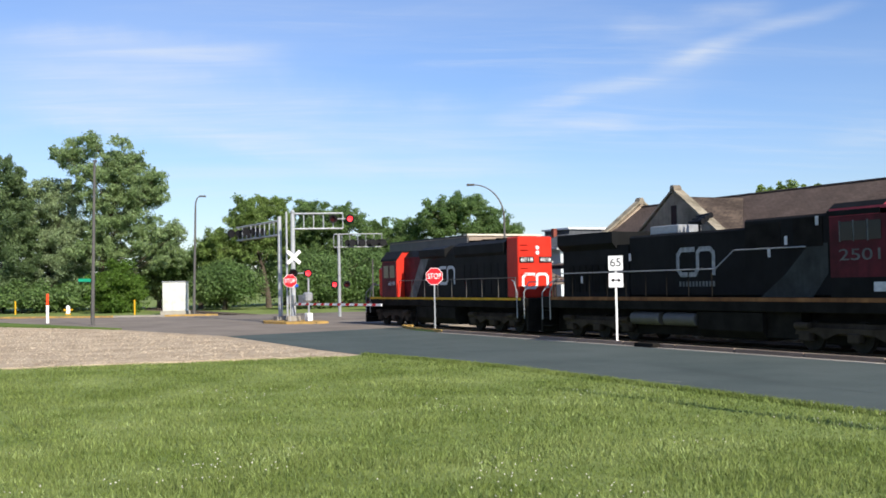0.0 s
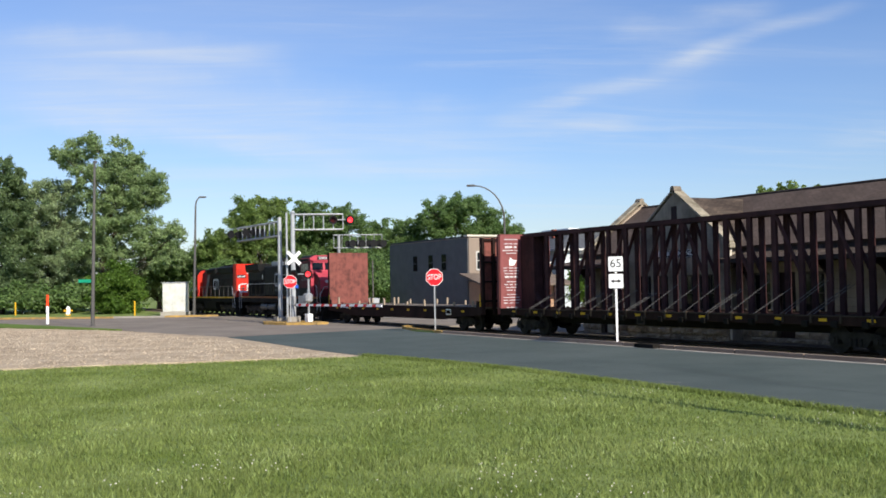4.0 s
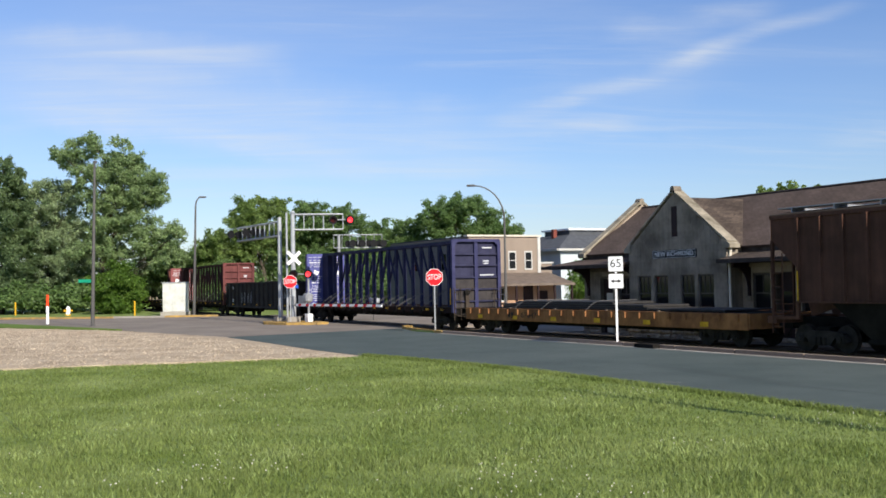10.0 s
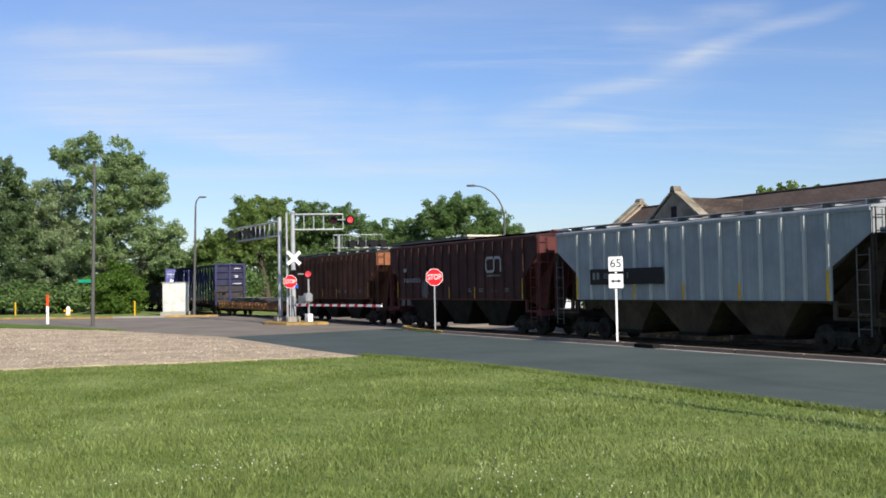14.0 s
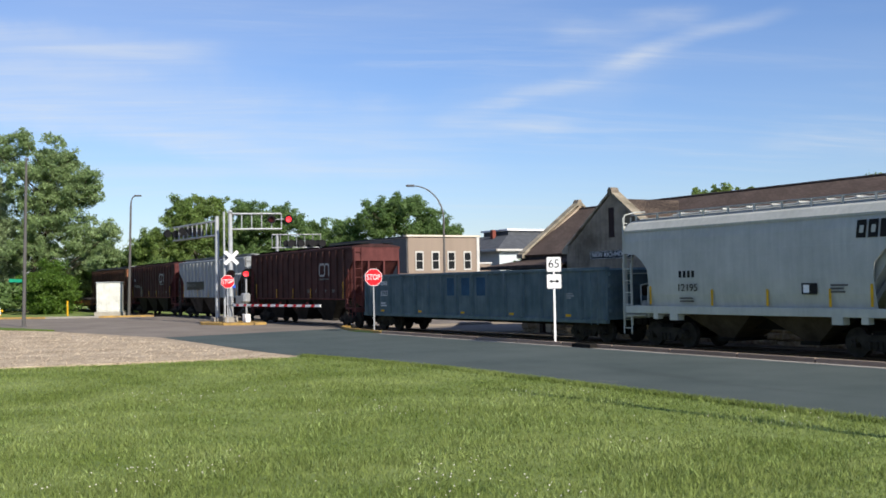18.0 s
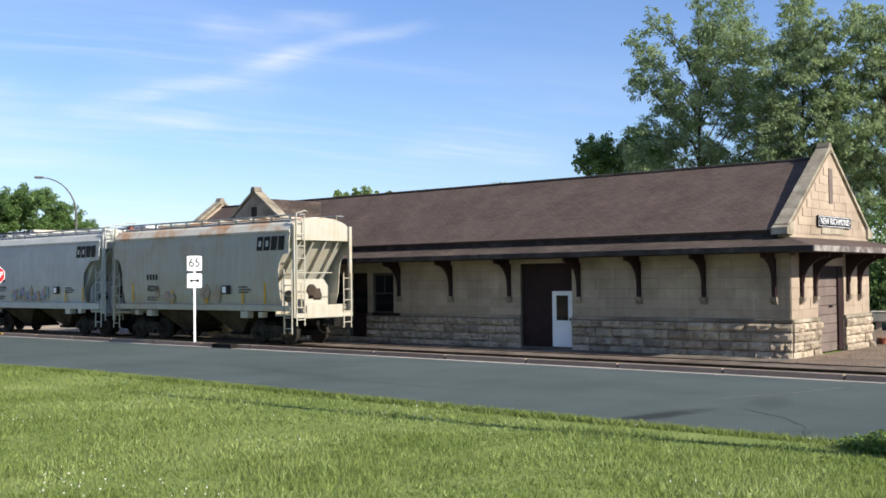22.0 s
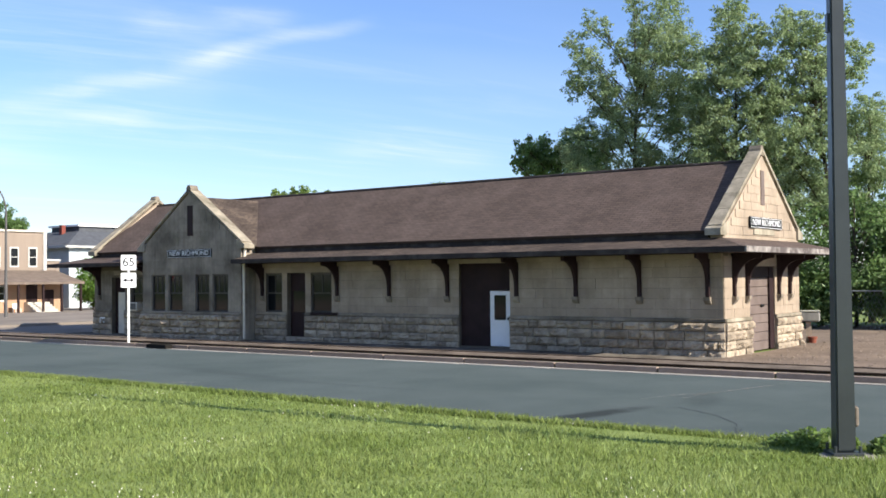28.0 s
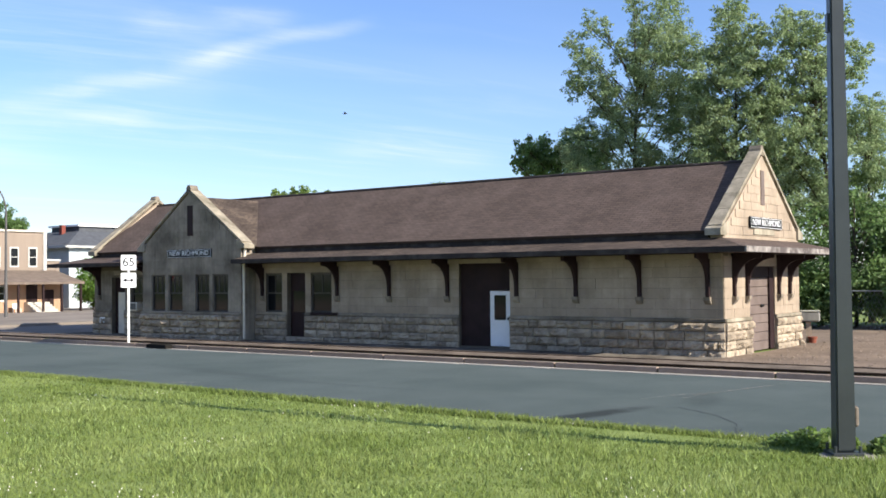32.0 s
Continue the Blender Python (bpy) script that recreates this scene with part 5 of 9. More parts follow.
# ---- centre-beam flat
def centrebeam(start, L, mat, end_mat, label, panels, seed=1):
    c = car("centrebeam_flatcar", start, L, label, "flatcar", "centre-beam flatcars")
    top, yy, dk = 4.93, 1.45, 1.20
    inner = "wing_blue" if end_mat == "blue_end" else "wing_maroon"
    sooty = "end_blue" if end_mat == "blue_end" else "maroon_end"
    rim = "rim_blue" if end_mat == "blue_end" else "maroon_end"
    part("deck", box(0.1, L - 0.1, -yy + 0.06, yy - 0.06, dk - 0.1, dk), "dark_sill", c)
    for s in (-1, 1):
        part("side_sill", box(0.05, L - 0.05, s * yy - 0.05, s * yy + 0.05, 0.93, dk + 0.02, 0.01), "dark_sill", c)
        part("sill_lip", box(0.05, L - 0.05, s * (yy + 0.03) - 0.05, s * (yy + 0.03) + 0.05, dk + 0.02, dk + 0.06), "grey_dirt", c)
    part("centre_sill", box(0.3, L - 0.3, -0.28, 0.28, 0.60, dk - 0.1), "soot", c)
    # leading bulkhead: its smooth inner face carries columns of white lettering
    for x, s in ((0.0, 1), (L, -1)):
        a, b = min(x, x + s * 0.08), max(x, x + s * 0.08)
        part("bulkhead", box(a, b, -yy - 0.02, yy + 0.02, dk + 0.06, top), inner if s > 0 else sooty, c)
        frame_bm = bmesh.new()
        prism(frame_bm, [(-yy - 0.06, 0.95), (-yy + 0.13, 0.95), (-yy + 0.13, top - 0.32), (-yy + 0.32, top - 0.13), (yy - 0.32, top - 0.13), (yy - 0.13, top - 0.32), (yy - 0.13, 0.95), (yy + 0.06, 0.95), (yy + 0.06, top - 0.1), (yy - 0.02, top + 0.02), (-yy + 0.02, top + 0.02), (-yy - 0.06, top - 0.1)], "x", min(x - s * 0.20, x - s * 0.002), max(x - s * 0.20, x - s * 0.002))
        part("bulkhead_frame", frame_bm, rim, c)
        part("bulkhead_post", box(min(x - s * 0.15, x - s * 0.003), max(x - s * 0.15, x - s * 0.003), -0.10, 0.10, 0.95, top - 0.13), rim, c)
        for z in (1.55, 2.20, 2.85, 3.50, 4.12):
            for y0, y1 in ((-yy + 0.13, -0.10), (0.10, yy - 0.13)):
                part("bulkhead_rib", prism(bmesh.new(), [(x - s * 0.003, z - 0.07), (x - s * 0.13, z - 0.03), (x - s * 0.13, z + 0.04), (x - s * 0.003, z + 0.06)], "y", y0, y1), sooty, c)
        part("end_sill", box(min(x - s * 0.12, x - s * 0.003), max(x - s * 0.12, x - s * 0.003), -yy + 0.13, yy - 0.13, 0.82, 1.22), "soot", c)
        for y0, y1 in ((-yy + 0.13, -0.10), (0.10, yy - 0.13)):
            part("kick_plate", box(min(x - s * 0.02, x - s * 0.003), max(x - s * 0.02, x - s * 0.003), y0 + 0.004, y1 - 0.004, 1.225, 2.78), "end_grime", c, "soot-covered lower panel")
    rng = random.Random(seed)
    for y0, w in ((-yy + 0.12, 1.05), (0.42, 0.95)):
        z = top - 0.22
        for k in range(19):
            h = 0.09 if k in (2, 8) else 0.04
            if k == 5:
                bm = prism(bmesh.new(), [(y0 + w * 0.35, z - 0.42), (y0 + w * 0.62, z - 0.42), (y0 + w * 0.78, z - 0.16), (y0 + w * 0.55, z - 0.12), (y0 + w * 0.42, z), (y0 + w * 0.36, z - 0.2)], "x", 0.081, 0.086)
                part("emblem", bm, "sign_white", c)
                z -= 0.52
            g = rng.uniform(0.0, 0.22) * w
            for q in range(3):
                a = y0 + g + (w - 2 * g) * q / 3
                part("stencil_line", box(0.0815, 0.0855, a, a + (w - 2 * g) / 3 * rng.uniform(0.6, 0.95), z - h, z), "loco_white", c)
            z -= h + (0.10 if k % 4 else 0.18)
    # centre beam: solid at the ends, open truss between
    for x, s in ((0.08, 1), (L - 0.08, -1)):
        part("gusset", box(min(x, x + s * 1.25), max(x, x + s * 1.25), -0.26, 0.26, dk, top - 0.06), mat, c)
        part("knee_brace", prism(bmesh.new(), [(x + s * 1.25, dk + 0.9), (x + s * 2.0, dk), (x + s * 1.82, dk), (x + s * 1.25, dk + 0.68)], "y", -0.3, -0.1), mat, c)
    for s in (-1, 1):
        part("top_chord", box(0.5, L - 0.5, s * 0.30 - 0.10, s * 0.30 + 0.10, top - 0.17, top + 0.02), mat, c)
    part("top_beam", box(0.5, L - 0.5, -0.2, 0.2, top - 0.14, top - 0.04), mat, c)
    n = panels
    w = (L - 2.66) / n
    post = mesh_of(bx(bmesh.new(), -0.11, 0.11, -0.36, -0.24, dk, top - 0.17), "post", mat)
    far_post = mesh_of(bx(bmesh.new(), -0.11, 0.11, 0.24, 0.36, dk, top - 0.17), "post", mat)
    for i in range(n + 1):
        x = 1.33 + w * i
        piece("post", post, c, pose(x, 0, 0)), piece("post", far_post, c, pose(x, 0, 0))
        if i < n and i % 2 == 1 or i == n // 2:
            rise = 1 if i <= n // 2 else -1
            lo, hi = (x + 0.1, x + w - 0.1) if rise > 0 else (x + w - 0.1, x + 0.1)
            for yb in (-0.3, 0.3):
                part("brace", rod(bmesh.new(), (lo, yb, 2.75), (hi, yb, top - 0.2), 0.07, seg=6), mat, c)
        for s in (-1, 1):
            foot = part("winch", box(x - 0.13, x + 0.13, s * (yy + 0.06) - 0.07, s * (yy + 0.06) + 0.07, 0.86, 1.08, 0.02), "soot", c)
            part("hook", box(x + 0.22, x + 0.3, s * (yy + 0.05) - 0.05, s * (yy + 0.05) + 0.05, 1.0, dk + 0.1), "grey_dirt", foot)
        if 0 < i < n - 1:
            slack = rng.uniform(0.65, 1.1)
            for dx in (0.0, 0.2) if rng.random() < 0.7 else (0.0,):
                part("tie_strap", rod(bmesh.new(), (x + dx, -yy + 0.0, dk + 0.03), (x + slack + dx, -0.37, dk + 1.15 * slack), 0.014, seg=5), "lamp_grey", c)
    for i in range(12):
        x = 1.2 + i * (L - 2.5) / 11
        plate(c, x, x + 0.34, -yy - 0.055, 1.06, 1.16, "yellow", "reflector")
    plate(c, 11.0, 11.5, -yy - 0.06, 0.72, 1.05, "grey_dirt", "placard")
    plate(c, 11.06, 11.44, -yy - 0.066, 0.78, 0.99, "soot", "placard_face")
    for y, z, wd, rows in ((0.45, 4.45, 0.6, 1), (0.50, 3.72, 0.35, 3), (0.30, 2.95, 0.85, 2), (0.45, 1.75, 0.4, 2)):
        bm = bmesh.new()
        for j in range(rows):
            bx(bm, L + 0.001, L + 0.005, y + j * 0.03, y + wd - j * 0.03, z - j * 0.13, z - j * 0.13 + 0.07)
        part("stencilling", bm, "loco_white", c)
    # brake gear, steps and grab irons of the trailing end
    for y0, y1 in ((-yy + 0.02, -yy + 0.42), (yy - 0.42, yy - 0.02)):
        ladder(c, y0, y1, L + 0.24, 0.55, 2.3, 4, "grey_dirt", axis="y")
    plate(c, L - 0.12, L - 0.02, -yy - 0.06, 1.4, 2.3, "yellow", "reflector")
    gear = part("hand_brake", rod(bmesh.new(), (L + 0.16, -0.62, 2.05), (L + 0.24, -0.62, 2.05), 0.17, seg=14), "soot", c)
    part("chain_guard", box(L + 0.14, L + 0.22, -0.72, -0.5, 1.1, 1.9), "grey_dirt", gear)
    part("lever", rod(bmesh.new(), (L + 0.22, -0.6, 2.0), (L + 0.22, -0.15, 2.35), 0.025, seg=6), "grey_dirt", gear)
    part("brake_platform", box(L + 0.14, L + 0.55, -0.95, 0.3, 1.16, 1.20), "grey_dirt", c)
    part("uncoupling_rod", tube(bmesh.new(), [(L + 0.3, -yy, 0.85), (L + 0.45, -0.9, 0.75), (L + 0.5, 0.1, 0.8)], 0.02, seg=6), "grey_dirt", c)
    truck(c, 2.1), truck(c, L - 2.1)
    coupler(c, 0.0, -1), coupler(c, L, 1)
    return c


# ---- bulkhead flat, empty but for stakes
def bulkhead_flat(start, L):
    c = car("bulkhead_flatcar", start, L, "empty flatcar with rust-red bulkheads and timber stakes", "flatcar")
    yy, top = 1.45, 4.86
    part("deck", box(0.1, L - 0.1, -yy + 0.05, yy - 0.05, 1.18, 1.30), "old_timber", c)
    for s in (-1, 1):
        bm = prism(bmesh.new(), [(0.0, 1.28), (L, 1.28), (L, 0.85), (L - 3.2, 0.72), (L - 4.2, 0.58), (4.2, 0.58), (3.2, 0.72), (0.0, 0.85)], "y", s * yy - 0.04, s * yy + 0.04)
        part("side_sill", bm, "dark_sill", c)
    part("centre_sill", box(0.3, L - 0.3, -0.28, 0.28, 0.55, 1.18), "soot", c)
    for x, s in ((0.0, 1), (L, -1)):
        part("bulkhead", box(min(x + s * 0.02, x + s * 0.14), max(x + s * 0.02, x + s * 0.14), -yy, yy, 1.3, top, 0.01), "rust", c, "scuffed rust-red bulkhead")
        for y in (-yy + 0.06, -0.75, 0.0, 0.75, yy - 0.06):
            part("bulkhead_post", box(min(x - s * 0.16, x + s * 0.02), max(x - s * 0.16, x + s * 0.02), y - 0.07, y + 0.07, 0.9, top), "dark_sill", c)
        for z in (1.6, 2.6, 3.6, top - 0.1):
            part("bulkhead_rib", box(min(x - s * 0.12, x + s * 0.015), max(x - s * 0.12, x + s * 0.015), -yy, yy, z - 0.05, z + 0.05), "dark_sill", c)
        part("bulkhead_edge", box(min(x - s * 0.1, x + s * 0.5), max(x - s * 0.1, x + s * 0.5), -yy - 0.05, -yy + 0.0, 0.95, 1.6), "dark_sill", c)
        plate(c, min(x + s * 0.05, x + s * 0.15) + 0.03, max(x + s * 0.05, x + s * 0.15) + 0.03, -yy - 0.05, 1.3, 1.95, "yellow", "reflector")
    rng = random.Random(5)
    for i in range(11):
        x = 1.4 + (L - 2.8) * i / 10
        for s in (-1, 1):
            if rng.random() < 0.85:
                lean = rng.uniform(-4, 4)
                part("stake", box(-0.07, 0.07, -0.05, 0.05, 0.0, rng.uniform(0.25, 0.5), 0.008), "timber", c).matrix_basis = pose(x + rng.uniform(-0.3, 0.3), s * (yy - 0.1), 1.29, 0, lean, 0)
    for i in range(9):
        plate(c, 1.5 + i * 2.3, 1.85 + i * 2.3, -yy - 0.04, 1.0, 1.1, "yellow", "reflector")
    bars(c, 2.2, -yy - 0.04, 1.05, 1.6, 0.16, 1, "loco_white", 4)
    plate(c, L - 4.0, L - 3.4, -yy - 0.04, 0.85, 1.15, "sign_white")
    plate(c, L - 3.95, L - 3.45, -yy - 0.047, 0.9, 1.1, "dark_sill")
    truck(c, 2.4), truck(c, L - 2.4)
    coupler(c, 0.0, -1), coupler(c, L, 1)


# ---- ochre flat with steel plates
def loaded_flat(start, L):
    c = car("flatcar", start, L, "rusty ochre flatcar loaded with dark steel", "flatcar")
    yy = 1.48
    part("deck", box(0.05, L - 0.05, -yy + 0.06, yy - 0.06, 1.14, 1.26), "soot", c)
    for s in (-1, 1):
        part("side_sill", box(0, L, s * yy - 0.05, s * yy + 0.05, 0.66, 1.26, 0.01), "ochre", c)
        for i in range(22):
            x = 0.5 + (L - 1.0) * i / 21
            part("stake_pocket", box(x - 0.08, x + 0.08, s * (yy + 0.05), s * (yy + 0.13), 0.98, 1.22) if s > 0 else box(x - 0.08, x + 0.08, -yy - 0.13, -yy - 0.051, 0.98, 1.22), "ochre", c)
    part("end_sill", box(-0.06, 0.06, -yy, yy, 0.7, 1.25), "ochre", c), part("end_sill", box(L - 0.06, L + 0.06, -yy, yy, 0.7, 1.25), "ochre", c)
    part("centre_sill", box(0.3, L - 0.3, -0.28, 0.28, 0.45, 1.14), "soot", c)
    for k, (a, b, z0, z1, w) in enumerate(((3.2, L - 6.1, 1.30, 1.40, 1.15), (3.0, L - 6.3, 1.42, 1.50, 1.2), (4.5, L - 8.5, 1.52, 1.62, 1.1), (L - 6.0, L - 1.5, 1.30, 1.37, 1.2))):
        part("steel_plate", box(a, b, -w, w, z0, z1), "steel_load", c)
    for x in (4.0, 8.0, 12.0, 15.5):
        part("dunnage", box(x - 0.06, x + 0.06, -1.25, 1.25, 1.26, 1.30), "timber", c)
    for x in (5.2, 7.6, 11.2):
        part("chain", tube(bmesh.new(), [(x - 0.35, -yy - 0.02, 1.25), (x - 0.15, -1.22, 1.55), (x, -1.0, 1.66), (x, 1.0, 1.66), (x - 0.3, yy, 1.25)], 0.018, seg=6), "lamp_grey", c)
    for i in range(6):
        plate(c, 1.3 + i * 3.4, 1.75 + i * 3.4, -yy - 0.05, 0.74, 0.92, "yellow", "reflector")
    number(c, "67047", 6.2, -yy - 0.052, 0.95, 0.36, "sign_black", width=1.4)
    bars(c, 4.3, -yy - 0.05, 0.82, 0.6, 0.26, 1, "sign_black", 2)
    truck(c, 2.0), truck(c, L - 2.0)
    coupler(c, 0.0, -1), coupler(c, L, 1)


# ---- hoppers with outside posts
def rib_hopper(start, L, mat, end_mat, label, posts, top=4.62, sill=1.72, roof="soot", emblem=False, num=None, band=False, seed=1, post_mat=None, walk_mat="lamp_grey", lettering="loco_white"):
    c = car("covered_hopper", start, L, label, "hopper car", "ribbed covered hoppers")
    y = 1.50
    pm = post_mat or mat
    low_mat = {"orange_end": mat, "grey_hop": "grey_dirt"}.get(end_mat, end_mat)
    first = 1.95 if band else 1.5
    slope, low, mid = first + 0.9, top - 0.8, sill + (top - sill) * 0.38
    # trough with sloping ends, between side sheets that are cut back under the ends
    bm = prism(bmesh.new(), [(0.3, low), (0.3, top), (L - 0.3, top), (L - 0.3, low), (L - 0.3 - slope, sill), (0.3 + slope, sill)], "y", -y + 0.03, y - 0.03)
    part("body", bm, low_mat, c)
    e = first - 0.1
    for a, b in ((-y, -y + 0.028), (y - 0.028, y)):
        bm = prism(bmesh.new(), [(0.27, low), (0.27, top), (L - 0.27, top), (L - 0.27, low), (L - e, mid), (L - e, sill), (e, sill), (e, mid)], "y", a, b)
        part("side_sheet", bm, mat, c)
    part("end_panel", box(L - 0.295, L - 0.25, -y, y, low, top - 0.01), end_mat, c), part("end_panel", box(0.25, 0.295, -y, y, low, top - 0.01), end_mat, c)
    for s, x in ((1, 0.3), (-1, L - 0.3)):
        for yy in (-y + 0.06, y - 0.06):
            part("end_post", box(min(x - s * 0.1, x + s * 0.0), max(x - s * 0.1, x + s * 0.0), yy - 0.05, yy + 0.05, 1.0, low - 0.004), low_mat, c)
            part("corner_post", box(min(x + s * (e - 0.42), x + s * (e - 0.28)), max(x + s * (e - 0.42), x + s * (e - 0.28)), yy - 0.05, yy + 0.05, 1.1, sill), low_mat, c)
        for yy in (-0.5, 0.5):
            part("end_rib", box(min(x - s * 0.06, x - s * 0.004), max(x - s * 0.06, x - s * 0.004), yy - 0.05, yy + 0.05, 1.2, low - 0.004), low_mat, c)
            bm = prism(bmesh.new(), [(x + s * 0.05, low - 0.15), (x + s * (slope - 0.1), sill - 0.1), (x + s * 0.9, 1.2), (x + s * 0.75, 1.2)], "y", yy - 0.02, yy + 0.02)
            part("end_web", bm, low_mat, c)
        part("end_sill", box(min(x - s * 0.3, x + s * 0.1), max(x - s * 0.3, x + s * 0.1), -y, y, 0.95, 1.2), low_mat, c)
        for yy in (-y + 0.05, y - 0.05):
            part("platform_rail", box(min(x + s * 0.105, x + s * (e - 0.43)), max(x + s * 0.105, x + s * (e - 0.43)), yy - 0.04, yy + 0.04, 1.1, 1.2), low_mat, c)
            part("grab_iron", rod(bmesh.new(), (x, yy, 1.62), (x + s * (e - 0.3), yy, 1.62), 0.018, seg=6), low_mat, c)
    bm = prism(bmesh.new(), [(-y - 0.03, top), (y + 0.03, top), (y, top + 0.06), (0.5, top + 0.2), (-0.5, top + 0.2), (-y, top + 0.06)], "x", 0.22, L - 0.22)
    part("roof", bm, roof, c)
    lift = 0.28 if walk_mat == "galv" else 0.20
    for s in (-1, 1):
        part("roof_walk", box(0.15, L - 0.15, s * 0.75 - 0.3, s * 0.75 + 0.3, top + lift, top + lift + 0.03), walk_mat, c)
        part("side_sill", box(e, L - e, s * y - 0.05, s * y + 0.03, sill - 0.07, sill - 0.004), low_mat, c)
        part("top_chord", box(0.25, L - 0.25, s * y - 0.06, s * y + 0.08, top - 0.1, top + 0.02), mat, c)
    for i in range(10):
        x = 0.8 + (L - 1.6) * i / 9
        part("walk_bracket", box(x - 0.03, x + 0.03, -1.05, 1.05, top + 0.12, top + lift - 0.002), walk_mat, c)
    gap = (L - 2 * first) / (posts - 1)
    for i in range(posts):
        x = first + gap * i
        for s in (-1, 1):
            bm = prism(bmesh.new(), [(x - 0.07, s * y), (x - 0.05, s * (y + 0.09)), (x + 0.05, s * (y + 0.09)), (x + 0.07, s * y)], "z", sill + 0.01, top - 0.62)
            post = part("post", bm, pm, c)
            bm = prism(bmesh.new(), [(x - 0.085, s * y), (x - 0.07, s * (y + 0.115)), (x + 0.07, s * (y + 0.115)), (x + 0.085, s * y)], "z", top - 0.618, top - 0.1)
            part("post_head", bm, pm, post)
    # hopper bays
    nb = 3
    for i in range(nb):
        xm = 0.3 + slope + (L - 0.6 - 2 * slope) * (i + 0.5) / nb
        w = (L - 0.6 - 2 * slope) / nb * 0.5
        bm = bmesh.new()
        up = [bm.verts.new(p) for p in ((xm - w, -y + 0.05, sill), (xm + w, -y + 0.05, sill), (xm + w, y - 0.05, sill), (xm - w, y - 0.05, sill))]
        dn = [bm.verts.new(p) for p in ((xm - 0.75, -1.15, 0.5), (xm + 0.75, -1.15, 0.5), (xm + 0.75, 1.15, 0.5), (xm - 0.75, 1.15, 0.5))]
        bm.faces.new(up), bm.faces.new(list(reversed(dn)))
        for k in range(4):
            bm.faces.new((up[k], dn[k], dn[(k + 1) % 4], up[(k + 1) % 4]))
        bmesh.ops.recalc_face_normals(bm, faces=list(bm.faces))
        h = part("hopper_bay", bm, "grey_dirt" if band else "soot", c)
        part("outlet_gate", box(xm - 0.85, xm + 0.85, -1.2, 1.2, 0.36, 0.5), "soot", h)
    part("centre_sill", box(0.2, L - 0.2, -0.25, 0.25, 0.72, 1.15), "soot", c)
    for x in (0.3, L - 0.8):
        ladder(c, x, x + 0.5, -y - 0.06, 0.62, low - 0.45, 6, "lamp_grey" if band else low_mat, r=0.017)
    ladder(c, -y + 0.05, -y + 0.5, L - 0.12, 0.7, top, 8, low_mat, axis="y")
    for k in (0, 4, 7, 10, posts - 1):
        x, h = first + gap * k, 1.0 if k in (0, posts - 1) else 0.62
        r = 0.055 if band else 0.03
        plate(c, x - r, x + r, -y - 0.098, sill + 0.02, sill + h, "yellow", "reflector")
    if emblem:
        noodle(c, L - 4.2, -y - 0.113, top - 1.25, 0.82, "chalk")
        bars(c, L - 4.9, -y - 0.112, top - 1.85, 1.4, 0.09, 1, "loco_grey", seed + 5)
    if num:
        number(c, num, 3.5, -y - 0.113, 2.75, 0.32, "chalk", width=2.3)
        bars(c, 2.4, -y - 0.112, 3.25, 0.42, 0.22, 1, "chalk", seed)
        for k in range(3):
            scrawl(c, 4.75, -y - 0.112 - 0.002 * k, 1.75, 0.8, 1.1, seed + k, "loco_grey", r=0.02)
    if band:
        plate(c, 2.95, 7.85, -y - 0.1, 2.36, 3.02, "sign_black", "band", "black number band")
        number(c, "87241", 4.85, -y - 0.108, 2.72, 0.34, "loco_grey", width=1.7)
        bars(c, 3.15, -y - 0.107, 2.57, 0.6, 0.3, 1, "loco_grey", 3)
    for k in range(0 if band else 4):
        bars(c, L - 7.2 + k * 1.3, -y - 0.004, sill + 0.5, 0.5, 0.04, 3, "loco_grey", seed + 10 + k)
    truck(c, 1.95), truck(c, L - 1.95)
    coupler(c, 0.05, -1), coupler(c, L - 0.05, 1)
    return c


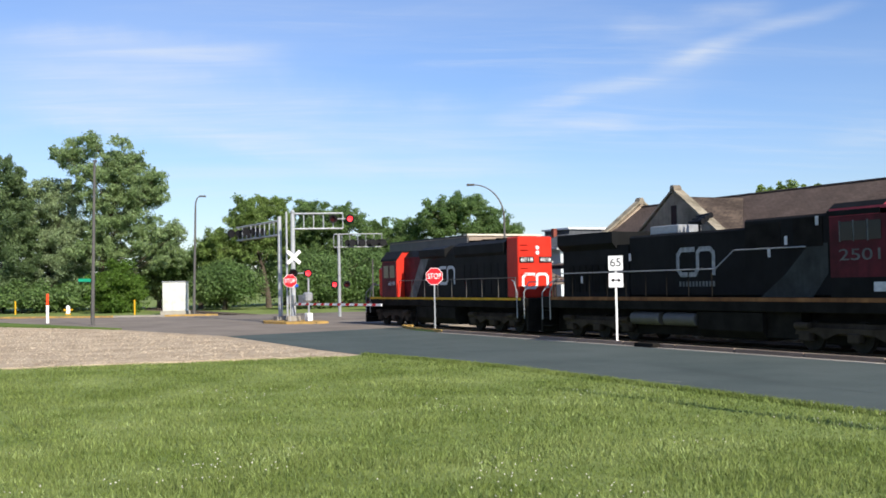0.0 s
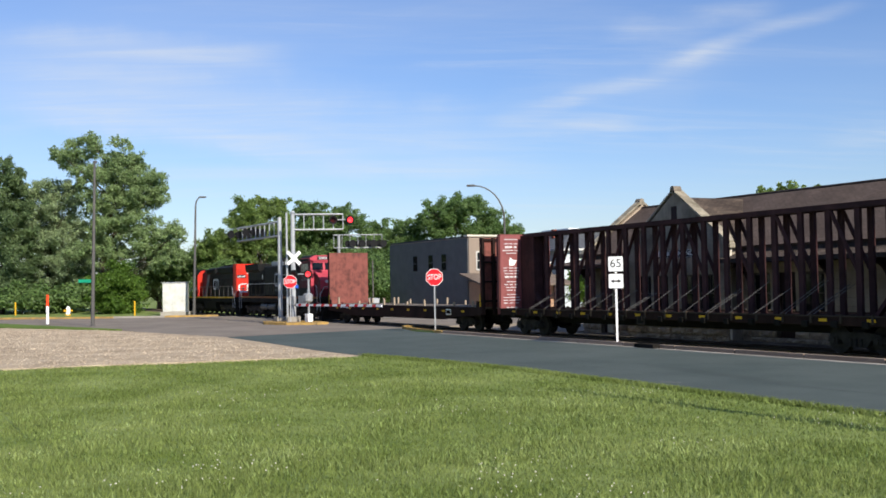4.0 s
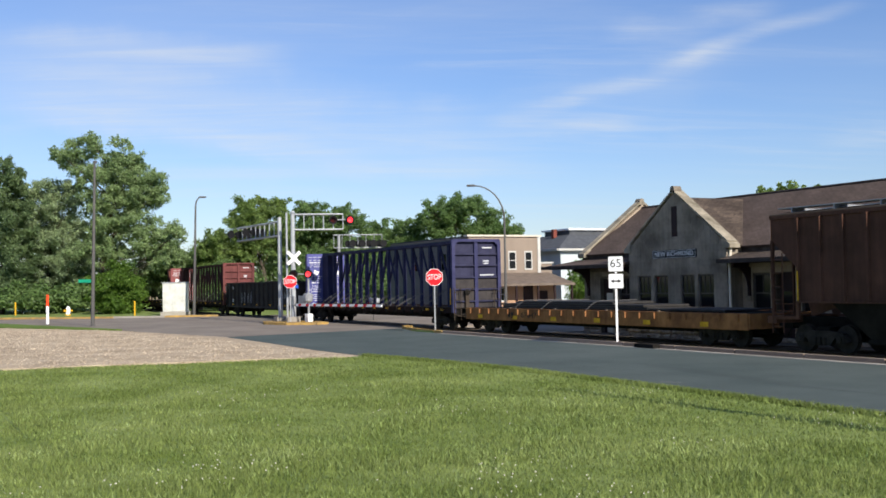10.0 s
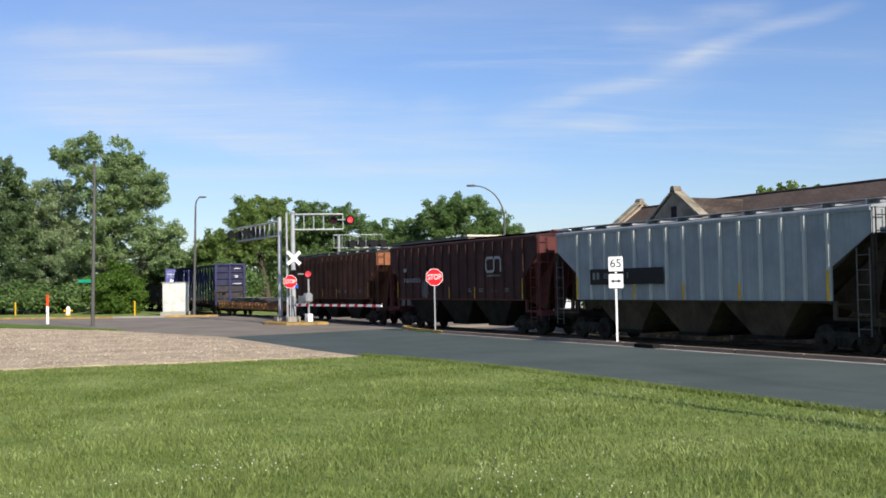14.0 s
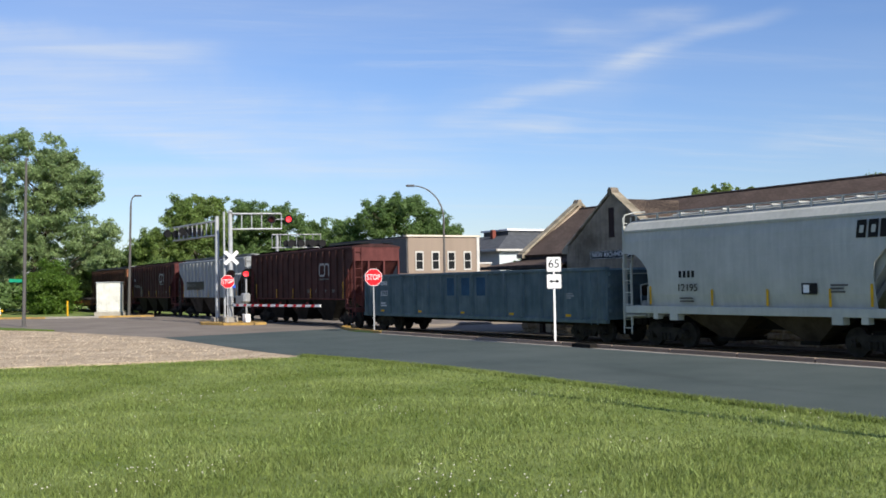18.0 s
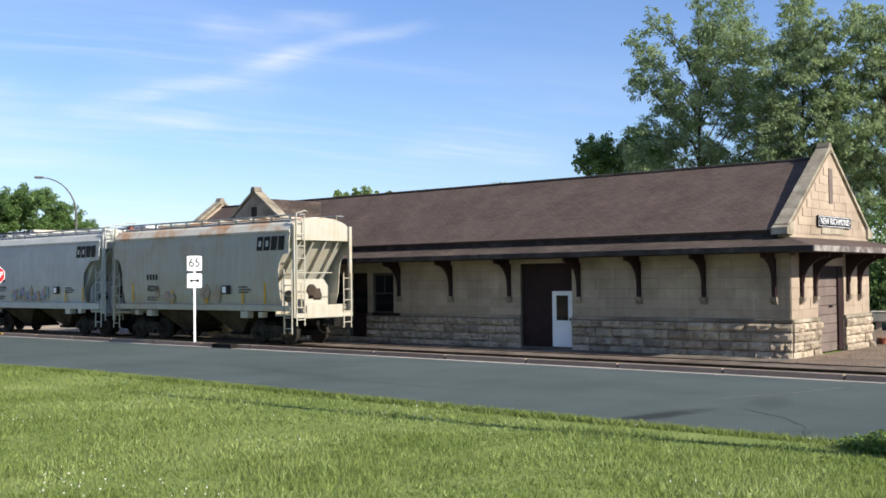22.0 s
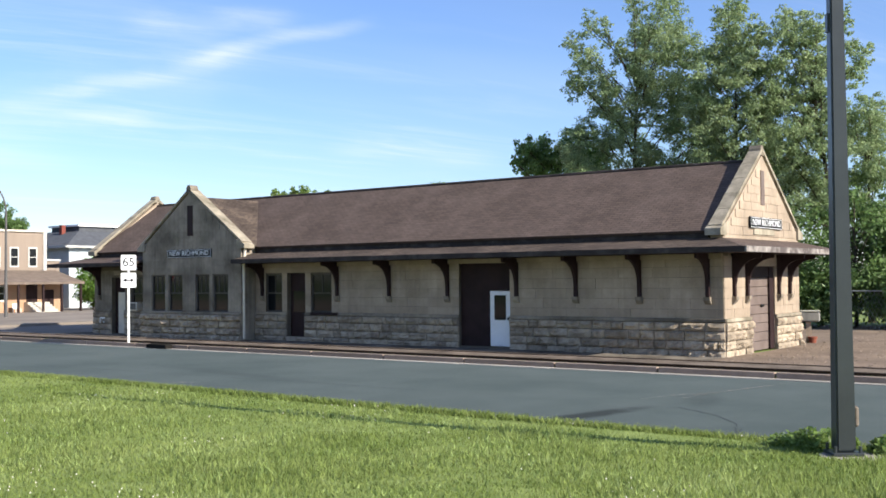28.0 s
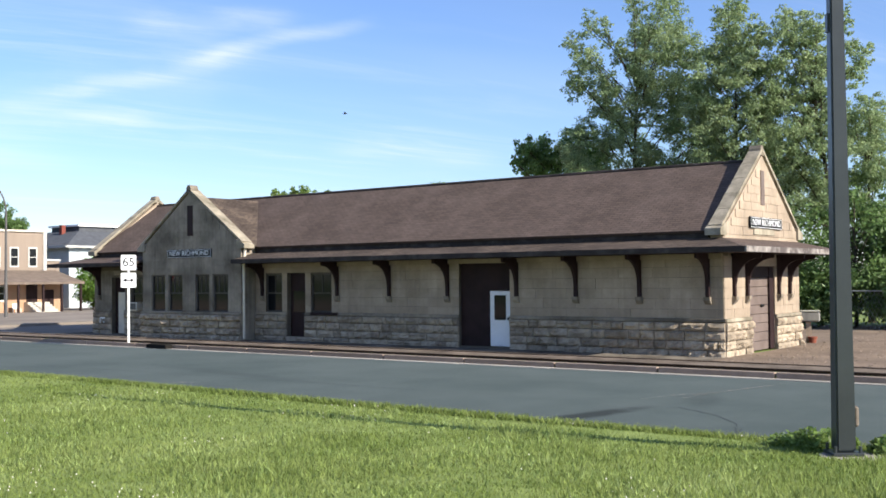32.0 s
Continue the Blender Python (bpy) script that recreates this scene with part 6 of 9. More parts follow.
# ---- smooth-sided short hoppers
def smooth_hopper(start, L, mat, roof, label, num, rails="gx_light", mark=True, top=4.70, seed=1, platform=True):
    c = car("covered_hopper", start, L, label, "hopper car", "smooth covered hoppers")
    sill = 1.50
    e = 0.33 if platform else 0.24                        # where the side sheets begin, from the coupled end
    # curved side sheets: height, half width, how far the end is cut back
    prof = [(sill, 1.44, 1.32), (sill + 0.45, 1.56, 1.32), (sill + 0.95, 1.61, 1.32), (sill + 1.38, 1.62, 1.28), (sill + 1.72, 1.62, 0.96), (sill + 1.95, 1.62, 0.62), (sill + 2.0, 1.615, 0.0), (top - 0.75, 1.60, 0.0), (top - 0.36, 1.53, 0.0)]
    if not platform:
        prof = [(a, b, {1.32: 0.62, 1.28: 0.60, 0.96: 0.50, 0.62: 0.35}.get(d, d)) for a, b, d in prof]
    for s in (-1, 1):
        bm = bmesh.new()
        out = [[bm.verts.new((x, s * w, z)) for x in (e + d, L * 0.3, L * 0.5, L * 0.7, L - e - d)] for z, w, d in prof]
        inn = [[bm.verts.new((x, s * (w - 0.03), z)) for x in (e + d, L * 0.3, L * 0.5, L * 0.7, L - e - d)] for z, w, d in prof]
        for g in (out, inn):
            for r0, r1 in zip(g, g[1:]):
                for k in range(4):
                    bm.faces.new((r0[k], r0[k + 1], r1[k + 1], r1[k]))
        for a, b in zip(range(len(prof) - 1), range(1, len(prof))):
            for k in (0, 4):
                bm.faces.new((out[a][k], out[b][k], inn[b][k], inn[a][k]))
        for k in range(4):
            bm.faces.new((out[0][k], out[0][k + 1], inn[0][k + 1], inn[0][k]))
        bmesh.ops.recalc_face_normals(bm, faces=list(bm.faces))
        part("side_sheet", bm, mat, c, smooth=False)
    run = 2.1                                             # the hopper's own sloping ends
    part("hopper_body", prism(bmesh.new(), [(e + 0.12, top - 0.62), (e + 0.12, top - 0.2), (L - e - 0.12, top - 0.2), (L - e - 0.12, top - 0.62), (L - e - run, sill - 0.1), (e + run, sill - 0.1)], "y", -1.40, 1.40), mat, c)
    half = [(1.575, top - 0.40), (1.59, top - 0.32), (1.50, top - 0.20), (1.40, top - 0.06), (1.12, top + 0.06), (0.7, top + 0.16), (0.25, top + 0.20)]
    part("roof", prism(bmesh.new(), half + [(-a, b) for a, b in reversed(half)], "x", e, L - e), roof, c)
    part("hatch", box(1.6, L - 1.6, -0.30, 0.30, top + 0.19, top + 0.27, 0.03), roof, c, "long trough hatch")
    for i in range(9):
        x = 2.0 + (L - 4.0) * i / 8
        part("hatch_bar", box(x - 0.03, x + 0.03, -0.38, 0.38, top + 0.27, top + 0.31), rails, c)
    for s in (-1, 1):
        w = part("roof_walk", box(e - 0.05, L - e + 0.05, s * 1.02 - 0.2, s * 1.02 + 0.2, top + 0.27, top + 0.30), "galv", c)
        for i in range(11):
            x = 0.6 + (L - 1.2) * i / 10
            part("walk_leg", box(x - 0.03, x + 0.03, s * 1.2 - 0.03, s * 1.2 + 0.03, top + 0.02, top + 0.28), rails, w)
        if platform:
            part("side_sill", box(e + 0.02, L - e - 0.02, s * 1.50 - 0.11, s * 1.50 + 0.13, sill - 0.25, sill + 0.02, 0.012), rails, c)
        else:
            part("side_sill", box(e + 0.02, L - e - 0.02, s * 1.47 - 0.1, s * 1.47 + 0.09, sill - 0.20, sill + 0.015, 0.01), mat, c)
    for s, x in ((1, e), (-1, L - e)):
        def bar(name, a, b, y0, y1, z0, z1, m=rails, bev=0.0):
            return part(name, box(min(x + s * a, x + s * b), max(x + s * a, x + s * b), y0, y1, z0, z1, bev), m, c)
        for yy in (-1.46, 1.46):
            bar("corner_post", -0.20, -0.10, yy - 0.07, yy + 0.07, 1.05, top - 0.12)
        # arched end panel above the slope
        arch = [(-1.50, top - 0.70), (1.50, top - 0.70), (1.50, top - 0.22), (1.2, top + 0.0), (0.7, top + 0.14), (-0.7, top + 0.14), (-1.2, top + 0.0), (-1.50, top - 0.22)]
        part("end_panel", prism(bmesh.new(), arch, "x", min(x - s * 0.10, x + s * 0.02), max(x - s * 0.10, x + s * 0.02)), rails, c)
        for yy in (-0.98, -0.33, 0.33, 0.98):
            bm = prism(bmesh.new(), [(x + s * 0.10, top - 0.66), (x + s * (run - 0.15), sill + 0.05), (x + s * (run - 0.33), sill + 0.05), (x - s * 0.06, top - 0.66)], "y", yy - 0.045, yy + 0.045)
            part("slope_rib", bm, rails, c)
        part("end_web", prism(bmesh.new(), [(-1.38, 1.1), (1.38, 1.1), (1.38, 2.2), (1.1, 2.52), (-1.1, 2.52), (-1.38, 2.2)], "x", min(x + s * 1.0, x + s * 1.06), max(x + s * 1.0, x + s * 1.06)), mat, c, "grey web plate under the slope sheet")
        part("web_hole", rod(bmesh.new(), (x + s * 0.985, -0.75, 1.85), (x + s * 0.998, -0.75, 1.85), 0.24, seg=16), "soot", c)
        part("web_hole", rod(bmesh.new(), (x + s * 0.985, 0.75, 1.85), (x + s * 0.998, 0.75, 1.85), 0.24, seg=16), "soot", c)
        bar("end_platform", -0.20, 0.95, -1.44, 1.44, 1.12, 1.18)
        bar("end_sill", -0.26, -0.14, -0.95, 0.95, 1.02, 1.52, rails, 0.02)
        bar("end_beam", -0.24, -0.15, -1.50, 1.50, 1.05, 1.22)
        ladder(c, min(x - s * 0.12, x + s * 0.32), max(x - s * 0.12, x + s * 0.32), -1.58, 0.45, 3.15 if platform else 2.9, 6, rails)
        ladder(c, -1.44, -1.04, x - s * 0.24, 0.75, top + 0.22, 9, rails, r=0.02, axis="y")
        ladder(c, 1.02, 1.42, x - s * 0.24, 0.6, 2.75, 5, rails, axis="y")
        part("hand_rail", rod(bmesh.new(), (x - s * 0.22, -1.4, 2.75), (x - s * 0.22, 0.4, 2.75), 0.02, seg=6), rails, c)
        part("roof_rail", tube(bmesh.new(), [(x - s * 0.2, -1.45, top - 0.1), (x - s * 0.2, -1.4, top + 0.3), (x - s * 0.1, -0.9, top + 0.42), (x + s * 0.1, -0.6, top + 0.42)], 0.025, seg=6), rails, c)
        gear = part("brake_gear", rod(bmesh.new(), (x - s * 0.12, -0.55, 2.1), (x - s * 0.04, -0.55, 2.1), 0.22, seg=14), "grey_dirt", c)
        part("reservoir", rod(bmesh.new(), (x + s * 0.15, -0.8, 1.55), (x + s * 0.15, 0.25, 1.55), 0.16, seg=12), rails, gear)
        part("valve_box", box(min(x + s * 0.02, x + s * 0.35), max(x + s * 0.02, x + s * 0.35), -0.35, 0.05, 1.75, 2.15, 0.03), "grey_dirt", gear)
        part("pipe", tube(bmesh.new(), [(x + s * 0.1, -0.9, 1.3), (x + s * 0.1, -0.9, 2.3), (x + s * 0.3, -0.5, 2.4)], 0.025, seg=6), rails, gear)
        bar("jacking_pad", 2.45, 2.85, -1.62, -1.3, 1.02, 1.28)
        bar("poling_pocket", 1.55, 1.8, -1.60, -1.35, 1.05, 1.26)
        plate(c, min(x + s * 1.36, x + s * 1.46), max(x + s * 1.36, x + s * 1.46), -1.585 if platform else -1.60, sill + 0.08, sill + 1.1, "yellow", "reflector")
    for xm in (L * 0.36, L * 0.64):
        bm = bmesh.new()
        w = L * 0.15
        up = [bm.verts.new(p) for p in ((xm - w, -1.4, sill), (xm + w, -1.4, sill), (xm + w, 1.4, sill), (xm - w, 1.4, sill))]
        dn = [bm.verts.new(p) for p in ((xm - 0.3, -0.7, 0.42), (xm + 0.3, -0.7, 0.42), (xm + 0.3, 0.7, 0.42), (xm - 0.3, 0.7, 0.42))]
        bm.faces.new(up), bm.faces.new(list(reversed(dn)))
        for k in range(4):
            bm.faces.new((up[k], dn[k], dn[(k + 1) % 4], up[(k + 1) % 4]))
        bmesh.ops.recalc_face_normals(bm, faces=list(bm.faces))
        h = part("hopper_bay", bm, "grey_dirt", c)
        part("outlet_gate", box(xm - 0.4, xm + 0.4, -0.8, 0.8, 0.30, 0.42), "soot", h)
    part("centre_sill", box(0.2, L - 0.2, -0.25, 0.25, 0.72, 1.1), "soot", c)
    if mark:
        shape_mark(c, L - 2.22 if platform else L - 2.1, -1.622, top - 1.07, 0.74, "sign_black")
    number(c, num, 3.72 if platform else 3.15, -1.63, 2.18, 0.36, "sign_black", width=0.19 * len(num))
    bars(c, 3.3 if platform else 2.72, -1.624, 2.55, 0.86, 0.24, 1, "sign_black", seed)
    bars(c, 3.3 if platform else 2.72, -1.60, 1.78, 0.9, 0.06, 2, "lamp_grey", seed + 1)
    for x in (L * 0.37, L * 0.56, L * 0.75):
        plate(c, x, x + 0.1, -1.60, sill + 0.06, sill + 0.62, "yellow", "reflector")
    if num in ("12222", "8024"):
        tints = ("spray_teal", "spray_mauve", "spray_tan") if num == "12222" else ("spray_tan",)
        rng = random.Random(seed)
        for k in range(16 if num == "12222" else 9):
            a = 4.9 + 3.4 * k / 15 + rng.uniform(-0.1, 0.1) if num == "12222" else (3.4 if k < 5 else 6.5) + rng.uniform(0, 1.2)
            b, w, h = 1.58 + rng.uniform(0, 0.16), rng.uniform(0.16, 0.32), rng.uniform(0.14, 0.36)
            shape = [(a + w * math.cos(q) * rng.uniform(0.5, 1.1), b + h + h * math.sin(q) * rng.uniform(0.5, 1.1)) for q in [0.7 * i for i in range(9)]]
            part("spray_patch", prism(bmesh.new(), shape, "y", -1.617 - 0.0007 * k, -1.60), tints[k % len(tints)], c)
    plate(c, L - 4.3, L - 3.7, -1.612, 1.95, 2.3, "sign_black", "plate")
    plate(c, L - 4.23, L - 4.0, -1.619, 2.0, 2.25, "sign_white", "plate_mark")
    bars(c, L - 3.2, -1.605, 2.2, 0.8, 0.06, 3, "lamp_grey", seed + 3)
    truck(c, 2.0), truck(c, L - 2.0)
    coupler(c, 0.1, -1), coupler(c, L - 0.1, 1)
    return c


# ---- locomotives
def loco_truck(c, x, base=4.0):
    t = part("truck", box(x - 2.3, x + 2.3, -1.05, 1.05, 0.55, 0.95), "grey_dirt", c)
    for s in (-1, 1):
        yy = s * 1.12
        bm = prism(bmesh.new(), [(x - 2.5, 0.55), (x - 2.4, 0.8), (x + 2.4, 0.8), (x + 2.5, 0.55), (x + 1.6, 0.62), (x + 1.2, 0.42), (x + 0.7, 0.62), (x - 0.7, 0.62), (x - 1.2, 0.42), (x - 1.6, 0.62)], "y", yy - 0.1, yy + 0.1)
        part("side_frame", bm, "grey_dirt", t)
        for k in (-1, 0, 1):
            part("journal_box", box(x + k * base / 2 - 0.24, x + k * base / 2 + 0.24, yy - 0.16, yy + 0.16, 0.34, 0.64, 0.03), "grey_dirt", t)
        for k in (-0.5, 0.5):
            part("brake_cylinder", rod(bmesh.new(), (x + k * base - 0.35, yy * 1.12, 0.86), (x + k * base + 0.25, yy * 1.12, 0.86), 0.12, seg=10), "grey_dirt", t)
    for k in (-1, 0, 1):
        piece("wheel", WHEEL, t, pose(x + k * base / 2, -0.78, 0.5) @ Matrix.Diagonal((1.08, 1, 1.08, 1)))
        piece("wheel", FAR_WHEEL, t, pose(x + k * base / 2, 0.78, 0.5) @ Matrix.Diagonal((1.08, 1, 1.08, 1)))


def railing(c, x0, x1, y, z0, z1, n, mat):
    r = part("handrail", rod(bmesh.new(), (x0, y, z1), (x1, y, z1), 0.022, seg=6), mat, c)
    for i in range(n):
        x = x0 + (x1 - x0) * i / (n - 1)
        part("stanchion", rod(bmesh.new(), (x, y, z0), (x, y, z1), 0.02, seg=6), mat, r)


def step_well(c, x, s, mat="galv"):
    for k in (-1, 1):
        part("grab_rail", tube(bmesh.new(), [(x, k * 1.5, 0.75), (x, k * 1.5, 2.0), (x - s * 0.35, k * 1.45, 2.55), (x - s * 0.65, k * 1.4, 2.62)], 0.03, seg=6), mat, c)
        part("grab_rail", tube(bmesh.new(), [(x + s * 0.65, k * 1.5, 0.75), (x + s * 0.65, k * 1.5, 2.0), (x + s * 0.45, k * 1.1, 2.5), (x + s * 0.45, k * 0.6, 2.5)], 0.03, seg=6), mat, c)
        for z in (0.45, 0.8, 1.15):
            part("step", box(min(x, x + s * 0.65), max(x, x + s * 0.65), k * 1.25 - 0.22, k * 1.25 + 0.22, z, z + 0.04), "soot", c)


def loco_lead():
    """Six-axle road switcher; its cab leads."""
    L = 19.9
    c = car("locomotive", -63.1, L, "black and red diesel locomotive with its cab leading", "locomotive", "locomotives")
    zf = 1.72
    part("frame", box(0.2, L - 0.2, -1.5, 1.5, 1.25, zf, 0.02), "soot", c)
    for s in (-1, 1):
        part("sill_stripe", box(0.9, L - 0.6, s * 1.5 - 0.012, s * 1.5 + 0.012, 1.62, 1.74), "yellow", c)
    part("short_hood", box(1.1, 2.9, -0.95, 0.95, zf, 3.6, 0.12), "loco_red", c)
    bm = prism(bmesh.new(), [(-1.5, zf), (1.5, zf), (1.5, 3.9), (1.1, 4.45), (-1.1, 4.45), (-1.5, 3.9)], "x", 2.9, 5.0)
    cab = part("cab", bm, "loco_red", c)
    part("cab_roof", prism(bmesh.new(), [(-1.55, 3.9), (-1.53, 4.05), (-1.12, 4.52), (1.12, 4.52), (1.53, 4.05), (1.55, 3.9), (1.1, 4.46), (-1.1, 4.46)], "x", 2.8, 5.1), "loco_black", cab)
    # near cab side: shade is put into this darker red
    part("cab_side", box(2.9, 4.97, -1.512, -1.502, zf, 3.88), "loco_red_shaded", cab, "grimy red cab side, darkened for shade")
    part("cab_rear", box(5.003, 5.02, -1.5, -0.97, zf, 3.9), "loco_red", cab)
    for x in (3.2, 4.1):
        part("window", box(x, x + 0.7, -1.53, -1.514, 2.9, 3.65), "glass", cab)
    for y in (-1.2, -0.5, 0.3):
        part("windscreen", box(2.87, 2.899, y, y + 0.6, 3.55, 4.1), "glass", cab)
    number(c, "6018", 4.3, -1.516, 2.55, 0.34, "loco_white", width=0.9)
    # long hood
    bm = prism(bmesh.new(), [(-0.95, zf), (0.95, zf), (0.95, 4.1), (0.6, 4.5), (-0.6, 4.5), (-0.95, 4.1)], "x", 5.0, 17.2)
    hood = part("long_hood", bm, "loco_black", c)
    bm = prism(bmesh.new(), [(5.6, zf), (6.6, zf), (8.4, 4.1), (7.4, 4.1)], "y", -0.962, -0.953)
    part("stripe", bm, "loco_grey", hood, "slanted grey stripe")
    # red stripe by the cab, its shade put into the colour
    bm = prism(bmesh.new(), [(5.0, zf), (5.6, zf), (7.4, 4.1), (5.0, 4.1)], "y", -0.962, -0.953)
    part("stripe", bm, "loco_red_shaded", hood)
    part("rear_hood", box(17.2, 18.3, -1.0, 1.0, zf, 4.76, 0.06), "loco_red", c, "bright red hood end")
    part("flared_radiator", prism(bmesh.new(), [(-0.97, 3.9), (-1.06, 4.05), (-1.06, 4.50), (-0.7, 4.70), (0.7, 4.70), (1.06, 4.50), (1.06, 4.05), (0.97, 3.9)], "x", 11.6, 17.0), "loco_black", c)
    for i in range(3):
        part("roof_fan", rod(bmesh.new(), (12.6 + 1.5 * i, 0, 4.69), (12.6 + 1.5 * i, 0, 4.80), 0.6, seg=16), "soot", c)
    part("dynamic_brake", prism(bmesh.new(), [(-0.96, 3.95), (-1.05, 4.05), (-1.05, 4.45), (-0.6, 4.62), (0.6, 4.62), (1.05, 4.45), (1.05, 4.05), (0.96, 3.95)], "x", 7.2, 10.5), "loco_black", c)
    for i in range(12):
        part("hood_door", box(8.4 + i * 0.72, 9.05 + i * 0.72, -0.975, -0.955, 1.9, 3.5, 0.006) if not 1 <= i <= 4 else box(8.4 + i * 0.72, 9.05 + i * 0.72, -0.957, -0.953, 1.9, 2.1), "loco_black", hood)
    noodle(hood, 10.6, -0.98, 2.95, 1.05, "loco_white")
    for y, w in ((-0.52, 0.82), (0.58, 0.72)):
        part("number_board", box(18.3, 18.33, y - w / 2, y + w / 2, 3.45, 3.75), "sign_black", c)
        number(c, "6018", 18.335, y, 3.6, 0.26, "sign_white", 90, w * 0.85)
    for z in (3.95, 4.2):
        part("headlight", rod(bmesh.new(), (18.3, 0.1, z), (18.36, 0.1, z), 0.1, seg=12), "sign_white", c)
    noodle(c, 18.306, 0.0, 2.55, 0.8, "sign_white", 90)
    for z in (2.9, 3.2, 4.1, 4.35):
        part("grab_iron", tube(bmesh.new(), [(18.3, -0.85, z), (18.36, -0.85, z), (18.36, -0.45, z), (18.3, -0.45, z)], 0.018, seg=5), "loco_red", c)
    part("fuel_tank", prism(bmesh.new(), [(-1.45, 1.22), (-1.45, 0.6), (-1.15, 0.28), (1.15, 0.28), (1.45, 0.6), (1.45, 1.22)], "x", 7.6, 12.4), "soot", c)
    for x, s in ((0.2, -1), (L - 0.2, 1)):
        part("pilot", box(min(x, x + s * 0.12), max(x, x + s * 0.12), -1.45, 1.45, 0.15, zf), "soot", c)
        step_well(c, x - s * 0.75, s, "galv")
        coupler(c, x, s)
    # plain dark boxes added to close the bright gaps about the trucks
    for a, b in ((0.4, 7.5), (12.5, 19.5)):
        part("traction_gear", box(a, b, -0.66, 0.66, 0.22, 1.25), "soot", c)
    part("nose_board", box(1.07, 1.099, -0.5, 0.5, 3.0, 3.3), "sign_black", c)
    railing(c, 5.3, L - 1.2, -1.42, zf, 2.72, 9, "lamp_grey"), railing(c, 5.3, L - 1.2, 1.42, zf, 2.72, 9, "lamp_grey")
    loco_truck(c, 3.9), loco_truck(c, L - 3.9)


def loco_trail():
    """Wide-cab road engine; its cab trails, at the right."""
    L = 22.3
    c = car("locomotive", -42.2, L, "grimy black wide-cab diesel locomotive with a faded red cab", "locomotive", "locomotives")
    zf = 1.80
    part("frame", box(0.2, L - 0.2, -1.5, 1.5, 1.30, zf, 0.02), "soot", c)
    for s in (-1, 1):
        part("sill_stripe", box(0.9, L - 0.8, s * 1.5 - 0.012, s * 1.5 + 0.012, 1.66, 1.80), "ochre", c)
    # radiator cab, winged
    bm = prism(bmesh.new(), [(-0.95, zf), (0.95, zf), (0.95, 4.0), (-0.95, 4.0)], "x", 1.3, 6.2)
    part("radiator_cabin", bm, "loco_black", c)
    part("radiator_housing", prism(bmesh.new(), [(-0.95, 3.85), (-1.2, 4.10), (-1.2, 4.58), (1.2, 4.58), (1.2, 4.10), (0.95, 3.85)], "x", 1.2, 5.4), "loco_black", c)
    for i in range(9):
        part("louvre", box(1.8 + 0.48 * i, 2.14 + 0.48 * i, -0.975, -0.951, 2.0, 3.2), "soot", c)
    part("long_hood", box(6.2, 13.2, -0.95, 0.95, zf, 4.32, 0.08), "loco_black", c)
    part("exhaust_box", box(7.2, 9.0, -0.6, 0.6, 4.32, 4.68, 0.04), "galv", c, "pale exhaust silencer")
    part("blower_cabin", box(13.2, 17.5, -1.15, 1.15, zf, 4.58, 0.08), "loco_black", c)
    part("intake_grille", box(13.3, 15.0, -1.17, -1.151, 3.6, 4.4), "soot", c)
    part("intake_grille", box(15.6, 16.9, -1.17, -1.151, 3.5, 4.45), "soot", c)
    bm = prism(bmesh.new(), [(14.0, zf), (16.4, zf), (17.1, 2.6), (17.1, 3.6), (16.3, 3.6), (15.2, 2.6)], "y", -1.163, -1.153)
    part("stripe", bm, "loco_dim", c, "faded grey stripe")
    # horn
    hn = part("horn", rod(bmesh.new(), (9.9, -0.3, 4.32), (9.9, -0.3, 4.82), 0.05, seg=6), "black", c)
    for k in range(3):
        part("trumpet", rod(bmesh.new(), (9.5, -0.5 + 0.2 * k, 4.72 + 0.12 * k), (10.35, -0.5 + 0.2 * k, 4.72 + 0.12 * k), 0.04, 0.12, seg=8), "black", hn)
    # wide cab and nose
    bm = prism(bmesh.new(), [(17.5, zf), (20.0, zf), (20.0, 3.55), (19.82, 4.66), (17.5, 4.66)], "y", -1.5, 1.5)
    cab = part("cab", bm, "loco_pink", c, "faded red safety cab")
    part("cab_roof", prism(bmesh.new(), [(-1.52, 4.42), (-1.52, 4.58), (-1.15, 4.86), (1.15, 4.86), (1.52, 4.58), (1.52, 4.42)], "x", 17.4, 19.5), "loco_black", cab)
    part("cab_brow", prism(bmesh.new(), [(-1.5, 4.40), (-1.5, 4.56), (-1.13, 4.83), (1.13, 4.83), (1.5, 4.56), (1.5, 4.40)], "x", 19.5, 19.95), "loco_pink", cab)
    bm = prism(bmesh.new(), [(20.0, zf), (21.3, zf), (21.3, 3.02), (21.15, 3.14), (20.0, 3.66)], "y", -1.22, 1.22)
    nose_ = part("nose", bm, "loco_pink", c)
    for y, w in ((-1.34, 0.80), (-0.36, 0.66), (0.50, 0.80)):
        bm = prism(bmesh.new(), [(19.995, 3.76), (19.91, 4.28), (19.86, 4.28), (19.94, 3.76)], "y", y, y + w)
        part("windscreen", bm, "glass", cab)
    part("number_board", box(19.951, 19.99, -0.95, -0.1, 4.50, 4.74), "sign_black", cab)
    number(cab, "2501", 19.996, -0.52, 4.62, 0.24, "sign_white", 90, 0.62)
    for y in (0.3, 0.52):
        part("headlight", rod(bmesh.new(), (19.951, y, 4.62), (20.05, y, 4.62), 0.1, seg=10), "black", cab)
    part("door_light", rod(bmesh.new(), (21.2, -0.75, 2.9), (21.36, -0.75, 2.9), 0.1, seg=10), "loco_white", nose_)
